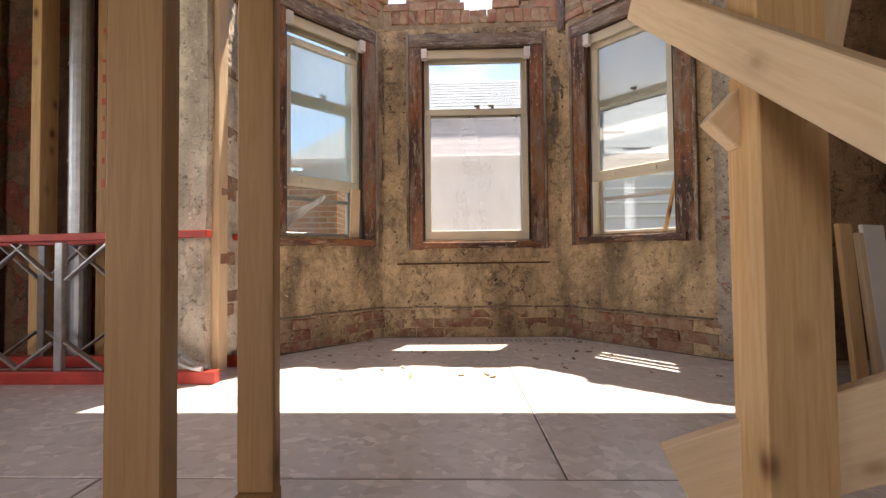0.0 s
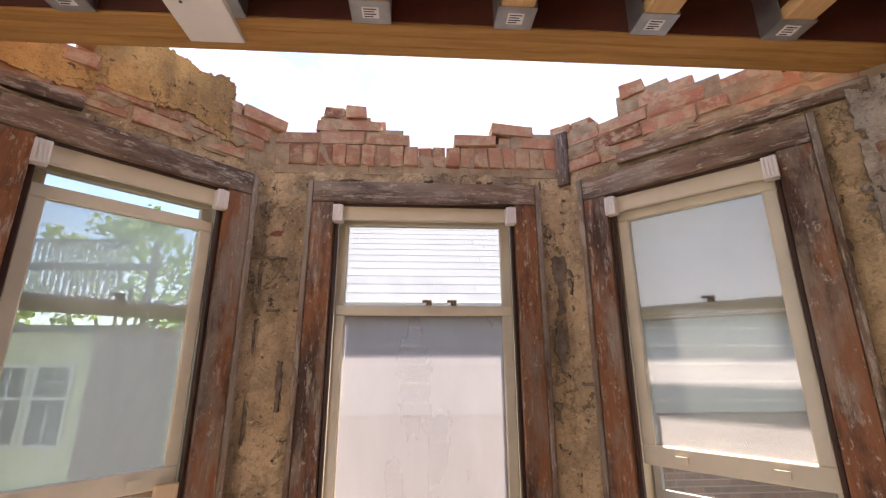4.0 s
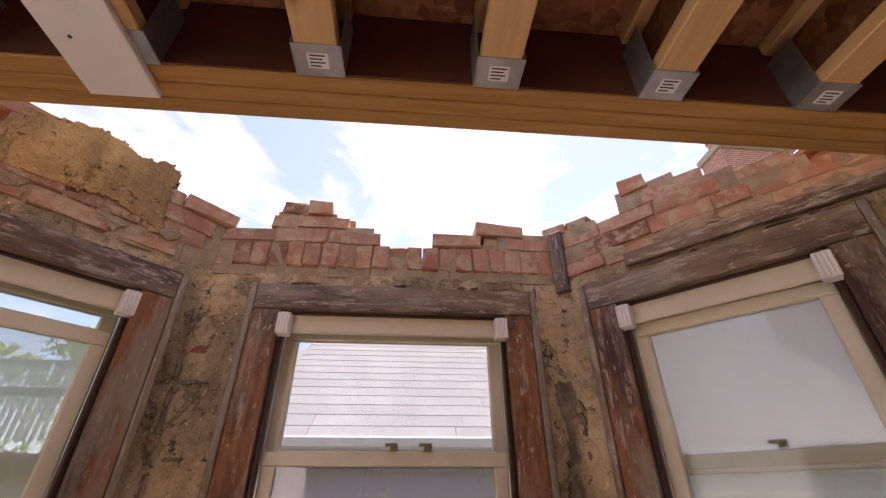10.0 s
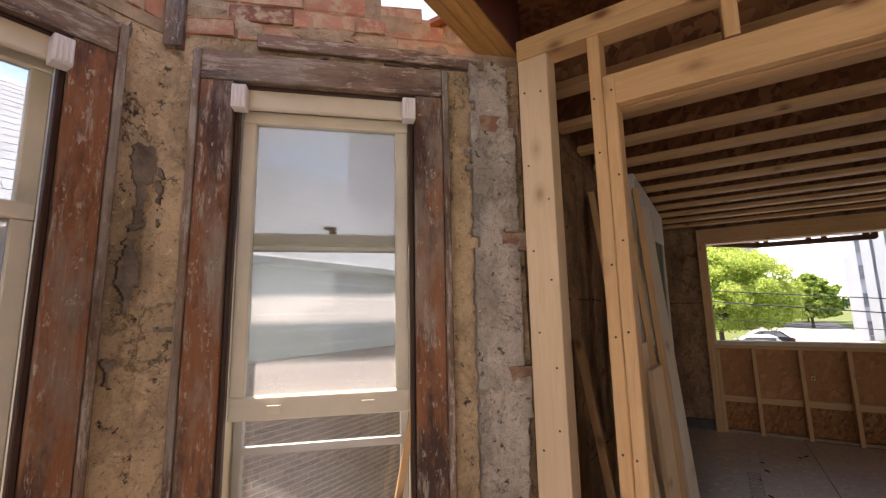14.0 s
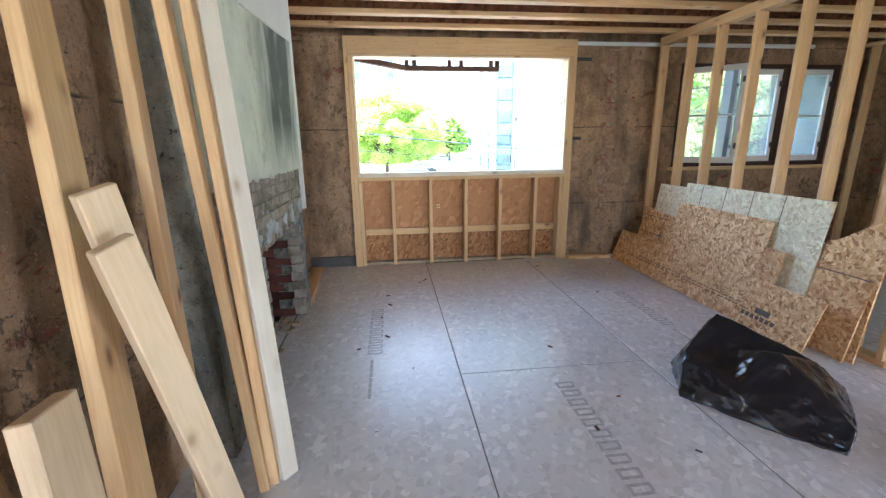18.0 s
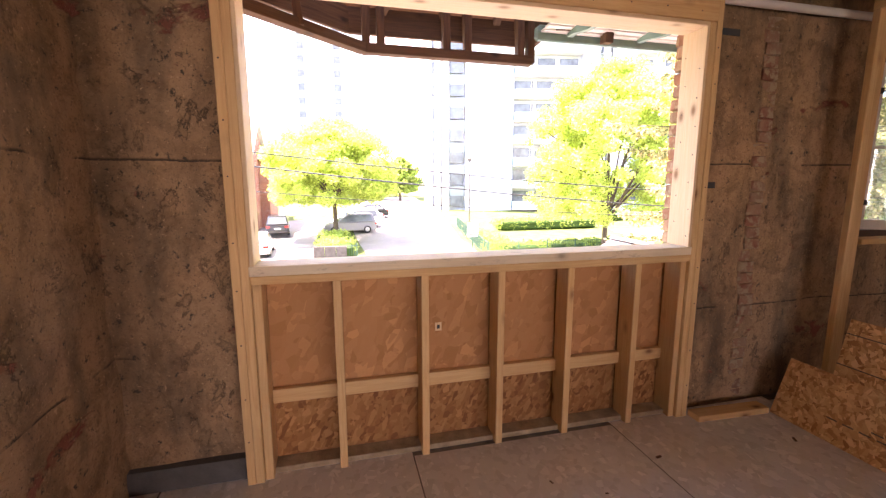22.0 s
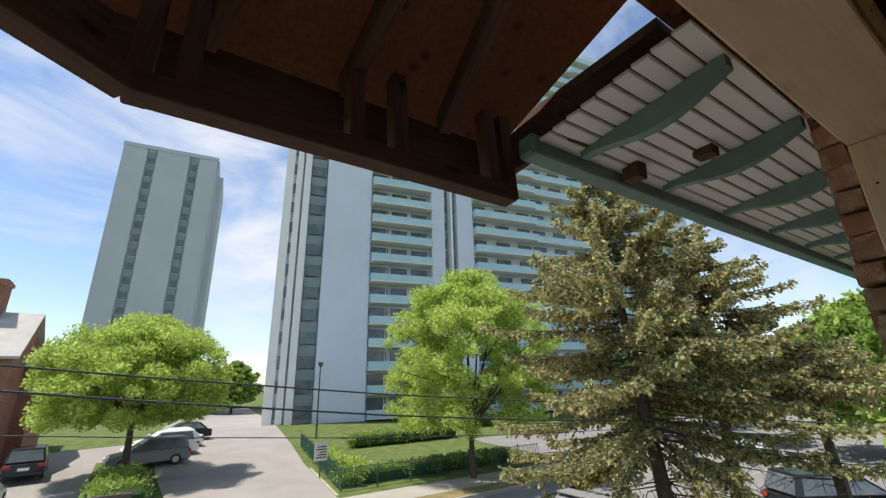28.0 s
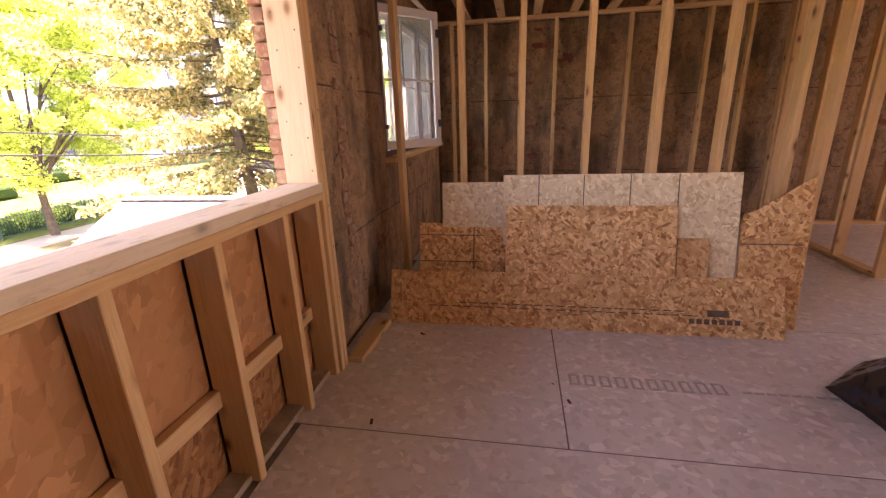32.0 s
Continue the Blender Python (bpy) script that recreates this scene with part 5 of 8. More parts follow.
# Lumber leaning in the corner by the door
LEAN = "leaning lumber"
PINE_WASH = timber("washed_pine", (0.70, 0.62, 0.49), (0.60, 0.50, 0.37), (0.34, 0.22, 0.12))
for a, b, w, d, m, lab in (
        ((3.323, 2.05, 0), (3.438, 2.238, 2.26), 0.089, 0.038, PINE, "pine two-by-four leaning beside the chimney breast"),
        ((3.355, 2.02, 0), (3.505, 2.175, 2.27), 0.089, 0.038, PINE, "pine two-by-four leaning on the chimney breast"),
        ((3.365, 1.965, 0), (3.585, 2.14, 2.15), 0.075, 0.03, PINE_WASH, "long whitewashed board leaning on the breast"),
        ((3.12, 2.175, 0), (3.39, 2.32, 2.28), 0.089, 0.038, PINE, "pine two-by-four leaning on the masonry wall"),
        ((2.61, 2.06, 0), (3.10, 2.375, 2.16), 0.14, 0.038, PINE, "wide knotty pine board leaning on the wall"),
        ((3.05, 2.035, 0), (2.70, 2.05, 1.165), 0.089, 0.030, PINE_PALE, "short pale board leaning against the lumber"),
        ((3.12, 2.105, 0), (2.79, 2.12, 1.265), 0.089, 0.026, PINE_PALE, "short pale board leaning behind its twin"),
        ((2.40, 1.99, 0), (2.52, 2.10, 0.92), 0.14, 0.038, PINE_PALE, "sawn pine offcut standing against the wall"),
        ((2.52, 2.16, 0), (2.56, 2.37, 1.30), 0.11, 0.038, PINE_DARK, "dark offcut standing behind the others"),
        ((1.985, 1.99, 0), (2.0, 2.07, 0.735), 0.075, 0.025, PINE, "narrow pine offcut leaning inside the door"),
        ((2.075, 2.0, 0), (2.09, 2.09, 0.69), 0.035, 0.025, PINE_PALE, "thin pine strip leaning inside the door"),
        ((2.17, 2.02, 0), (2.18, 2.12, 0.73), 0.13, 0.02, WHITE, "pale board leaning inside the door"),
        ((2.36, 1.90, 0.02), (2.75, 1.98, 0.02), 0.14, 0.038, PINE, "pine offcut lying on the floor"),
        ((2.30, 1.80, 0.02), (2.62, 1.84, 0.02), 0.089, 0.038, PINE_DARK, "dark offcut lying on the floor")):
    stick("lumber_board", a, b, w, d, m, facing=(-0.45, -0.9, 0.1) if "short" in lab else (-0.6, -0.8, 0.1) if "white" in lab else (0.2, -1, 0.1), label=lab, category="lumber", group=LEAN)


# Strand boards leaning on the side partition
def panel(x0, x1, z1, y0, y1, material, lab, marks=(), thick=0.012):
    """A sheet standing on the floor at y0 and leaning to y1."""
    h = math.hypot(z1, y0 - y1)
    ob = tagged(part("strand_board", bevelled(boxes(((0, 0, 0), (x1 - x0, thick, h))), 0.0015), material), lab, "board", "leaning strand boards")
    ob.matrix_world = Matrix.Translation((x0, y0, 0.0)) @ Matrix.Rotation(math.atan2(y0 - y1, z1), 4, "X")
    ob.rotation_euler.rotate(Euler((0, 0, 0)))
    for k, (u0, u1, v0, v1) in enumerate(marks):
        part("printed_mark", boxes(((u0, thick - 0.001, v0), (u1, thick + 0.0012, v1))), FADED, ob)
    return ob


FADED = plain("faded_print", (0.13, 0.09, 0.06), 0.8, 0.3, 40)
FLOORPRINT = plain("grey_print", (0.44, 0.41, 0.385), 0.85, 0.2, 40)
panel(4.20, 5.62, 0.945, -1.255, -1.395, OSB_PALE, "pale strand board with ruled lines, leaning on studs", [(0.35 + 0.28 * k, 0.356 + 0.28 * k, 0.72, 0.95) for k in range(4)])
panel(5.60, 6.03, 0.90, -1.270, -1.395, OSB_PALE, "small pale strand board leaning on the studs")
panel(3.84, 4.185, 0.66, -1.240, -1.365, OSB, "strand board offcut with a pencilled line, leaning at the end", [(0.0, 0.345, 0.52, 0.527)])
panel(5.45, 6.19, 0.63, -1.215, -1.36, OSB, "brown strand board with pencilled cross lines", [(0.30, 0.74, 0.56, 0.566), (0.30, 0.74, 0.38, 0.386), (0.36, 0.368, 0.33, 0.62)])
panel(4.56, 5.60, 0.755, -1.175, -1.335, OSB, "coarse orange strand board leaning in the stack")
panel(4.38, 4.555, 0.56, -1.165, -1.29, OSB, "narrow brown strand board scrap in the stack")
# corner piece with a sloping top, at the end of the stack
bm = bmesh.new()
prof = ((0.0, 0.0), (0.36, 0.0), (0.36, 0.70), (0.30, 0.72), (0.10, 0.86), (0.0, 0.93))
va, vb = ([bm.verts.new((u, y, z)) for u, z in prof] for y in (0.0, 0.012))
bm.faces.new(va)
bm.faces.new(vb[::-1])
for i in range(len(prof)):
    k = (i + 1) % len(prof)
    bm.faces.new((va[k], va[i], vb[i], vb[k]))
bmesh.ops.recalc_face_normals(bm, faces=bm.faces)
corner_board = tagged(part("strand_board", bm, OSB), "brown strand board offcut with a sloping sawn top", "board", "leaning strand boards")
corner_board.matrix_world = Matrix.Translation((3.815, -1.285, 0.0)) @ Matrix.Rotation(math.atan2(0.10, 0.93), 4, "X")
front_board = panel(3.97, 6.37, 0.335, -1.09, -1.21, OSB, "long strand board strip printed with dark lettering bars",
                    [(0.55 + 0.07 * k, 0.60 + 0.07 * k, 0.145, 0.152) for k in range(20)] + [(0.5 + 0.075 * k, 0.55 + 0.075 * k, 0.12, 0.127) for k in range(22)] + [(0.24 + 0.042 * k, 0.27 + 0.042 * k, 0.075, 0.105) for k in range(7)] + [(0.30, 0.42, 0.12, 0.16)])


# Faded makers' print on the floor panels, as plain bars
def floor_print(x, y, ang, size, letters=10, small=8):
    o = empty("floor_print", label="faded grey factory print bars on the floor panel", category="print", group="floor prints")
    w_, t_ = size * 0.58, size * 0.15
    big = mesh_of("print_bar", boxes(((0, 0, 0.0002), (t_, size, 0.0012)), ((w_ - t_, 0, 0.0002), (w_, size * 0.94, 0.00119)), ((t_, size - t_, 0.0002), (w_ - t_, size, 0.00118)), ((t_, 0, 0.0002), (w_ - t_, t_, 0.00118))), FLOORPRINT)
    tiny = mesh_of("print_bar", boxes(((0, 0, 0.0002), (size * 0.45, size * 0.18, 0.0012))), FLOORPRINT)
    for k in range(letters + small):
        b = new("print_bar", big if k < letters else tiny)
        b.parent = o
        b.location = (k * size * 0.80, 0, 0) if k < letters else (letters * size * 0.80 + size * 0.5 + (k - letters) * size * 0.55, size * 0.25, 0)
    o.matrix_world = pose(x, y, 0.0003, 0, 0, ang)


floor_print(5.15, 1.69, 180, 0.10)
floor_print(3.88, 0.60, 180, 0.105)
floor_print(5.25, -0.50, 180, 0.095)
floor_print(0.35, 2.98, 0, 0.085, 10, 0)
floor_print(2.70, 1.69, 180, 0.10, 10, 4)


# Black refuse bag
def rubbish_bag():
    """A slumped sack: taut sheets folded between a few corners, wrinkled all over."""
    tip, front, tail, bulge, knob = (3.65, -0.01, 0.004), (3.29, -0.28, 0.004), (3.13, -0.43, 0.01), (3.16, -0.50, 0.10), (3.53, -0.88, 0.05)
    foot, heel, back, side_ = (3.42, -0.80, 0.004), (3.75, -0.86, 0.004), (4.05, -0.62, 0.004), (3.98, -0.18, 0.004)
    shoulder, top, dip, ridge, fold, saddle, rump = (3.80, -0.12, 0.20), (3.91, -0.39, 0.36), (3.50, -0.19, 0.12), (3.53, -0.45, 0.29), (3.31, -0.38, 0.09), (3.71, -0.37, 0.23), (3.57, -0.70, 0.21)
    sheets = ((tip, shoulder, dip), (shoulder, top, saddle), (shoulder, saddle, dip), (saddle, ridge, dip), (tip, dip, front), (dip, fold, front), (dip, ridge, fold), (front, fold, tail),
              (fold, bulge, tail), (fold, ridge, bulge), (ridge, rump, bulge), (rump, knob, bulge), (bulge, knob, foot), (bulge, foot, tail), (saddle, top, rump), (saddle, rump, ridge),
              (top, back, rump), (back, heel, rump), (rump, heel, knob), (knob, heel, foot), (tip, side_, shoulder), (shoulder, side_, top), (side_, back, top), (tip, side_, back, heel, foot, tail, front))
    bm = bmesh.new()
    at = {p: bm.verts.new(p) for p in sorted({p for sh in sheets for p in sh})}
    for sh in sheets:
        bm.faces.new([at[p] for p in sh])
    bmesh.ops.triangulate(bm, faces=[f for f in bm.faces if len(f.verts) > 3])
    bmesh.ops.recalc_face_normals(bm, faces=bm.faces)
    for level in range(5):
        bmesh.ops.subdivide_edges(bm, edges=bm.edges[:], cuts=1, use_grid_fill=True)
        bm.normal_update()
        if level == 3:
            bmesh.ops.smooth_vert(bm, verts=bm.verts[:], factor=0.4, use_axis_x=True, use_axis_y=True, use_axis_z=True)
        if level > 1:
            for v in bm.verts:
                q = v.co * (7.0 * 1.9 ** (level - 2))
                v.co += v.normal * (0.013 * 0.5 ** (level - 2)) * (0.35 - 1.6 * abs(noise.noise(q)))
    for v in bm.verts:
        v.co.z = max(0.003, v.co.z)
    for f in bm.faces:
        f.smooth = True
    return tagged(part("rubbish_bag", bm, BAG), "shiny black plastic rubbish bag slumped on the floor", "rubbish bag")


def crinkled(name):
    """Thin black film: glossy, with sharp small creases."""
    m, nt, b = tree_of(name)
    v = coords(nt, offset=False)
    h = blend(nt, 0.3, cells(nt, v, 5.0), cells(nt, v, 12.0))
    h = blend(nt, 0.12, h, noisy(nt, v, 40, 4))
    finish(nt, b, (0.012, 0.013, 0.017), 0.15, spec=0.75)
    relief(nt, b, h, 0.5, 0.024)
    return m


BAG = crinkled("black_plastic")
rubbish_bag()

# Scraps along the walls
stick("floor_plank", (5.36, 2.27, 0.02), (6.40, 2.33, 0.02), 0.11, 0.038, PINE, facing=(0, 0, 1), label="pine plank lying along the wall", category="plank", group="floor planks")
stick("floor_plank", (6.42, -0.56, 0.02), (6.40, -1.06, 0.02), 0.089, 0.038, PINE, facing=(0, 0, 1), label="short pine plank lying under the street wall", category="plank", group="floor planks")
part("base_strip", boxes(((EAST - 0.04, 1.92, 0.0), (EAST + 0.01, 2.42, 0.11))), DARKCOAT, wall_east, "dark bare strip at the foot")
# Black boxes on the wall stand for the shade inside two slots
bm = boxes(((EAST - 0.012, -0.68, 1.365), (EAST + 0.02, -0.50, 1.40)))
part("joist_pocket", bm, INK, wall_east, "black box standing for a shaded slot in the masonry")
part("joist_pocket", boxes(((EAST - 0.012, -0.75, 2.20), (EAST + 0.02, -0.55, 2.235))), INK, wall_east, "black box standing for a shaded slot in the masonry")
rnd = random.Random(5)
CHASE = [brick_mesh("brick", 0.11, 0.098, 0.066, 130 + k, BRICK_BASE) for k in range(4)]
for k in range(33):                   # bare brick chase in the street wall
    o = new("brick", rnd.choice(CHASE))
    o.parent = wall_east
    o.location, o.rotation_euler = (EAST + 0.046 + rnd.uniform(-0.008, 0.004), -1.0 + rnd.uniform(-0.015, 0.015), 0.04 + 0.0705 * k), (0, 0, math.pi / 2)
bm = bmesh.new()
add_rod(bm, (EAST - 0.03, -0.56, JZ - 0.03), (EAST - 0.05, -3.4, JZ - 0.03), 0.022, seg=12)
tagged(part("conduit_pipe", bm, WHITE), "white plastic pipe under the joists at the street wall", "pipe")

# Triple casement in the street wall, beyond the partition
cas = empty("window_casement", (EAST, -2.85, 0), label="old white triple casement, one leaf ajar", category="window", kind="structure")
part("frame", boxes(((0.0, -1.02, 1.04), (0.135, 1.02, 1.085)), ((0.0, -1.02, 2.145), (0.135, 1.02, 2.19)), ((0.001, -1.02, 1.085), (0.134, -0.97, 2.145)), ((0.001, 0.97, 1.085), (0.134, 1.02, 2.145)),
                    ((0.001, -0.365, 1.085), (0.134, -0.305, 2.145)), ((0.001, 0.305, 1.085), (0.134, 0.365, 2.145))), BEAD, cas)
stick("stool_board", (-0.045, -1.06, 1.02), (-0.045, 1.06, 1.02), 0.09, 0.035, PINE, cas, (0, 0, 1), label="new pine stool board")
for yc, ajar in ((0.665, 40), (0.0, 0), (-0.665, 0)):
    lf = empty("leaf")
    lf.parent = cas
    lf.matrix_local = Matrix.Translation((0.03, yc + 0.30, 0)) @ Matrix.Rotation(radians(-ajar), 4, "Z") @ Matrix.Translation((0, -0.60, 0))
    for lo, hi in (((0, 0, 1.09), (0.035, 0.60, 1.155)), ((0, 0, 2.08), (0.035, 0.60, 2.14)), ((0.001, 0, 1.155), (0.034, 0.05, 2.08)), ((0.001, 0.55, 1.155), (0.034, 0.60, 2.08)), ((0.006, 0.05, 1.61), (0.03, 0.55, 1.628))):
        part("bar", bevelled(boxes((lo, hi)), 0.003), WHITE, lf)
    g = part("pane", boxes(((0.015, 0.045, 1.15), (0.019, 0.555, 2.085))), GLASS_CASEMENT, lf)
    g.visible_shadow = False
    for z in (1.25, 1.95):
        part("hinge", boxes(((-0.012, -0.012, z), (0.001, 0.03, z + 0.06))), INK, lf)
        part("latch", bevelled(boxes(((-0.03, 0.555, z), (0.001, 0.585, z + 0.035))), 0.004), INK, lf, "small dark window catch")


# Sawdust, chips and crumbs of mortar lying about
rnd = random.Random(21)
for nm, lo, hi, n, m, lab in (("wood_chips", (2.2, -1.0), (6.3, 1.9), 34, RAFTER, "dark wood chips scattered on the floor"), ("mortar_crumbs", (-1.0, 2.0), (1.5, 3.0), 60, MORTAR, "mortar crumbs scattered on the bay floor")):
    bm = bmesh.new()
    for k in range(n):
        s = rnd.uniform(0.004, 0.012)
        add_box(bm, (-s * 1.6, -s * 0.6, -s * 0.3), (s * 1.6, s * 0.6, s * 0.3), pose(rnd.uniform(lo[0], hi[0]), rnd.uniform(lo[1], hi[1]), 0.002 + s * 0.3, rnd.uniform(-15, 15), rnd.uniform(-15, 15), rnd.uniform(0, 180)))
    tagged(part(nm, bm, m), lab, "debris", kind="stuff")

# Nail heads and bolts
bm = bmesh.new()
add_rod(bm, (0, 0, -0.004), (0, 0, 0.0012), 0.0036, seg=8)
NAIL = mesh_of("nail", bm, INK)


def nail(parent, at, along):
    o = new("nail", NAIL)
    o.parent = parent
    o.matrix_local = Matrix.Translation(Vector(at) - parent.location) @ Vector(along).to_track_quat("Z", "Y").to_matrix().to_4x4()


for k in range(14):                   # jamb of the street opening
    nail(front, (6.49 + 0.09 * (k % 2) + rnd.uniform(-0.01, 0.01), OPY0 + 0.0192, 1.10 + 0.075 * k), (0, 1, 0))
for k in range(22):                   # header
    nail(front, (X0 - 0.0062, -0.40 + 0.105 * k, 2.27 + 0.08 * (k % 2) + rnd.uniform(-0.015, 0.015)), (-1, 0, 0))
for k in range(9):                    # trimmers beside the opening
    nail(front, (X0 - 0.0002, OPY1 + 0.057, 0.2 + 0.24 * k + rnd.uniform(-0.04, 0.04)), (-1, 0, 0))
    nail(front, (X0 - 0.0002, OPY0 - 0.057, 0.2 + 0.24 * k + rnd.uniform(-0.04, 0.04)), (-1, 0, 0))
for s in (0.03, 0.08, 0.259, 0.298):
    for k in range(8):                # door studs
        nail(door_wall, (px - 0.0447, 2.28 - s + rnd.uniform(-0.008, 0.008), 0.25 + 0.27 * k + rnd.uniform(-0.08, 0.08)), (-1, 0, 0))
tag = part("sheathing_stamp", boxes(((X1 + 0.0105 - EAST, 0.0 + 0.94 - 0.68, 0.62), (X1 + 0.0118 - EAST, 0.975 - 0.68, 0.665))), PINE_PALE, front, "small pale stamp")
part("stamp_mark", boxes(((X1 + 0.0098 - EAST, 0.95 - 0.68, 0.632), (X1 + 0.0104 - EAST, 0.965 - 0.68, 0.653))), INK, tag)
# Outside materials
ASPHALT = plain("asphalt", (0.23, 0.225, 0.215), 0.9, 0.1, 0.5, 0.25, spec=0.2, fine=40)
DRIVE = plain("driveway", (0.31, 0.285, 0.262), 0.9, 0.12, 0.4, 0.2, spec=0.2, fine=30)
CONCRETE = plain("concrete_pavement", (0.36, 0.33, 0.285), 0.9, 0.1, 0.8, 0.15, spec=0.2, fine=25)
GRASS = plain("grass", (0.11, 0.145, 0.045), 0.9, 0.35, 1.2, 0.8, spec=0.1, fine=35)
DRYGRASS = plain("dry_verge", (0.22, 0.18, 0.09), 0.95, 0.3, 1.5, 0.6, spec=0.1, fine=30)
YELLOW = plain("yellow_line", (0.36, 0.31, 0.20), 0.8, 0.3, 2)
TAR = plain("tar_seal", (0.05, 0.05, 0.05), 0.7, 0.2, 4)
CLAD = plain("tower_panel", (0.64, 0.69, 0.77), 0.75, 0.05, 0.15)
CLAD2 = plain("tower_rib", (0.82, 0.82, 0.80), 0.75, 0.05, 0.2)
RAIL = plain("teal_rail", (0.42, 0.62, 0.68), 0.5, 0.08, 0.5)
DARKWIN = plain("dark_window", (0.13, 0.15, 0.17), 0.12, 0.4, 0.9)
SPANDREL = plain("grey_spandrel", (0.22, 0.27, 0.28), 0.5, 0.1, 0.6)


def leaf_mat(name, a, b):
    m, nt, bs = tree_of(name)
    geo = nt.nodes.new("ShaderNodeNewGeometry")
    col = ramp(nt, geo.outputs["Random Per Island"], (0.0, a), (0.6, b), (1.0, tuple(min(1, 1.35 * x) for x in b)))
    finish(nt, bs, col, 0.55, spec=0.3)
    tl, mx = nt.nodes.new("ShaderNodeBsdfTranslucent"), nt.nodes.new("ShaderNodeMixShader")
    nt.links.new(col, tl.inputs["Color"])
    mx.inputs[0].default_value = 0.5
    nt.links.new(bs.outputs[0], mx.inputs[1])
    nt.links.new(tl.outputs[0], mx.inputs[2])
    nt.links.new(mx.outputs[0], nt.nodes["Material Output"].inputs["Surface"])
    return m


LEAF_LIME = leaf_mat("lime_leaves", (0.26, 0.36, 0.065), (0.47, 0.58, 0.14))
LEAF_MID = leaf_mat("green_leaves", (0.13, 0.22, 0.04), (0.29, 0.40, 0.085))
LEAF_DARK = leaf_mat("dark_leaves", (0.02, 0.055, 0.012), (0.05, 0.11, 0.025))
NEEDLE = leaf_mat("spruce_needles", (0.10, 0.125, 0.055), (0.38, 0.37, 0.17))
CONES = leaf_mat("spruce_cones", (0.42, 0.33, 0.15), (0.66, 0.53, 0.27))
BARK = plain("bark", (0.10, 0.08, 0.06), 0.95, 0.3, 6, 0.8, spec=0.1)


def brick_sheet(name, a, mortar=(0.42, 0.38, 0.33), scale=1.0):
    """Far brickwork, too small to pick apart."""
    m, nt, b = tree_of(name)
    tc = nt.nodes.new("ShaderNodeTexCoord")
    sep, cmb, add = nt.nodes.new("ShaderNodeSeparateXYZ"), nt.nodes.new("ShaderNodeCombineXYZ"), nt.nodes.new("ShaderNodeMath")
    nt.links.new(tc.outputs["Object"], sep.inputs[0])
    nt.links.new(sep.outputs[0], add.inputs[0])
    nt.links.new(sep.outputs[1], add.inputs[1])
    nt.links.new(add.outputs[0], cmb.inputs[0])
    nt.links.new(sep.outputs[2], cmb.inputs[1])
    br = nt.nodes.new("ShaderNodeTexBrick")
    br.inputs["Color1"].default_value, br.inputs["Color2"].default_value, br.inputs["Mortar"].default_value = (*a, 1), (*(0.7 * x for x in a), 1), (*mortar, 1)
    br.inputs["Scale"].default_value = scale
    br.inputs["Brick Width"].default_value, br.inputs["Row Height"].default_value, br.inputs["Mortar Size"].default_value = 0.215, 0.075, 0.006
    nt.links.new(cmb.outputs[0], br.inputs["Vector"])
    col = blend(nt, ramp(nt, noisy(nt, tc.outputs["Object"], 0.8, 5), (0.4, 0.0), (0.7, 0.4)), br.outputs["Color"], tuple(0.55 * x for x in a))
    finish(nt, b, col, 0.9, spec=0.2)
    relief(nt, b, br.outputs["Fac"], -0.4, 0.01)
    return m


REDBRICK = brick_sheet("red_brickwork", (0.33, 0.12, 0.075))
ORANGEBRICK = brick_sheet("orange_brickwork", (0.42, 0.18, 0.085), (0.5, 0.42, 0.32))
SIDING = plain("white_siding", (0.58, 0.59, 0.61), 0.6, 0.06, 2)


# Ground, street and drive
def gz(x):
    return -3.4 if x < 24.0 else -3.27 + 1.1 * min(1.0, max(0.0, (x - 38) / 18))


def sheet(name, pts, lift, material, label, category, kind="structure", curb=0.0):
    """A level or sloping patch of ground, split along x so that it follows the rise."""
    bm = bmesh.new()
    f = bm.faces.new([bm.verts.new((x, y, 0)) for x, y in pts])
    for x in (24.0, 38.0, 56.0):
        bmesh.ops.bisect_plane(bm, geom=bm.verts[:] + bm.edges[:] + bm.faces[:], plane_co=(x, 0, 0), plane_no=(1, 0, 0))
    for v in bm.verts:
        v.co.z = gz(v.co.x) + lift
    bmesh.ops.recalc_face_normals(bm, faces=bm.faces)
    for fc in bm.faces:
        if fc.normal.z < 0:
            fc.normal_flip()
    return tagged(part(name, bm, material), label, category, kind=kind)


bm = bmesh.new()
for a, b, za, zb in ((-400, 24, -3.42, -3.42), (24, 24.001, -3.42, -3.29), (24.001, 38, -3.29, -3.29), (38, 56, -3.29, -2.19), (56, 1500, -2.19, -2.19)):
    bm.faces.new([bm.verts.new(p) for p in ((a, -900, za), (b, -900, zb), (b, 900, zb), (a, 900, za))])
bmesh.ops.remove_doubles(bm, verts=bm.verts, dist=0.0001)
tagged(part("ground", bm, GRASS), "green grassy ground reaching the horizon", "ground", kind="structure")
sheet("road", [(13.9, -300), (23.98, -300), (23.98, 300), (13.9, 300)], 0.0, ASPHALT, "grey worn asphalt street with tar seams", "road")
sheet("road_side", [(7.6, -120), (13.9, -120), (13.9, -13.5), (11.0, -13.5), (7.6, -16)], 0.0, ASPHALT, "grey asphalt side street behind the spruces", "road")
sheet("road_side", [(23.98, -120), (40, -120), (40, -24), (23.98, -22)], 0.012, ASPHALT, "grey asphalt side street across the junction", "road")
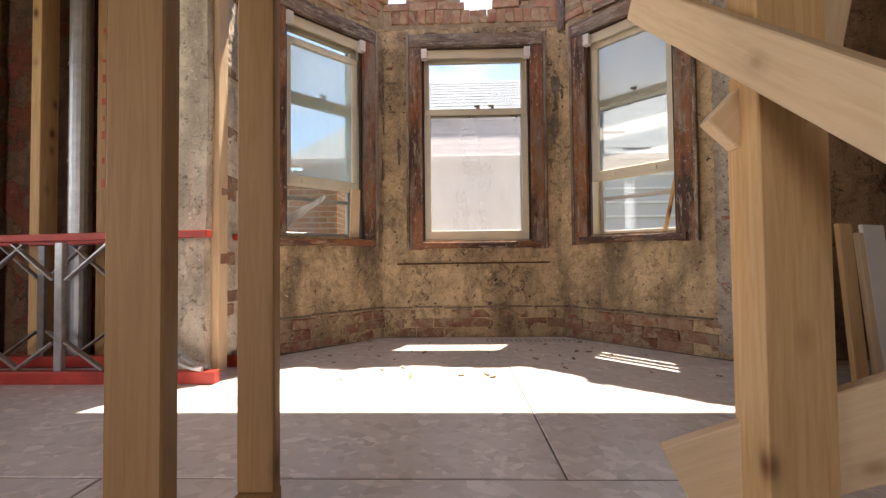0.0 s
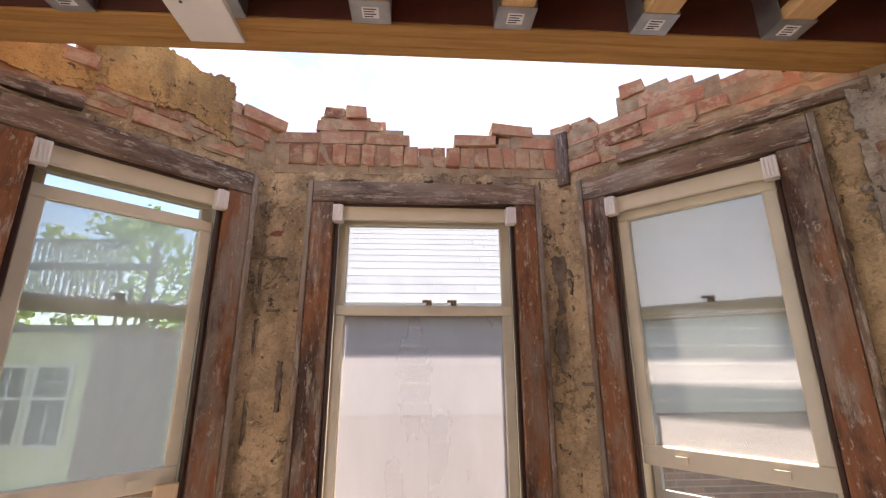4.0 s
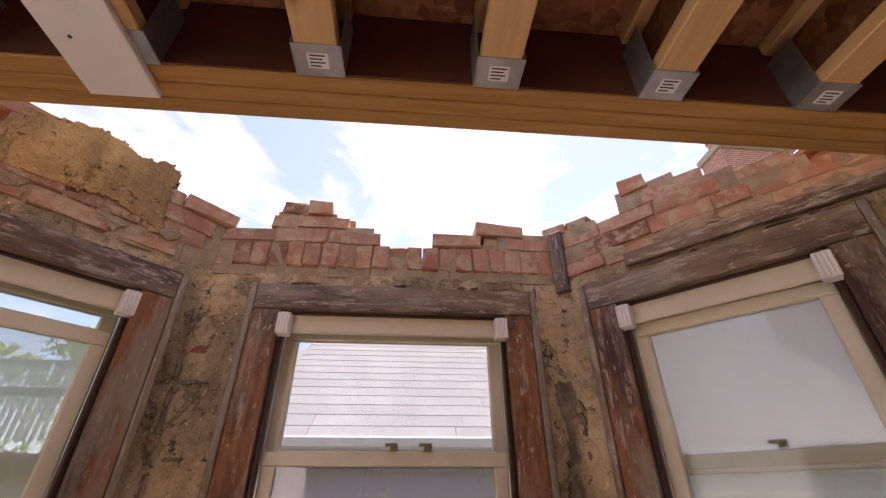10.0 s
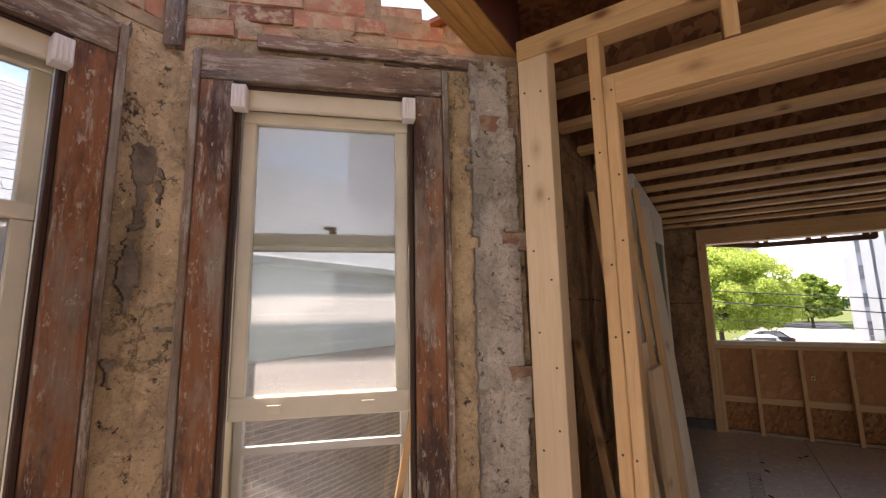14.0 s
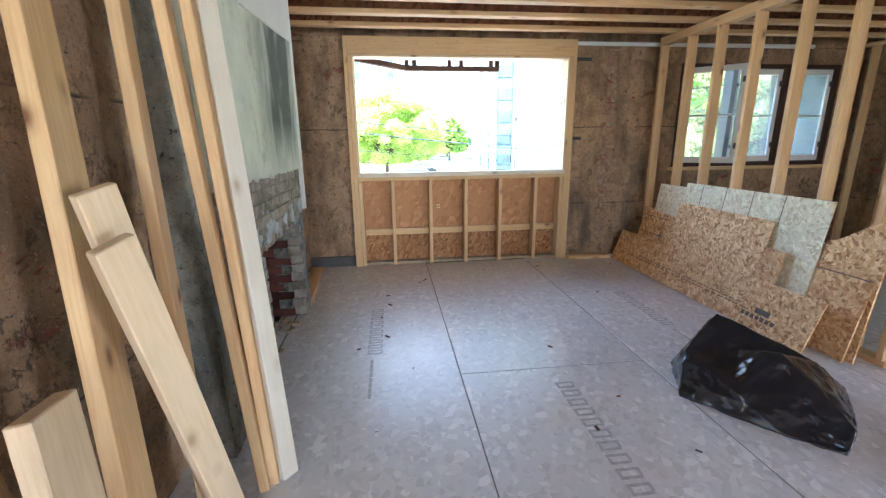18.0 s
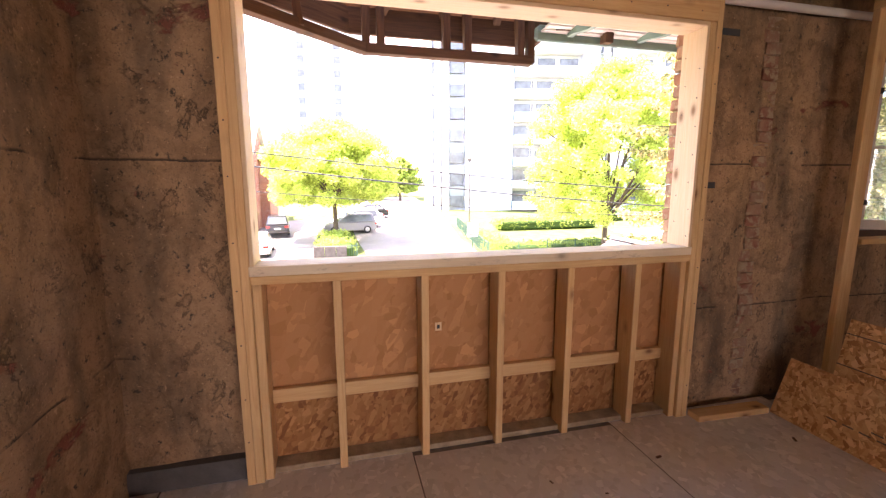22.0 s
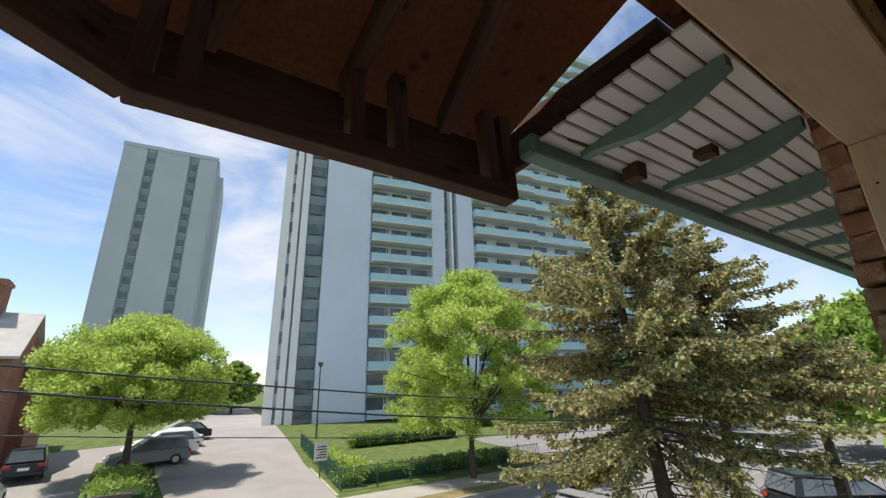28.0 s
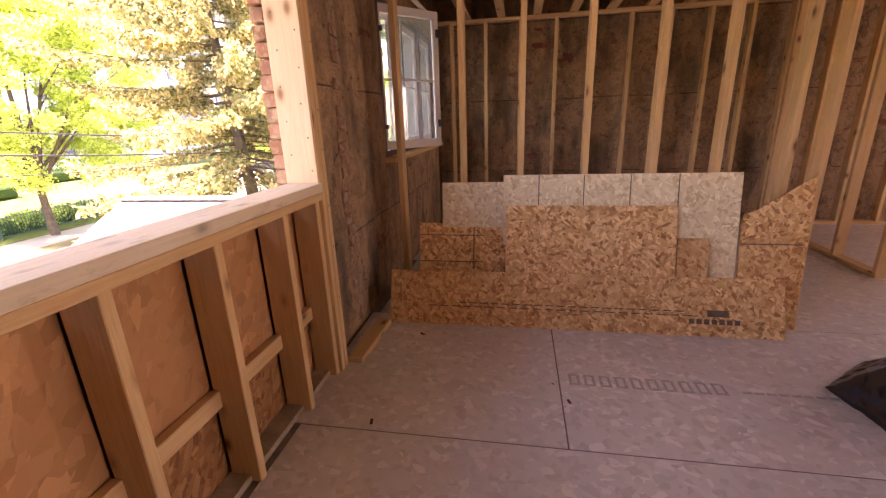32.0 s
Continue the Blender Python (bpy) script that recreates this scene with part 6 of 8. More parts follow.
sheet("pavement", [(25.3, -21), (27.4, -21), (27.4, -7.0), (25.3, -7.0)], 0.012, CONCRETE, "pale concrete pavement along the street", "pavement")
sheet("pavement", [(24.05, -6.9), (28.0, -6.9), (28.0, 60), (24.05, 60)], 0.010, CONCRETE, "pale concrete crossing in front of the drives", "pavement")
sheet("verge", [(24.05, -21), (25.3, -21), (25.3, -8.2), (24.05, -7.4)], 0.011, DRYGRASS, "thin dry grass verge by the kerb", "verge")
sheet("verge", [(24.1, 0.2), (25.6, 0.4), (25.6, 3.4), (24.1, 3.2)], 0.016, DRYGRASS, "patchy dry verge between the drives", "verge")
for pts in ([(27.9, -6.9), (45.0, -9.3), (45.0, 0.3), (27.9, -0.4)], [(27.9, 3.0), (45.0, 3.4), (45.0, 9.1), (27.9, 8.6)], [(45.0, -9.3), (110, -17), (110, -5), (52, 0.5), (50, 9.2), (45.0, 9.1)]):
    sheet("driveway", pts, 0.014, DRIVE, "pale asphalt drive and parking court", "driveway")
for x in (18.40,):
    sheet("lane_line", [(x, -200), (x + 0.11, -200), (x + 0.11, 200), (x, 200)], 0.006, YELLOW, "faded yellow centre line on the street", "road line")
rnd = random.Random(12)
for pts in ([(15.2, 1.5), (17.5, 1.9), (20.1, 1.6), (23.4, 2.0)], [(15.0, -0.6), (18.0, -0.3), (21.0, -0.8), (23.4, -0.4)], [(23.0, -6.0), (20.5, -7.6), (19.5, -9.6), (21.2, -11.0), (23.0, -13.5)], [(16.0, -9.5), (19.0, -10.5), (20.0, -13.0)]):
    bm = bmesh.new()
    line = [(xa + (xb - xa) * k / 6 + rnd.uniform(-0.07, 0.07), ya + (yb - ya) * k / 6 + rnd.uniform(-0.07, 0.07)) for (xa, ya), (xb, yb) in zip(pts, pts[1:]) for k in range(6)]
    for (xa, ya), (xb, yb) in zip(line, line[1:]):
        add_box(bm, (-0.018, -0.01, 0), (0.018, math.dist((xa, ya), (xb, yb)) + 0.01, 0.004), Matrix.Translation((xa, ya, -3.396)) @ Matrix.Rotation(math.atan2(yb - ya, xb - xa) - math.pi / 2, 4, "Z"))
    tagged(part("tar_seam", bm, TAR), "dark wandering tar seam in the asphalt", "crack", "tar seams")
for a, b in (((24.02, -20.9), (24.02, -7.3)), ((24.02, 0.1), (24.02, 3.4)), ((24.02, 3.45), (24.02, 41.0)), ((24.02, -7.2), (24.02, 0.05)), ((27.95, -7.0), (36.0, -8.15)), ((28.0, 2.95), (28.0, 0.0))):
    n = max(2, int(math.dist(a, b) / 2.0))
    for k in range(n):
        p, q = (tuple(a[i] + (b[i] - a[i]) * (k + s) / n for i in (0, 1)) for s in (0.004, 0.996))
        stick("kerb_stone", (*p, gz(p[0]) - 0.082), (*q, gz(q[0]) - 0.082), 0.15, 0.20, YELLOW if a[0] > 27 else CONCRETE, facing=(0, 0, 1), label="kerb stone along the drive" if a[0] > 27 else "pale concrete kerb stone by the street", category="kerb", group="kerb stones", kind="structure")


# Trees
def leaf_cloud(centres, count, size, squash, seed, droop=0.0):
    """Many small two-triangle leaves scattered over clumps. Returns a mesh."""
    g = np.random.default_rng(seed)
    c = np.array([p[:3] for p in centres])
    rad = np.array([p[3] for p in centres])
    w = rad ** 2
    pick = g.choice(len(c), count, p=w / w.sum())
    d = g.normal(size=(count, 3))
    d /= np.linalg.norm(d, axis=1)[:, None]
    r = rad[pick] * (0.15 + 1.05 * g.random(count) ** 0.7)
    pos = c[pick] + d * r[:, None] * np.array([1, 1, squash])
    pos[:, 2] -= droop * g.random(count)
    a = g.normal(size=(count, 3))
    a /= np.linalg.norm(a, axis=1)[:, None]
    b = np.cross(a, g.normal(size=(count, 3)))
    b /= np.linalg.norm(b, axis=1)[:, None]
    s = size * (0.6 + 0.8 * g.random(count))[:, None]
    v = np.stack([pos - a * s, pos + b * s * 0.55, pos + a * s, pos - b * s * 0.55], 1).reshape(-1, 3)
    me = bpy.data.meshes.new("leaves")
    me.from_pydata(v.tolist(), [], np.arange(count * 4).reshape(-1, 4).tolist())
    return me


def limb_mesh(paths, seg=7):
    bm = bmesh.new()
    for pts in paths:
        for (p, r), (q, s) in zip(pts, pts[1:]):
            add_rod(bm, p, q, r, s, seg, False)
    return bm


def broadleaf(x, y, base, top, radius, bole, count, size, material, label, seed, trunk_r=0.16, group=""):
    g = random.Random(seed)
    t = empty("tree", (x, y, base), label=label, category="tree", group=group)
    h = top - base
    paths, clumps = [[((0, 0, 0), trunk_r * 1.25), ((0.05, 0.02, bole * 0.5), trunk_r), ((0.0, 0.05, bole), trunk_r * 0.85), ((0.1, 0, h * 0.72), trunk_r * 0.3)]], []
    for k in range(22):
        a = k * 2.4 + g.uniform(-0.3, 0.3)
        z0 = bole * (0.8 + 0.4 * g.random())
        f = 0.35 + 0.6 * g.random()
        ex, ey, ez = math.cos(a) * radius * f, math.sin(a) * radius * f, bole + (h - bole) * g.uniform(0.25, 0.85) * (1.15 - 0.5 * f)
        paths.append([((0, 0, z0), trunk_r * 0.5), ((ex * 0.5, ey * 0.5, (z0 + ez) / 2 + 0.1 * h), trunk_r * 0.28), ((ex, ey, ez), 0.02)])
    for k in range(330):
        a, u = g.uniform(0, 6.283), g.random()
        zz = bole * 0.92 + (h - bole) * (0.05 + 0.9 * u)
        rr = radius * math.sqrt(max(0.05, 1 - (2 * max(u, 0.18) - 0.85) ** 2 * 0.9)) * g.uniform(0.35, 0.92)
        clumps.append((math.cos(a) * rr, math.sin(a) * rr, zz, radius * g.uniform(0.05, 0.15)))
    part("trunk", limb_mesh(paths), BARK, t)
    me = leaf_cloud(clumps, count, size, 0.75, seed)
    me.materials.append(material)
    part("crown", me, material, t)
    return t


def spruce(x, y, base, top, radius, seed, label, bare=2.2, lean=(0, 0)):
    """Whorls of spreading limbs, each with side twigs clothed in short needle tufts."""
    g = random.Random(seed)
    t = empty("spruce_tree", (x, y, base), label=label, category="tree", group="spruces")
    h = top - base
    paths = [[((0, 0, 0), 0.22), ((lean[0] * 0.4, lean[1] * 0.4, h * 0.4), 0.15), ((lean[0], lean[1], h), 0.02)]]
    tufts, cones = [], []

    def tuft(into, p, d, s):
        w = Vector((g.gauss(0, 1), g.gauss(0, 1), g.gauss(0, 1))).cross(d)
        w = w.normalized() * s * 0.36
        e = p + d * s
        into.extend((p - w * 0.6, p + d * s * 0.5 - w, e, p + d * s * 0.5 + w))

    z = bare
    while z < h - 0.1:
        k = 1 - (z - bare) / (h - bare)
        for b in range(5 if k > 0.15 else 4):
            a = g.uniform(0, 6.283)
            n = (0.15 + radius * min(1.0, k * 1.25) ** 0.9) * g.choice((0.5, 0.75, 1.0, 1.3)) * g.uniform(0.85, 1.1)
            out = Vector((math.cos(a), math.sin(a), 0))
            o = Vector((lean[0] * z / h, lean[1] * z / h, z))
            rise = 0.5 * (1 - k) - 0.10
            def at(f):
                return o + out * n * f + Vector((0, 0, n * (rise * f - 0.52 * f * f + 0.46 * f ** 3)))
            paths.append([(tuple(at(0)), 0.03 * (0.35 + k)), (tuple(at(0.5)), 0.016), (tuple(at(0.95)), 0.006)])
            m = max(3, int(n / 0.11))
            for j in range(m):
                f = 0.2 + 0.8 * (j + g.random()) / m
                p = at(f)
                for i in range(9):         # needles close round the limb
                    tuft(tufts, at(f + 0.05 * g.random()) + Vector((g.gauss(0, 0.035), g.gauss(0, 0.035), g.gauss(0, 0.03))), (out + Vector((g.gauss(0, 0.6), g.gauss(0, 0.6), g.gauss(0, 0.5)))).normalized(), g.uniform(0.05, 0.10))
                for sgn in (-1, 1):
                    tw = (out * 0.75 + Vector((-out.y, out.x, 0)) * sgn * g.uniform(0.5, 1.0) + Vector((0, 0, g.uniform(-1.0, 0.05)))).normalized()
                    ln = g.uniform(0.16, 0.42) * (1.15 - 0.6 * f) * min(1.0, 0.5 + k)
                    for i in range(10):
                        q = p + tw * ln * (i + g.random()) / 10 + Vector((g.gauss(0, 0.03), g.gauss(0, 0.03), g.gauss(0, 0.04)))
                        tuft(tufts, q, (tw + Vector((g.gauss(0, 0.45), g.gauss(0, 0.45), g.gauss(0, 0.35) - 0.1))).normalized(), g.uniform(0.06, 0.115))
                    for _ in range(3):
                        tuft(cones, p + tw * ln * g.uniform(0.7, 1.05), (Vector((g.gauss(0, 0.3), g.gauss(0, 0.3), -0.7)) + tw * 0.5).normalized(), g.uniform(0.06, 0.11))
        z += 0.145 + 0.065 * k
    for k in range(44):                # dead lower twigs
        a, zz = g.uniform(0, 6.283), g.uniform(1.2, bare + 0.9)
        n = g.uniform(0.7, 2.2)
        c, s_ = math.cos(a), math.sin(a)
        paths.append([((0, 0, zz), 0.02), ((c * n * 0.6, s_ * n * 0.6, zz - 0.05), 0.011), ((math.cos(a + 0.2) * n, math.sin(a + 0.2) * n, zz - 0.35), 0.004)])
        for f in (0.5, 0.7, 0.85):
            paths.append([((c * n * f, s_ * n * f, zz - 0.10 * f), 0.007), ((c * n * f + g.uniform(-.35, .35), s_ * n * f + g.uniform(-.35, .35), zz - 0.4), 0.003)])
    part("trunk", limb_mesh(paths, 5), BARK, t)
    for nm, pts, m, lab in (("crown", tufts, NEEDLE, ""), ("cone_foliage", cones, CONES, "tan hanging cones")):
        me = bpy.data.meshes.new(nm)
        me.from_pydata([tuple(p) for p in pts], [], [tuple(range(4 * i, 4 * i + 4)) for i in range(len(pts) // 4)])
        me.materials.append(m)
        part(nm, me, m, t, lab)
    return t


spruce(12.6, -9.2, -3.4, 7.5, 3.45, 3, "tall dense spruce hung with tan cones", 3.5, (0.6, 0.5))
spruce(10.9, -14.2, -3.4, 2.6, 2.3, 8, "shorter dark spruce beside the tall one", 4.6, (0.3, -0.3))
spruce(12.9, -12.6, -3.4, 6.0, 2.7, 15, "spruce with bare lower trunk by the street", 4.6, (-0.4, 0.1))
broadleaf(27.0, -14.35, -3.27, 8.5, 5.7, 2.5, 120000, 0.075, LEAF_LIME, "broad lime green street tree", 21, 0.16, "street trees")
broadleaf(39.0, 1.7, -2.85, 6.3, 5.7, 2.9, 110000, 0.085, LEAF_LIME, "spreading lime green tree on the drive island", 33, 0.18, "street trees")
broadleaf(25.9, 8.9, -3.25, 4.6, 3.2, 1.8, 22000, 0.08, LEAF_MID, "green maple in front of the brick house", 44, 0.14, "street trees")
for k, (x, y, z1, r, m) in enumerate(((86, 4, 7.5, 6.5, LEAF_MID), (88, -10.5, 6.5, 4.0, LEAF_MID), (94, -6, 4.6, 5.0, LEAF_MID), (92, 14, 5.5, 7.0, LEAF_MID), (118, -14, 4.5, 7.0, LEAF_DARK), (112, 28, 7.5, 8.0, LEAF_DARK), (66, 22, 8.5, 5.5, LEAF_MID), (26, -38, 6.5, 6.0, LEAF_MID), (14, -38, 7.0, 6.5, LEAF_MID), (34, -46, 8.0, 7.0, LEAF_DARK), (20, -58, 9, 8, LEAF_MID), (8.5, -24, 3.5, 3.8, LEAF_MID))):
    broadleaf(x, y, gz(x), z1, r, 1.6, 9000, 0.30, m, "leafy green tree in the distance", 60 + k, 0.2, "far trees")


def hedge(x0, x1, y0, y1, h, count, material, label, seed):
    g = np.random.default_rng(seed)
    t = empty("hedge", ((x0 + x1) / 2, (y0 + y1) / 2, gz((x0 + x1) / 2)), label=label, category="hedge", group="hedges")
    dx, dy = (x1 - x0) / 2, (y1 - y0) / 2
    r = min(dx, dy, h / 2)
    n = max(4, int(max(dx, dy) / r * 3))
    cl = [(((g.random() * 2 - 1) * max(0, dx - r * 0.5)), ((g.random() * 2 - 1) * max(0, dy - r * 0.5)), h * (0.35 + 0.3 * g.random()), r * (0.75 + 0.3 * g.random())) for _ in range(n * 3)]
    me = leaf_cloud(cl, count, 0.075, 1.0, seed)
    me.materials.append(material)
    part("foliage", me, material, t)
    # Solid block fills the hedge, in the darkest leaf colour
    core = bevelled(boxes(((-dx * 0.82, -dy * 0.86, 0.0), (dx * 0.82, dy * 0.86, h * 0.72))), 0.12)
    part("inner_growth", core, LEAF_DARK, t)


hedge(29.2, 30.6, -20.0, -7.6, 0.85, 16000, LEAF_MID, "clipped green hedge behind the fence", 5)
hedge(31.5, 40.0, -10.3, -9.0, 0.9, 9000, LEAF_LIME, "light green hedge beside the drive", 6)
hedge(41.0, 43.0, -24.0, -12.5, 1.1, 10000, LEAF_MID, "flowering hedge below the tower", 7)
hedge(45.0, 47.0, -38.0, -25.0, 1.2, 9000, LEAF_DARK, "dark shrubs at the foot of the tower", 8)
hedge(29.9, 38.0, 0.5, 2.9, 1.15, 12000, LEAF_MID, "unclipped green hedge on the drive island", 9)

# Fence of thin green pickets
GREEN = plain("green_fence_paint", (0.03, 0.10, 0.075), 0.5, 0.1)


def fence(a, b, h, label):
    a, b = Vector((*a, gz(a[0]))), Vector((*b, gz(b[0])))
    f = empty("fence", a, label=label, category="fence", group="fences")
    d = b - a
    n = int(d.length / 0.14)
    pk = bmesh.new()
    for k in range(n + 1):
        p = d * (k / n)
        if k % 14 == 0:
            stick("post", p, p + Vector((0, 0, h + 0.08)), 0.06, 0.06, GREEN, f)
        else:
            add_box(pk, (p.x - 0.009, p.y - 0.009, p.z + 0.05), (p.x + 0.009, p.y + 0.009, p.z + h))
    tagged(part("picket", pk, GREEN, f), kind="stuff")
    for z in (0.14, h - 0.06):
        stick("rail", Vector((0, 0, z)), d + Vector((0, 0, z)), 0.03, 0.03, GREEN, f, (0, 0, 1))


fence((28.6, -7.4), (28.6, -21.0), 1.05, "green metal picket fence along the pavement")
fence((28.6, -7.4), (44.0, -9.7), 1.05, "green metal picket fence along the drive")
fence((29.3, 0.5), (29.3, 3.0), 1.1, "dark metal railing on the drive island")
bin_ = empty("utility_box", (29.0, 2.0, gz(29)), label="dark grey slatted utility enclosure by the pavement", category="enclosure")
for y in (-0.62, 0.0, 0.62):
    part("panel", bevelled(boxes(((-0.05, y - 0.3, 0.0), (0.05, y + 0.3, 1.1))), 0.02), DARKCOAT, bin_)
sgn_ = empty("notice_board", (32.5, -7.6, gz(32.5)), label="white notice sign on a post by the drive", category="sign")
stick("post", (0, 0, 0), (0, 0, 1.5), 0.06, 0.06, GREEN, sgn_)
part("sign_plate", boxes(((-0.05, -0.4, 0.9), (-0.03, 0.4, 1.9))), WHITE, sgn_)
part("lettering_bars", boxes(*[((-0.054, -0.3, 1.05 + 0.14 * k), (-0.05, 0.3 - 0.1 * (k % 3), 1.11 + 0.14 * k)) for k in range(5)]), INK, sgn_)

lp = empty("street_lamp", (47.0, -11.9, gz(47.0)), label="slim dark lamp post beside the tower drive", category="street lamp")
bm = bmesh.new()
add_rod(bm, (0, 0, 0), (0, 0, 6.2), 0.09, 0.05)
part("pole", bm, DARKCOAT, lp)
bm = bmesh.new()
add_rod(bm, (0, 0, 6.2), (0, 0, 6.55), 0.12, 0.26, 12)
add_rod(bm, (0, 0, 6.55), (0, 0, 6.68), 0.30, 0.10, 12)
part("lamp_head", bm, DARKCOAT, lp)

# Timber pole with its lamp arm and wires
POLE = plain("weathered_pole", (0.16, 0.14, 0.12), 0.9, 0.25, 5, 0.5, spec=0.1)
pl = empty("utility_pole", (12.5, 3.74, -3.4), label="weathered timber utility pole with a curved lamp arm", category="utility pole")
bm = bmesh.new()
add_rod(bm, (0, -0.10, 0), (0.0, 0.20, 11.4), 0.20, 0.13, 14)
part("pole", bm, POLE, pl)
stick("crossarm", (-0.9, -0.02, 8.35), (0.9, -0.02, 8.35), 0.09, 0.11, POLE, pl, (0, 0, 1))
bm = bmesh.new()
for x in (-0.7, -0.3, 0.7):
    add_rod(bm, (x, -0.02, 8.4), (x, -0.02, 8.58), 0.05, 0.03, 8)
part("insulators", bm, CLAD, pl)
arm = [(0, -0.12, 4.6), (0, -0.17, 5.2), (0, -0.26, 5.6), (0, -0.42, 5.78), (0, -0.58, 5.75)]
bm = bmesh.new()
for p, q in zip(arm, arm[1:]):
    add_rod(bm, p, q, 0.032, seg=8)
add_rod(bm, (0, -0.1, 5.35), (0, -0.30, 5.66), 0.02, seg=6)
la = part("lamp_arm", bm, STEEL, pl)
bm = bmesh.new()
bmesh.ops.create_uvsphere(bm, u_segments=14, v_segments=8, radius=0.16, matrix=pose(0, -0.62, 5.63) @ Matrix.Diagonal((1, 1, 0.75, 1)))
part("lamp_globe", bm, GLASS_DIRTY, la, "rounded glass lamp globe")
bm = bmesh.new()
add_rod(bm, (0, -0.62, 5.66), (0, -0.62, 5.83), 0.15, 0.08, 12)
part("lamp_cap", bm, STEEL, la)
part("pole_sign", boxes(((0.0, -0.50, 2.30), (0.025, -0.17, 2.85))), WHITE, pl, "white sign plate on the pole")


def wire(pts, r, label):
    """One sagging cable: a five-sided tube swept along its points."""
    bm = bmesh.new()
    rings = [[bm.verts.new((x + r * math.cos(1.257 * k), y, z + r * math.sin(1.257 * k))) for k in range(5)] for x, y, z in pts]
    for p, q in zip(rings, rings[1:]):
        for k in range(5):
            bm.faces.new((p[k], p[(k + 1) % 5], q[(k + 1) % 5], q[k]))
    tagged(part("overhead_wire", bm, INK), label, "wire", "overhead wires")


for z0, z1, r, x in ((1.76, 1.12, 0.014, 12.72), (2.0, 1.46, 0.012, 12.72), (1.30, 0.85, 0.007, 12.9)):
    wire([(x, y, z0 + (z1 - z0) * (3.4 - y) / 8.2 + 0.011 * (y - 3.4) * (y + 12) * (0.3 if y < 3.4 else 0.1)) for y in (34, 24, 14, 8, 3.9, 1, -2, -5, -8, -12, -16, -22, -28)], r, "dark overhead wire along the street")


for x in (12.0, 13.1):
    wire([(x, y, 5.0 + 0.006 * (y - 3.9) * (y - 30)) for y in (30, 20, 12, 7, 3.9)], 0.016, "dark overhead wire beside the pole")


# High buildings
def far_box(lo, hi):
    return boxes((lo, hi))


t2 = empty("apartment_tower", (57.7, -10.2, -2.3), label="tall pale apartment slab with teal balconies", category="building")
d2 = Vector((-0.19, -0.982, 0)).normalized()
t2.matrix_world = Matrix.Translation((57.8, -9.3, -2.3)) @ Matrix((d2, Vector((-d2.y, d2.x, 0)), Vector((0, 0, 1)))).transposed().to_4x4()
STOREY, FLOORS = 2.75, 24
H2 = STOREY * FLOORS + 2
part("core", far_box((0.3, 1.2, 0), (75, 17, H2)), CLAD, t2)
for u0, u1, y, m in ((0.0, 1.0, 0.8, CLAD2), (1.35, 2.05, 0.3, CLAD2), (2.3, 3.1, 0.0, CLAD2), (5.25, 11.2, 0.0, CLAD), (20.0, 22.0, 0.0, CLAD), (24.0, 26.6, 0.0, CLAD)):
    part("wall_pier", far_box((u0, y, 0), (u1, 1.5, H2)), m, t2)
part("fin", far_box((22.9, -0.3, 0), (23.15, 1.3, H2)), CLAD2, t2)


def window_mesh(w, h):
    return mesh_of("window", boxes(((0, 0, 0), (w, 0.12, h))), DARKWIN)


WA, WB, WC = window_mesh(1.7, 1.35), window_mesh(0.7, 1.35), window_mesh(2.6, 2.1)
SPA = mesh_of("spandrel", boxes(((0, 0, 0), (2.1, 0.1, 1.25))), SPANDREL)
FR = mesh_of("window_frame", boxes(((0, 0, 0), (0.08, 0.1, 2.1))), CLAD2)


def balcony(width, depth):
    slab_m = mesh_of("slab", boxes(((0, -depth, 0), (width, 0.9, 0.2))), CLAD2)
    rail_m = mesh_of("rail", boxes(((0, -depth - 0.03, 0.12), (width, -depth + 0.02, 1.05)), ((0, -depth, 0.12), (0.05, 0.6, 1.05)), ((width - 0.05, -depth, 0.12), (width, 0.6, 1.05))), RAIL)
    return slab_m, rail_m


B1, B2, B3 = balcony(8.6, 0.9), balcony(11.0, 1.0), balcony(11.0, 0.4)


def put(name, data, parent, at):
    o = new(name, data)
    o.parent = parent
    o.location = at
    return o


for f in range(FLOORS):
    z = 0.6 + STOREY * f
    put("spandrel", SPA, t2, (3.12, 0.55, z + 1.35))
    for u in (3.3,):
        put("window", WA, t2, (u, 0.5, z + 0.05))
    for u in (22.05, 23.2):
        put("spandrel", SPA, t2, (u - 0.05, 1.0, z + 1.35)).scale = (0.4, 1, 1)
        put("window", WB, t2, (u, 0.95, z + 0.05))
    put("window", WB, t2, (1.02, 0.75, z + 0.05)).scale = (0.45, 1, 1)
    for u0, (sl, rl) in ((11.3, B1), (26.7, B2), (37.7, B3), (48.7, B2), (59.7, B3)):
        b = put("balcony", sl, t2, (u0, 0.1, z - 0.35))
        put("rail", rl, b, (0, 0, 0))
        w = 8.6 if u0 < 20 else 11.0
        for k in range(3):
            put("window", WC, t2, (u0 + 0.25 + k * (w - 2.9) / 2, 0.95, z - 0.1)).scale = (0.9, 1, 1)
        put("window_frame", FR, t2, (u0 + w * 0.27, 0.9, z - 0.1))
        put("window_frame", FR, t2, (u0 + w * 0.62, 0.9, z - 0.1))
fl = part("flag", boxes(((28.4, -1.06, 33.0), (29.8, -1.02, 34.2))), plain("blue_cloth", (0.02, 0.03, 0.14), 0.8, 0.1), t2, "dark blue flag with a white mark")
part("flag_mark", boxes(((28.95, -1.075, 33.35), (29.25, -1.06, 33.85))), WHITE, fl)

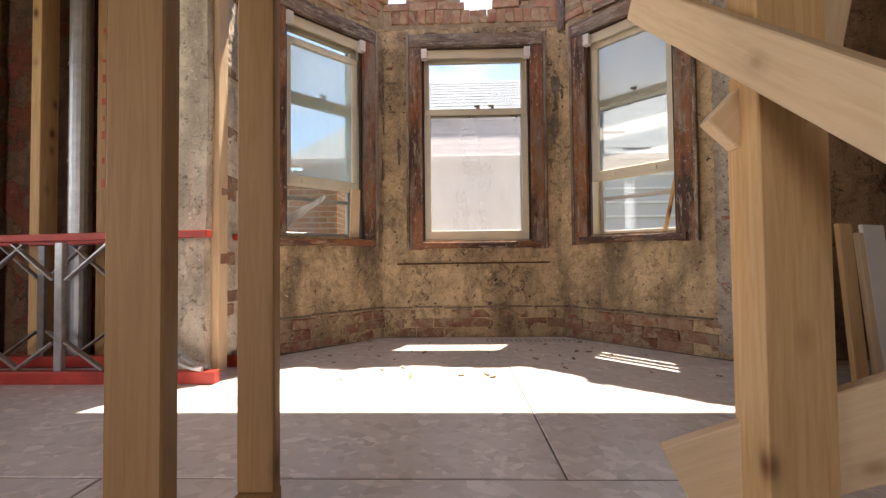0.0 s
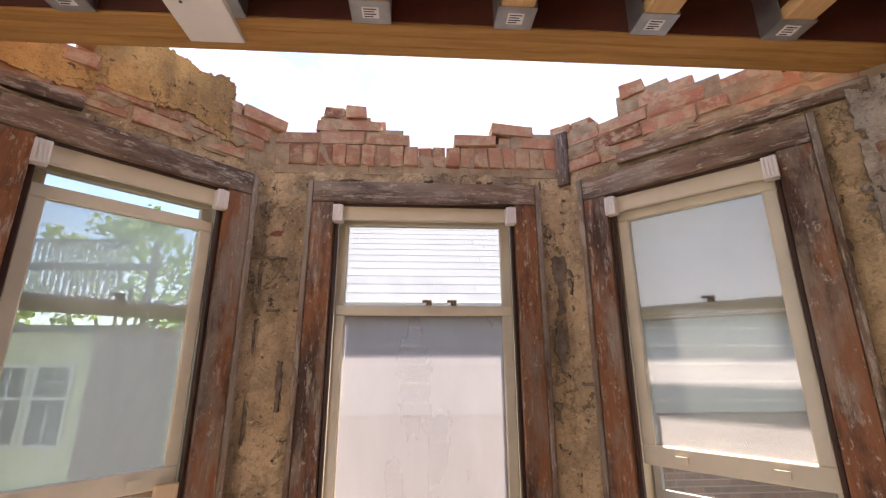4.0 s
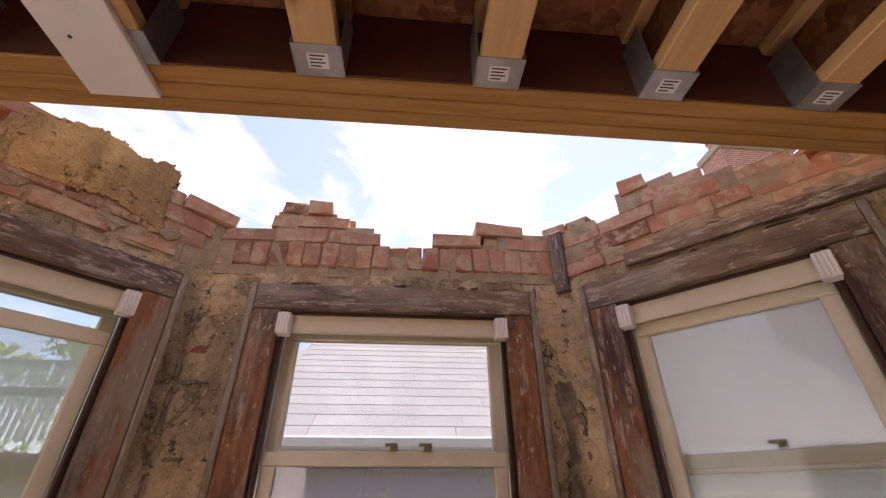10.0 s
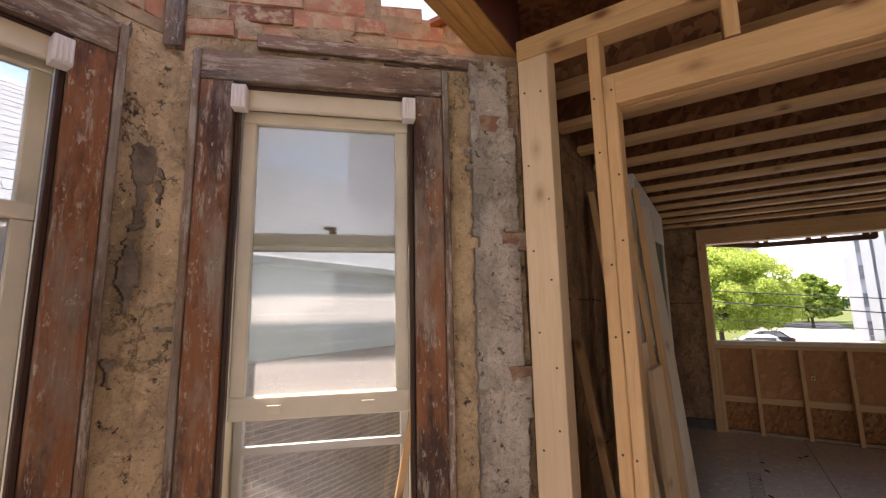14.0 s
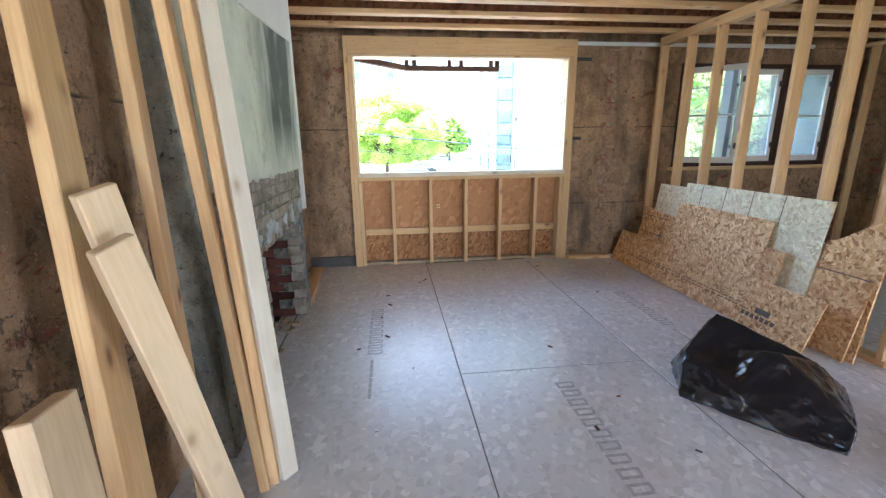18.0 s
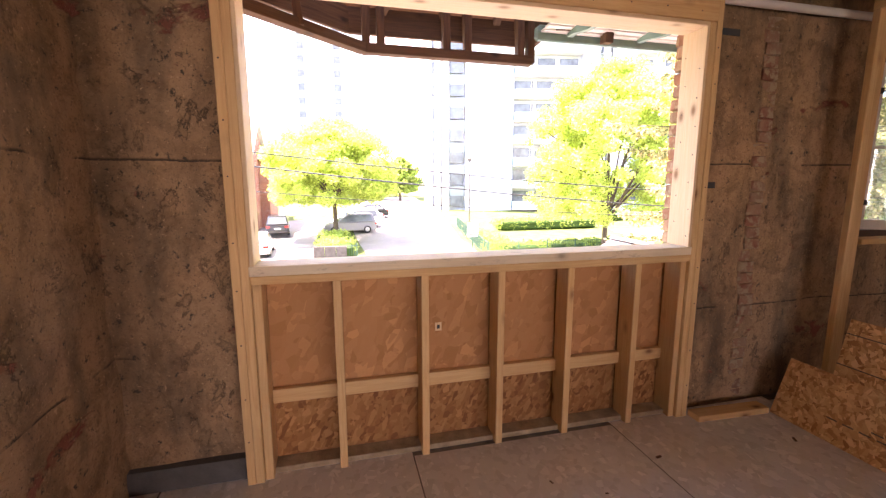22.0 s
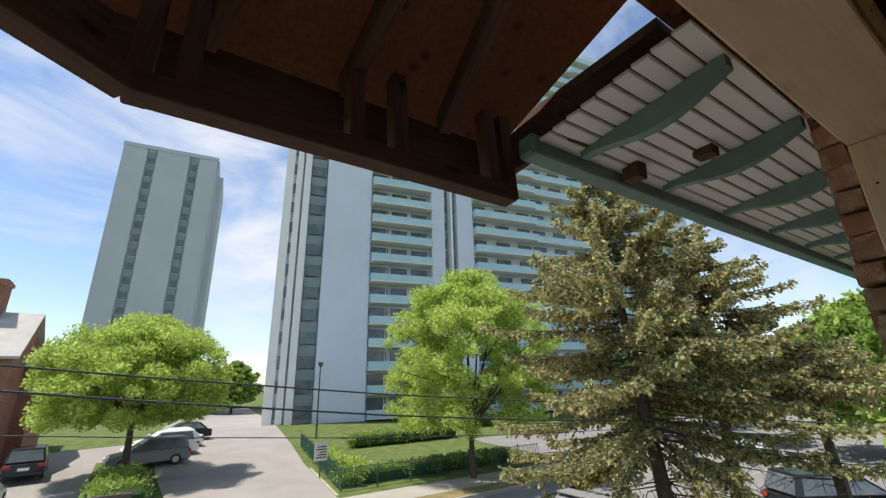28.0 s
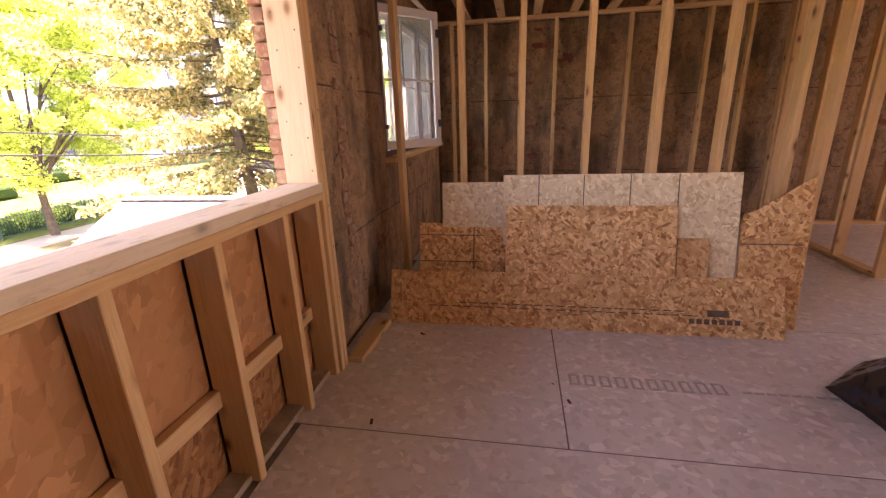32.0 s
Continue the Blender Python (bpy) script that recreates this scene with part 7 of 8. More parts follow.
GREY_CONCRETE = plain("grey_tower_concrete", (0.47, 0.50, 0.53), 0.8, 0.06, 0.15)
t1 = empty("concrete_tower", (100, 4.5, -2.3), label="pale grey concrete tower with two window strips", category="building")
t1.matrix_world = Matrix.Translation((100, 12.6, -2.3)) @ Matrix((Vector((-0.12, -0.993, 0)), Vector((0.993, -0.12, 0)), Vector((0, 0, 1)))).transposed().to_4x4()
part("core", far_box((0.4, 0.5, 0), (16.6, 15, 50.2)), GREY_CONCRETE, t1)
for u0, u1 in ((0.0, 3.9), (5.6, 11.2), (12.9, 16.2)):
    part("wall_pier", far_box((u0, 0, 0), (u1, 0.7, 50.0)), GREY_CONCRETE if u0 < 1 else GREY_CONCRETE, t1)
part("side_wing", far_box((16.2, 2.2, 0), (17.6, 14, 47.5)), GREY_CONCRETE, t1)
part("parapet", far_box((-0.1, -0.1, 50.0), (16.4, 14, 50.8)), GREY_CONCRETE, t1)
part("plant_room", far_box((5.5, 4, 50.5), (10.5, 10, 52.5)), GREY_CONCRETE, t1)
W1, S1 = mesh_of("window", boxes(((0, 0, 0), (1.25, 0.1, 1.3))), DARKWIN), mesh_of("spandrel", boxes(((0, 0, 0), (1.5, 0.1, 1.2))), SPANDREL)
for f in range(18):
    for u in (4.0, 11.3):
        put("window", W1, t1, (u + 0.1, 0.38, 0.8 + 2.72 * f))
        put("spandrel", S1, t1, (u, 0.42, 2.15 + 2.72 * f))

# Brick house across the street
hs = empty("brick_house", (47, 14, gz(47)), label="old red brick house with a pale gabled roof", category="house")
ROOFGREY = plain("pale_roofing", (0.42, 0.40, 0.37), 0.85, 0.12, 1.5, 0.2)
part("wall", boxes(((-4.0, -5.6, 0), (8, 9, 6.8))), REDBRICK, hs)
part("wall", boxes(((-0.5, -6.4, 0), (5, -5.6, 6.4))), REDBRICK, hs)
for y0, y1, z0, z1, x0, x1 in ((-5.6, 9.0, 6.8, 9.5, -4.0, 2.6), (-6.4, -5.61, 6.4, 7.7, -0.5, 5.0)):
    xm = (x0 + x1) / 2
    bm = bmesh.new()
    v = [bm.verts.new(p) for p in ((x0, y0, z0), (x1, y0, z0), (xm, y0, z1), (x0, y1, z0), (x1, y1, z0), (xm, y1, z1))]
    for f in ((0, 1, 2), (4, 3, 5), (0, 2, 5, 3), (2, 1, 4, 5), (1, 0, 3, 4)):
        bm.faces.new([v[i] for i in f])
    part("gable", bm, REDBRICK, hs)
    for sgn in (-1, 1):
        bm = bmesh.new()
        edge, drop = (x0 - 0.5 if sgn < 0 else x1 + 0.5), 0.5 * (z1 - z0) / (xm - x0)
        v = [bm.verts.new(p) for p in ((xm, y0 - 0.35, z1 + 0.03), (edge, y0 - 0.35, z0 - drop + 0.03), (edge, y1 + 0.3, z0 - drop + 0.03), (xm, y1 + 0.3, z1 + 0.03))]
        r = bmesh.ops.extrude_face_region(bm, geom=[bm.faces.new(v)])
        bmesh.ops.translate(bm, vec=(0, 0, 0.16), verts=[q for q in r["geom"] if isinstance(q, bmesh.types.BMVert)])
        bmesh.ops.recalc_face_normals(bm, faces=bm.faces)
        part("roof", bm, ROOFGREY, hs)
part("chimney", boxes(((-1.6, -3.8, 8.4), (-0.2, -2.4, 11.8)), ((-1.7, -3.9, 11.4), (-0.1, -2.3, 11.65))), REDBRICK, hs)
for y in (-4.2, -1.2, 2.4, 5.6):
    for z in (1.0, 4.0):
        w = part("window", boxes(((-4.06, y - 0.5, z), (-3.95, y + 0.5, z + 1.7))), DARKWIN, hs)
        part("frame", boxes(((-4.1, y - 0.6, z - 0.1), (-4.0, y + 0.6, z - 0.001)), ((-4.1, y - 0.6, z + 1.701), (-4.0, y + 0.6, z + 1.8)), ((-4.1, y - 0.6, z), (-4.0, y - 0.501, z + 1.7)), ((-4.1, y + 0.501, z), (-4.0, y + 0.6, z + 1.7))), WHITE, w)
stair = empty("entrance_steps", (40.0, 11.2, gz(40)), label="concrete entrance steps with low side walls", category="steps")
for k in range(6):
    part("step", boxes(((0.3 * k, -1.0, 0), (3.0, 1.0, 0.17 * (k + 1)))), CONCRETE, stair)
for y in (-1.2, 1.2):
    bm = bmesh.new()
    add_rod(bm, (0, y, 0.9), (2.4, y, 1.9), 0.03, seg=6)
    add_rod(bm, (0.05, y, 0), (0.05, y, 0.95), 0.03, seg=6)
    add_rod(bm, (2.3, y, 0), (2.3, y, 1.9), 0.03, seg=6)
    part("handrail", bm, INK, stair)


# Cars
def car_paint(name, c):
    return plain(name, c, 0.25, 0.04, 1.0, spec=0.6)


TYRE, CHROME = plain("tyre_rubber", (0.02, 0.02, 0.02), 0.8, 0.1), plain("wheel_alloy", (0.5, 0.5, 0.5), 0.35, 0.1, metal=0.8)
LAMP_RED = plain("red_lamp_lens", (0.4, 0.02, 0.015), 0.2, 0.1)


def car(x, y, heading, paint, label, tall=False, roof=None):
    c = empty("car", (0, 0, 0), label=label, category="car", group="parked cars")
    n, w, h = (4.6, 1.82, 1.68) if tall else (4.5, 1.76, 1.45)
    belt = 0.98 if tall else 0.90
    side = [(-n / 2, 0.35), (-n / 2 + 0.05, belt - 0.05), (-n / 2 + 0.5, belt + 0.02), (n / 2 - 1.2, belt), (n / 2 - 0.15, belt - 0.2), (n / 2, 0.5), (n / 2 - 0.05, 0.28), (-n / 2 + 0.1, 0.25)]
    cab = [(-n / 2 + (0.12 if tall else 0.35), belt), (-n / 2 + (0.35 if tall else 0.95), h), (n / 2 - (2.1 if tall else 2.2), h), (n / 2 - 1.15, belt)]

    def slab_of(pts, half, top_in):
        bm = bmesh.new()
        zs = [p[1] for p in pts]
        lo, hi = min(zs), max(zs)
        ring = []
        for s in (-1, 1):
            ring.append([bm.verts.new((px_, s * (half - top_in * (pz - lo) / (hi - lo)), pz)) for px_, pz in pts])
        bm.faces.new(ring[0])
        bm.faces.new(ring[1][::-1])
        for i in range(len(pts)):
            j = (i + 1) % len(pts)
            bm.faces.new((ring[0][j], ring[0][i], ring[1][i], ring[1][j]))
        bmesh.ops.recalc_face_normals(bm, faces=bm.faces)
        return bm

    b = part("body", bevelled(slab_of(side, w / 2, 0.06), 0.06, 2), paint, c)
    part("cabin", bevelled(slab_of(cab, w / 2 - 0.05, 0.17), 0.05, 2), paint, c)
    g = [(cab[0][0] - 0.012 + 0.04, belt + 0.06), (cab[1][0] - 0.03, h - 0.09), (cab[2][0] + 0.03, h - 0.09), (cab[3][0] - 0.02, belt + 0.06)]
    part("side_glass", slab_of([(g[0][0] + 0.22, g[0][1]), (g[1][0] + 0.2, g[1][1]), (g[2][0] - 0.1, g[2][1]), (g[3][0] - 0.2, g[3][1])], w / 2 - 0.035, 0.15), DARKWIN, c)
    part("rear_glass", slab_of([(g[0][0] - 0.03, g[0][1]), (g[1][0] - 0.03, g[1][1]), (g[1][0] + 0.08, g[1][1]), (g[0][0] + 0.08, g[0][1])], w / 2 - 0.16, 0.10), DARKWIN, c)
    part("windscreen", slab_of([(g[3][0] - 0.05, g[3][1]), (g[2][0] - 0.02, g[2][1]), (g[2][0] + 0.03, g[2][1]), (g[3][0] + 0.05, g[3][1])], w / 2 - 0.16, 0.10), DARKWIN, c)
    for sx in (-n / 2 + 0.85, n / 2 - 0.9):
        for sy in (-1, 1):
            bm = bmesh.new()
            add_rod(bm, (sx, sy * (w / 2 - 0.19), 0.32), (sx, sy * (w / 2 + 0.01), 0.32), 0.32, seg=20)
            wh = part("wheel", bm, TYRE, c)
            bm = bmesh.new()
            add_rod(bm, (sx, sy * (w / 2 - 0.01), 0.32), (sx, sy * (w / 2 + 0.022), 0.32), 0.21, 0.19, 14)
            part("rim", bm, CHROME, wh)
    for sy in (-1, 1):
        part("tail_lamp", bevelled(boxes(((-n / 2 - 0.01, sy * (w / 2 - 0.2) - 0.16, belt - 0.26), (-n / 2 + 0.2, sy * (w / 2 - 0.2) + 0.16, belt - 0.1))), 0.02), LAMP_RED, c)
        part("headlamp", bevelled(boxes(((n / 2 - 0.22, sy * (w / 2 - 0.25) - 0.16, 0.56), (n / 2 - 0.0, sy * (w / 2 - 0.25) + 0.16, 0.68))), 0.02), CLAD2, c)
    part("number_plate", boxes(((-n / 2 - 0.018, -0.24, 0.58), (-n / 2 + 0.02, 0.24, 0.72))), PAPER, c)
    part("bumper", bevelled(boxes(((-n / 2 - 0.04, -w / 2 + 0.08, 0.3), (-n / 2 + 0.2, w / 2 - 0.08, 0.5))), 0.04), paint, c)
    c.matrix_world = pose(x, y, gz(x) + 0.015, 0, 0, heading)
    return c


SILVER, BLACKP, WHITEP, GREYP = car_paint("silver_paint", (0.52, 0.53, 0.54)), car_paint("black_paint", (0.015, 0.016, 0.02)), car_paint("white_paint", (0.75, 0.75, 0.75)), car_paint("grey_paint", (0.20, 0.20, 0.22))
car(34.3, 6.75, 4, SILVER, "silver saloon parked on the drive, seen from behind")
car(43.0, 6.55, 6, BLACKP, "black estate parked ahead of the saloon", True)
car(42.6, 0.6, 98, GREYP, "grey estate parked in the court", True)
car(45.4, -0.1, 98, WHITEP, "white estate parked in the court", True)
car(48.4, -0.7, 98, WHITEP, "white saloon parked in the court")
car(51.6, -1.6, 98, BLACKP, "black saloon parked in the court")
car(12.9, -20.3, 236, BLACKP, "dark grey estate parked on the side street", True)
car(22.5, -33.5, 200, WHITEP, "white saloon parked across the junction")
jeep = car(13.08, 1.7, 91, BLACKP, "black off-roader parked below with a loaded roof rack", True)
rk = empty("roof_rack")
rk.parent = jeep
ROOFTOP = plain("grey_hard_top", (0.16, 0.18, 0.21), 0.5, 0.2, 8, 0.1)
part("hard_top", bevelled(boxes(((-1.85, -0.56, 1.52), (0.06, 0.56, 1.70))), 0.05, 2), ROOFTOP, jeep)
RX0, RX1, RW = -1.75, -0.02, 0.46
for zz in (1.76, 1.86):
    for yy in (-RW, RW):
        bm = bmesh.new()
        add_rod(bm, (RX0, yy, zz), (RX1, yy, zz), 0.022, seg=8)
        part("rack_rail", bm, INK, rk)
    for xx in (RX0, RX1):
        bm = bmesh.new()
        add_rod(bm, (xx, -RW, zz), (xx, RW, zz), 0.022, seg=8)
        part("rack_rail", bm, INK, rk)
for xx in (RX0, -0.9, RX1):
    for yy in (-RW, RW):
        bm = bmesh.new()
        add_rod(bm, (xx, yy, 1.68), (xx, yy, 1.88), 0.02, seg=8)
        part("rack_foot", bm, INK, rk)
for xx in (-1.35, -0.5, -0.25):
    bm = bmesh.new()
    add_rod(bm, (xx, -RW, 1.76), (xx, RW, 1.76), 0.018, seg=8)
    part("rack_bar", bm, INK, rk)
bm = bmesh.new()
add_rod(bm, (-2.48, 0, 0.95), (-2.24, 0, 0.95), 0.38, seg=24)
part("spare_wheel", bm, TYRE, jeep)
pg = empty("potted_branch", (13.05, 0.72, -3.4 + 1.86), label="leafy green branch lying on the roof rack", category="branch")
g = random.Random(4)
part("stem", limb_mesh([[((0, 0, 0), 0.02), ((g.uniform(-.2, .2), 0.3 * k - 0.5, 0.25), 0.012), ((g.uniform(-.3, .3), 0.4 * k - 0.7, 0.5 + 0.25 * (k == 1)), 0.004)] for k in range(4)]), BARK, pg)
me = leaf_cloud([(g.uniform(-.25, .25), g.uniform(-.36, .36), g.uniform(0.05, 0.38), 0.15) for _ in range(14)], 1100, 0.05, 0.8, 5)
me.materials.append(LEAF_LIME)
part("leaves", me, LEAF_LIME, pg)

# Porch roof below the opening: a shed slope with a cross gable, in laid shingles
SHINGLE = plain("grey_shingle", (0.21, 0.205, 0.20), 0.95, 0.2, 30, 0.5, spec=0.15)


def shingle_mat():
    m, nt, b = tree_of("laid_shingles")
    tone = nt.nodes.new("ShaderNodeObjectInfo").outputs["Random"]
    v = coords(nt)
    col = ramp(nt, tone, (0.0, (0.155, 0.153, 0.157)), (0.5, (0.195, 0.192, 0.197)), (1.0, (0.255, 0.25, 0.255)))
    col = blend(nt, ramp(nt, noisy(nt, v, 90, 3), (0.35, 0.45), (0.65, 0.0)), col, (0.11, 0.105, 0.10))
    finish(nt, b, col, 0.95, spec=0.15)
    relief(nt, b, noisy(nt, v, 220, 3), 0.5, 0.004)
    return m


TAB = shingle_mat()
TABS = []
for k, w in enumerate((0.20, 0.15, 0.24)):
    bm = boxes(((0, 0, 0), (w - 0.003, 0.15, 0.006)))
    TABS.append((w, mesh_of("shingle", bm, TAB)))
porch = empty("porch_roof", (EAST + 0.17, 0, 0), label="grey shingled porch roof with a small cross gable", category="roof")


def slope(rows, origin, along, up, width_at, seed):
    """Courses of shingle from the eave up. width_at gives the run of each course."""
    g = random.Random(seed)
    along, up = Vector(along).normalized(), Vector(up).normalized()
    nrm = along.cross(up).normalized()
    base = Matrix((along, up, nrm)).transposed().to_4x4()
    for r in range(rows):
        a, b = width_at(r * 0.115)
        u = a - g.uniform(0, 0.2)
        while u < b:
            w, me = TABS[g.randrange(3)]
            if u + w > a + 0.02 and u < b - 0.06:
                o = new("shingle", me)
                o.parent = porch
                o.matrix_world = Matrix.Translation(Vector(origin) + along * max(u, a) + up * (r * 0.115) + nrm * (0.010 + 0.0012 * (r % 2))) @ base @ Matrix.Rotation(radians(-2.3), 4, "X") @ Matrix.Diagonal(((min(u + w, b) - max(u, a)) / w, 1, 1, 1))
            u += w


bm = bmesh.new()
PX = EAST + 0.17
EX, EZ, SL = 9.25, 0.054, 0.224
v = [bm.verts.new(p) for p in ((EX - PX, 2.32, EZ), (EX - PX, -1.0, EZ), (0.01, -4.2, EZ + SL * (EX - 6.86)), (0.01, 3.4, EZ + SL * (EX - 6.86)))]
bm.faces.new(v)
r = bmesh.ops.extrude_face_region(bm, geom=bm.faces[:])
bmesh.ops.translate(bm, vec=(0, 0, -0.08), verts=[q for q in r["geom"] if isinstance(q, bmesh.types.BMVert)])
bmesh.ops.recalc_face_normals(bm, faces=bm.faces)
part("deck", bm, SHINGLE, porch)
bm = bmesh.new()
RY, RZ = -2.05, 0.675
v = [bm.verts.new(p) for p in ((9.3, RY, RZ), (6.73, RY, RZ), (6.73, RY + 1.35, RZ - 0.69), (9.3, RY + 1.35, RZ - 0.69), (6.73, RY - 1.35, RZ - 0.69), (9.3, RY - 1.35, RZ - 0.69))]
for f in ((0, 1, 2, 3), (1, 0, 5, 4), (0, 3, 5), (1, 4, 2)):
    bm.faces.new([v[i] for i in f])
bmesh.ops.recalc_face_normals(bm, faces=bm.faces)
for q in bm.verts:
    q.co.x -= PX
part("gable", bm, SHINGLE, porch)
bpy.context.view_layer.update()
slope(20, (EX, -0.45, EZ), (0, 1, 0), (-1, 0, SL), lambda s: (-0.48 * s, 2.75), 3)
slope(13, (9.3, RY + 1.35, RZ - 0.69), (-1, 0, 0), (0, -1, 0.511), lambda s: (0.0, min(2.4, max(0.1, (s - 0.05) * 2.25))), 4)
stick("ridge_cap", (9.3 - PX, RY, RZ + 0.008), (6.9 - PX, RY, RZ + 0.008), 0.16, 0.014, SHINGLE, porch, (0, 0, 1))
stick("drip_edge", (EX - PX + 0.01, 2.32, EZ - 0.03), (EX - PX + 0.01, -0.9, EZ - 0.03), 0.015, 0.07, WHITE, porch, (0, 0, 1))

# Old eave over the opening: dark frame of boards, hanging stubs, slatted soffit with brackets
ev = empty("old_eave", (EAST + 0.3, 0.65, 2.3), label="dark weathered eave frame hanging outside the opening", category="eave")
off = -Vector((EAST + 0.3, 0.65, 2.3))


def es(nm, a, b, w, d, m=RAFTER, f=(0, 0, 1)):
    return stick(nm, Vector(a) + off, Vector(b) + off, w, d, m, ev, f)


es("edge_board", (7.44, 0.08, 2.25), (7.44, 1.25, 2.255), 0.07, 0.06)
es("edge_board", (7.44, 1.25, 2.255), (6.90, 1.98, 2.29), 0.07, 0.06)
es("fascia_board", (7.60, 0.00, 2.475), (7.60, 1.34, 2.475), 0.03, 0.17)
es("fascia_board", (7.60, 1.34, 2.475), (6.96, 2.20, 2.50), 0.03, 0.17)
es("fascia_board", (7.60, 0.00, 2.475), (7.22, 0.00, 2.50), 0.03, 0.17)
es("inner_board", (7.22, 0.02, 2.47), (7.10, -1.35, 2.52), 0.05, 0.17)
for y, z in ((1.235, 2.225), (1.14, 2.255), (0.70, 2.27), (0.55, 2.27), (0.165, 2.265), (0.085, 2.235)):
    es("post", (7.445, y, z), (7.47, y, 2.60), 0.06, 0.05, f=(0, 1, 0))
es("post", (7.15, 1.62, 2.26), (7.19, 1.66, 2.62), 0.06, 0.05, f=(0, 1, 0))
for y in (0.30, 0.70, 1.12):
    es("rafter", (6.88, 0.65 + (y - 0.65) * 0.6, 2.78), (7.56, y, 2.56), 0.05, 0.12)
for x, y, z in ((7.20, -0.36, 2.33), (7.00, -0.52, 2.38), (7.13, -1.05, 2.42)):
    es("stub", (x, y, z), (x - 0.02, y, z + 0.30), 0.07, 0.06, f=(0, 1, 0))
bm = bmesh.new()
v = [bm.verts.new(Vector(p) + off) for p in ((7.63, -0.03, 2.575), (7.63, 1.36, 2.575), (6.73, 2.45, 2.62), (6.73, 2.45, 2.85), (6.73, -0.03, 2.85))]
for f in ((0, 1, 4), (1, 3, 4), (1, 2, 3)):
    bm.faces.new([v[i] for i in f])
bmesh.ops.solidify(bm, geom=bm.faces[:], thickness=0.03)
part("roof_board", bm, RAFTER, ev)
part("roof_board", boxes(((6.86 + off.x, -6.5 + off.y, 2.62 + off.z), (7.5 + off.x, -0.04 + off.y, 2.66 + off.z))), RAFTER, ev)
sf = empty("soffit", (EAST + 0.16, -3.0, 2.42), label="white slatted soffit with green scrolled brackets", category="soffit")
SGREEN = plain("soffit_green", (0.16, 0.27, 0.23), 0.5, 0.15)
SOFFIT_WHITE = plain("soffit_white", (0.80, 0.77, 0.70), 0.6, 0.06, 2)
for k in range(9):
    part("slat", bevelled(boxes(((0.012 + 0.06 * k, -3.4, 0.02 - 0.007 * k), (0.067 + 0.06 * k, 3.10, 0.035 - 0.007 * k))), 0.003), SOFFIT_WHITE, sf)
part("fascia", bevelled(boxes(((0.545, -3.4, -0.085), (0.575, 3.12, -0.015))), 0.006), SGREEN, sf)
part("gutter", bevelled(boxes(((0.578, -3.4, -0.06), (0.66, 3.10, 0.03))), 0.015), SGREEN, sf)
for k in range(9):
    y = 2.90 - 0.54 * k
    bm = bmesh.new()
    under = [(0.02 + 0.50 * t / 14, -0.035 - 0.030 * math.sin(5.2 * t / 14 - 0.5) - 0.055 * t / 14) for t in range(15)]
    prof = under + [(0.52, -0.035), (0.02, 0.018)]
    va, vb = ([bm.verts.new((x, y + s_, z)) for x, z in prof] for s_ in (-0.02, 0.02))
    bm.faces.new(va)
    bm.faces.new(vb[::-1])
    for i in range(len(prof)):
        j = (i + 1) % len(prof)
        bm.faces.new((va[j], va[i], vb[i], vb[j]))
    bmesh.ops.recalc_face_normals(bm, faces=bm.faces)
    part("bracket", bm, SGREEN, sf)
# Brick of the outer jamb
ob_ = empty("outer_brick_jamb", (6.77, -0.53, 0), label="worn red brick edge of the street opening", category="brickwork")
rnd = random.Random(9)
for k in range(19):
    b_ = lay(ob_, rnd.choice(HEADER), 0.0, 0.0, 1.0 + 0.0705 * k, rnd, 1.0)
    b_.location, b_.scale = (-0.114 + rnd.uniform(-0.006, 0.006), 0.010, 1.0 + 0.0705 * k), (0.66, 1.0, 1.0)
outer = boxes(((EAST + 0.141, -1.83, -3.4), (EAST + 0.158, -0.58, 3.2)), ((EAST + 0.141, -4.6, -3.4), (EAST + 0.158, -3.87, 3.2)), ((EAST + 0.141, -3.87, -3.4), (EAST + 0.158, -1.83, 1.04)), ((EAST + 0.141, -3.87, 2.19), (EAST + 0.158, -1.83, 3.2)), ((EAST + 0.141, 1.92, -3.4), (EAST + 0.158, 2.8, 3.2)), ((EAST + 0.141, -0.55, -3.4), (EAST + 0.158, 1.92, 0.95)))
structure_label(part("wall_outer_brick", outer, REDBRICK), "red brick street face of the house", "wall")

# Neighbour behind the bay
nb = empty("neighbour_house", (0, 6.5, -3.4), label="neighbour house with brick walls and pale shingle roof", category="house")
part("wall", boxes(((-2.2, 0.2, 0), (9, 8, 4.25))), brick_sheet("pale_pink_brick", (0.36, 0.20, 0.15)), nb)
part("wall", boxes(((-2.78, -0.9, 0), (-2.21, 7, 5.21)), ((-2.209, -0.9, 0), (-1.45, 0.19, 5.21))), ORANGEBRICK, nb)
part("frieze", boxes(((-2.3, 0.15, 4.28), (9, 0.9, 5.5))), SIDING, nb)
for k in range(5):
    part("frieze_line", boxes(((-2.3, 0.13, 4.40 + 0.22 * k), (9, 0.149, 4.43 + 0.22 * k))), CLAD2, nb)
part("gutter", bevelled(boxes(((-2.5, -0.06, 5.48), (9, 0.13, 5.60))), 0.02), WHITE, nb)
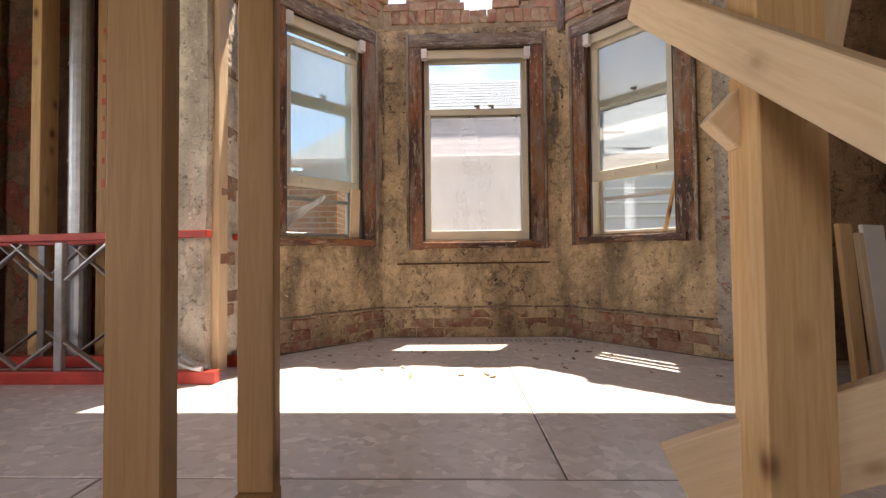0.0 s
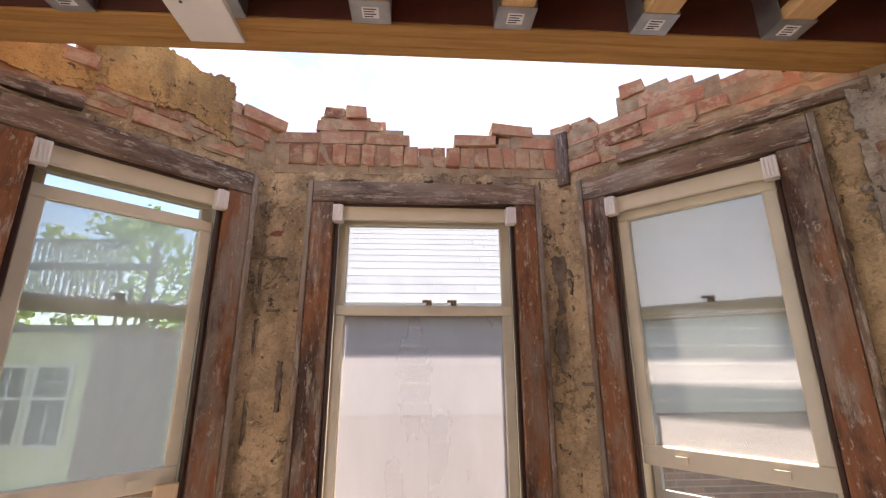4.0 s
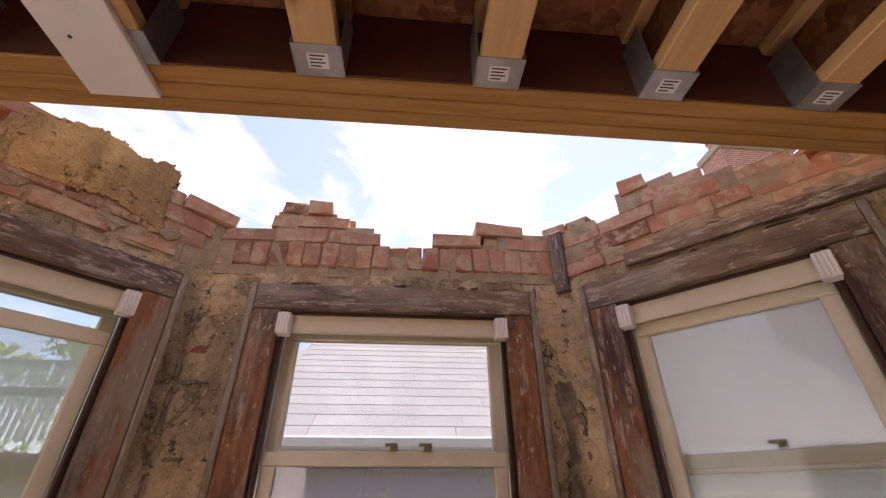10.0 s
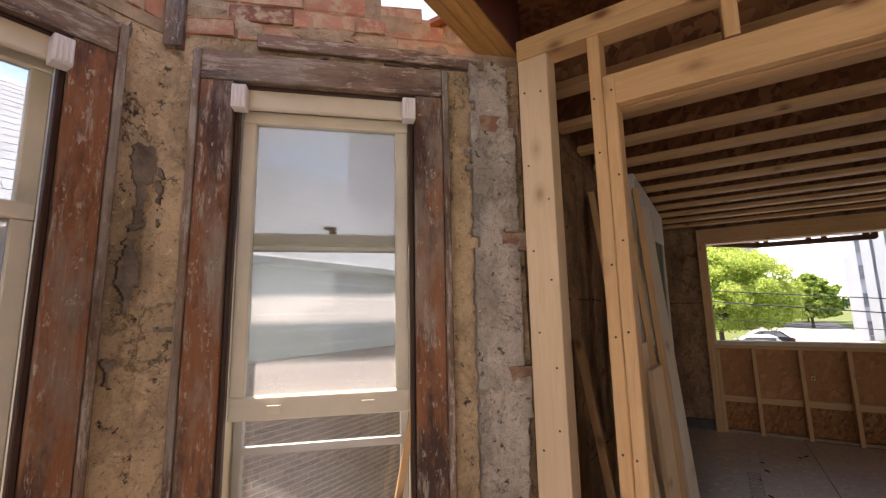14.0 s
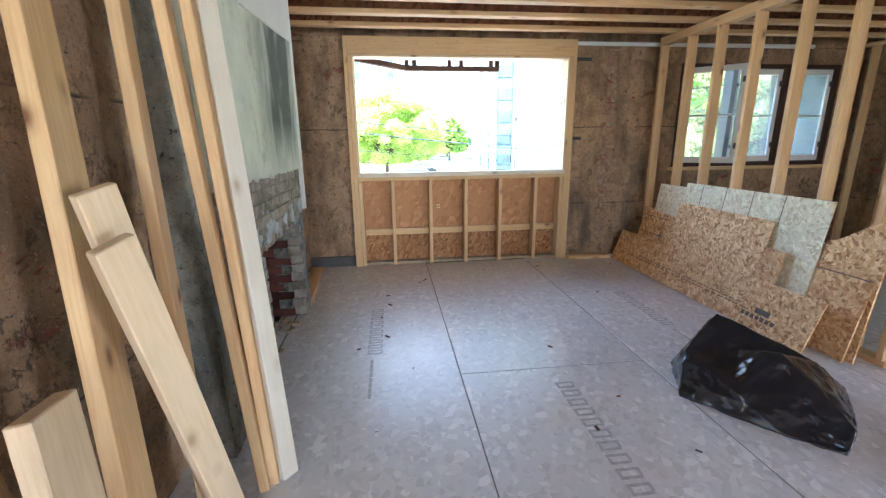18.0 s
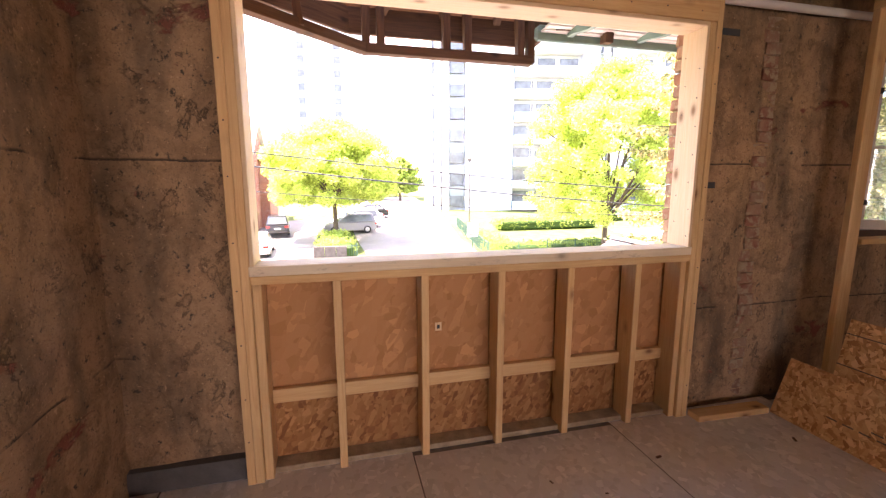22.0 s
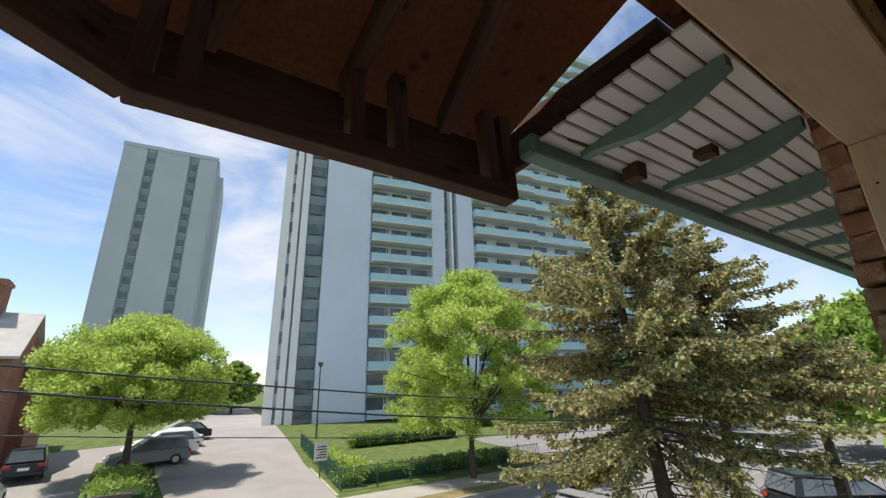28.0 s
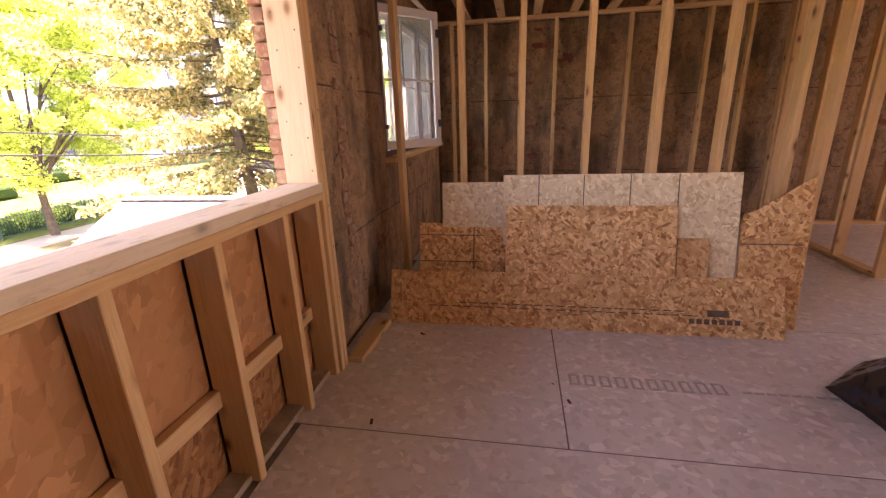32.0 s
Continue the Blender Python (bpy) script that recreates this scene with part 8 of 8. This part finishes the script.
def pale_tile():
    m, nt, b = tree_of("pale_shingle")
    tone = nt.nodes.new("ShaderNodeObjectInfo").outputs["Random"]
    col = ramp(nt, tone, (0.0, (0.36, 0.37, 0.385)), (1.0, (0.42, 0.42, 0.435)))
    col = blend(nt, ramp(nt, noisy(nt, coords(nt), 70, 3), (0.35, 0.35), (0.65, 0.0)), col, (0.16, 0.16, 0.17))
    finish(nt, b, col, 0.9, spec=0.2)
    return m


PALE_TILE = pale_tile()
bm = bmesh.new()
v = [bm.verts.new(p) for p in ((-2.6, 0.0, 5.56), (9, 0.0, 5.56), (9, 4.4, 8.6), (-0.6, 4.4, 8.6))]
bm.faces.new(v)
part("roof", bm, PALE_TILE, nb)
g = random.Random(17)
tiles = [mesh_of("shingle", boxes(((0, 0, 0), (w, 0.34, 0.012))), PALE_TILE) for w in (0.55, 0.78, 0.66)]
rot = Matrix.Rotation(math.atan2(3.04, 4.4), 4, "X")
for r in range(20):
    x = -1.6 + g.uniform(0, 0.3)
    while x < 2.6:
        k = g.randrange(3)
        at = Matrix.Translation((x, 0.27 * r * 0.823 - 0.02, 5.56 + 0.27 * r * 0.569 + 0.010)) @ rot @ Matrix.Rotation(radians(-1.2), 4, "X")
        o = new("shingle", tiles[k])
        o.parent = nb
        o.matrix_local = at
        x += (0.556, 0.786, 0.666)[k]
ch = empty("brick_chimney", (9.55, 9.7, 3.9), label="broad red brick chimney with a clay pot", category="chimney")
part("shaft", boxes(((-1.05, -0.4, 0.0), (1.05, 0.4, 5.85))), brick_sheet("chimney_brick", (0.42, 0.17, 0.12), (0.68, 0.64, 0.60)), ch)
part("cap", bevelled(boxes(((-1.12, -0.47, 5.85), (1.12, 0.47, 6.05))), 0.02), CONCRETE, ch)
bm = bmesh.new()
add_rod(bm, (-0.75, 0, 6.05), (-0.75, 0, 6.45), 0.2, 0.17, 14)
add_rod(bm, (-0.75, 0, 6.45), (-0.75, 0, 6.52), 0.21, 0.21, 14)
part("chimney_pot", bm, BRICK, ch, "red clay pot")
bm = bmesh.new()
for k in range(8):
    a = k * math.pi / 4
    add_rod(bm, (-0.75 + 0.15 * math.cos(a), 0.15 * math.sin(a), 6.52), (-0.75 + 0.15 * math.cos(a), 0.15 * math.sin(a), 6.72), 0.012, seg=6)
add_rod(bm, (-0.75, 0, 6.72), (-0.75, 0, 6.75), 0.18, 0.14, 14)
part("pot_cowl", bm, INK, ch, "black wire cowl")
yh = empty("yellow_house", (-9, 11, -3.4), label="pale yellow sided house behind a deck", category="house")
YELLOW = plain("yellow_siding", (0.68, 0.63, 0.36), 0.7, 0.06, 2)
part("wall", boxes(((-4, 0, 0), (2.6, 6, 5.5))), YELLOW, yh)
part("cornice", bevelled(boxes(((-4.1, -0.12, 5.28), (2.68, 0.0, 5.5)), ((-4.05, -0.05, 4.86), (2.62, 0.0, 4.92))), 0.015), YELLOW, yh)
for x in (-0.55, 0.5, 1.37):
    w_ = part("window", boxes(((x - 0.06, -0.05, 3.2), (x, 0.0, 4.83)), ((x + 0.66, -0.05, 3.2), (x + 0.72, 0.0, 4.83)), ((x, -0.05, 4.77), (x + 0.66, 0.0, 4.83)), ((x, -0.06, 3.2), (x + 0.66, 0.0, 3.27)), ((x, -0.045, 4.12), (x + 0.66, -0.005, 4.18)),
                              ((x + 0.315, -0.035, 3.27), (x + 0.345, -0.01, 4.77)), ((x, -0.035, 4.46), (x + 0.66, -0.01, 4.485))), WHITE, yh, "white many-paned sash")
    part("pane", boxes(((x, -0.012, 3.27), (x + 0.66, -0.004, 4.77))), GLASS_DIRTY, w_)
part("deck", boxes(((-4, -0.4, 5.52), (3.4, 0.6, 5.62))), POLE, yh)
for k in range(18):
    part("deck_baluster", boxes(((0.15 + 0.145 * k, -0.05, 6.05), (0.21 + 0.145 * k, 0.0, 7.5))), GREYMETAL, yh)
part("deck_rail", boxes(((-4, -0.12, 6.84), (3.4, -0.055, 7.0)), ((0.1, -0.06, 7.5), (2.75, 0.02, 7.56))), POLE, yh)
for x in (-3.9, 0.1, 3.3):
    stick("deck_post", (x, -0.03, 5.62), (x, -0.03, 7.5), 0.1, 0.1, POLE, yh)
broadleaf(-9.5, 16, -3.4, 7.0, 4.0, 2.5, 4500, 0.13, LEAF_MID, "leafy tree behind the neighbour", 91, 0.15)
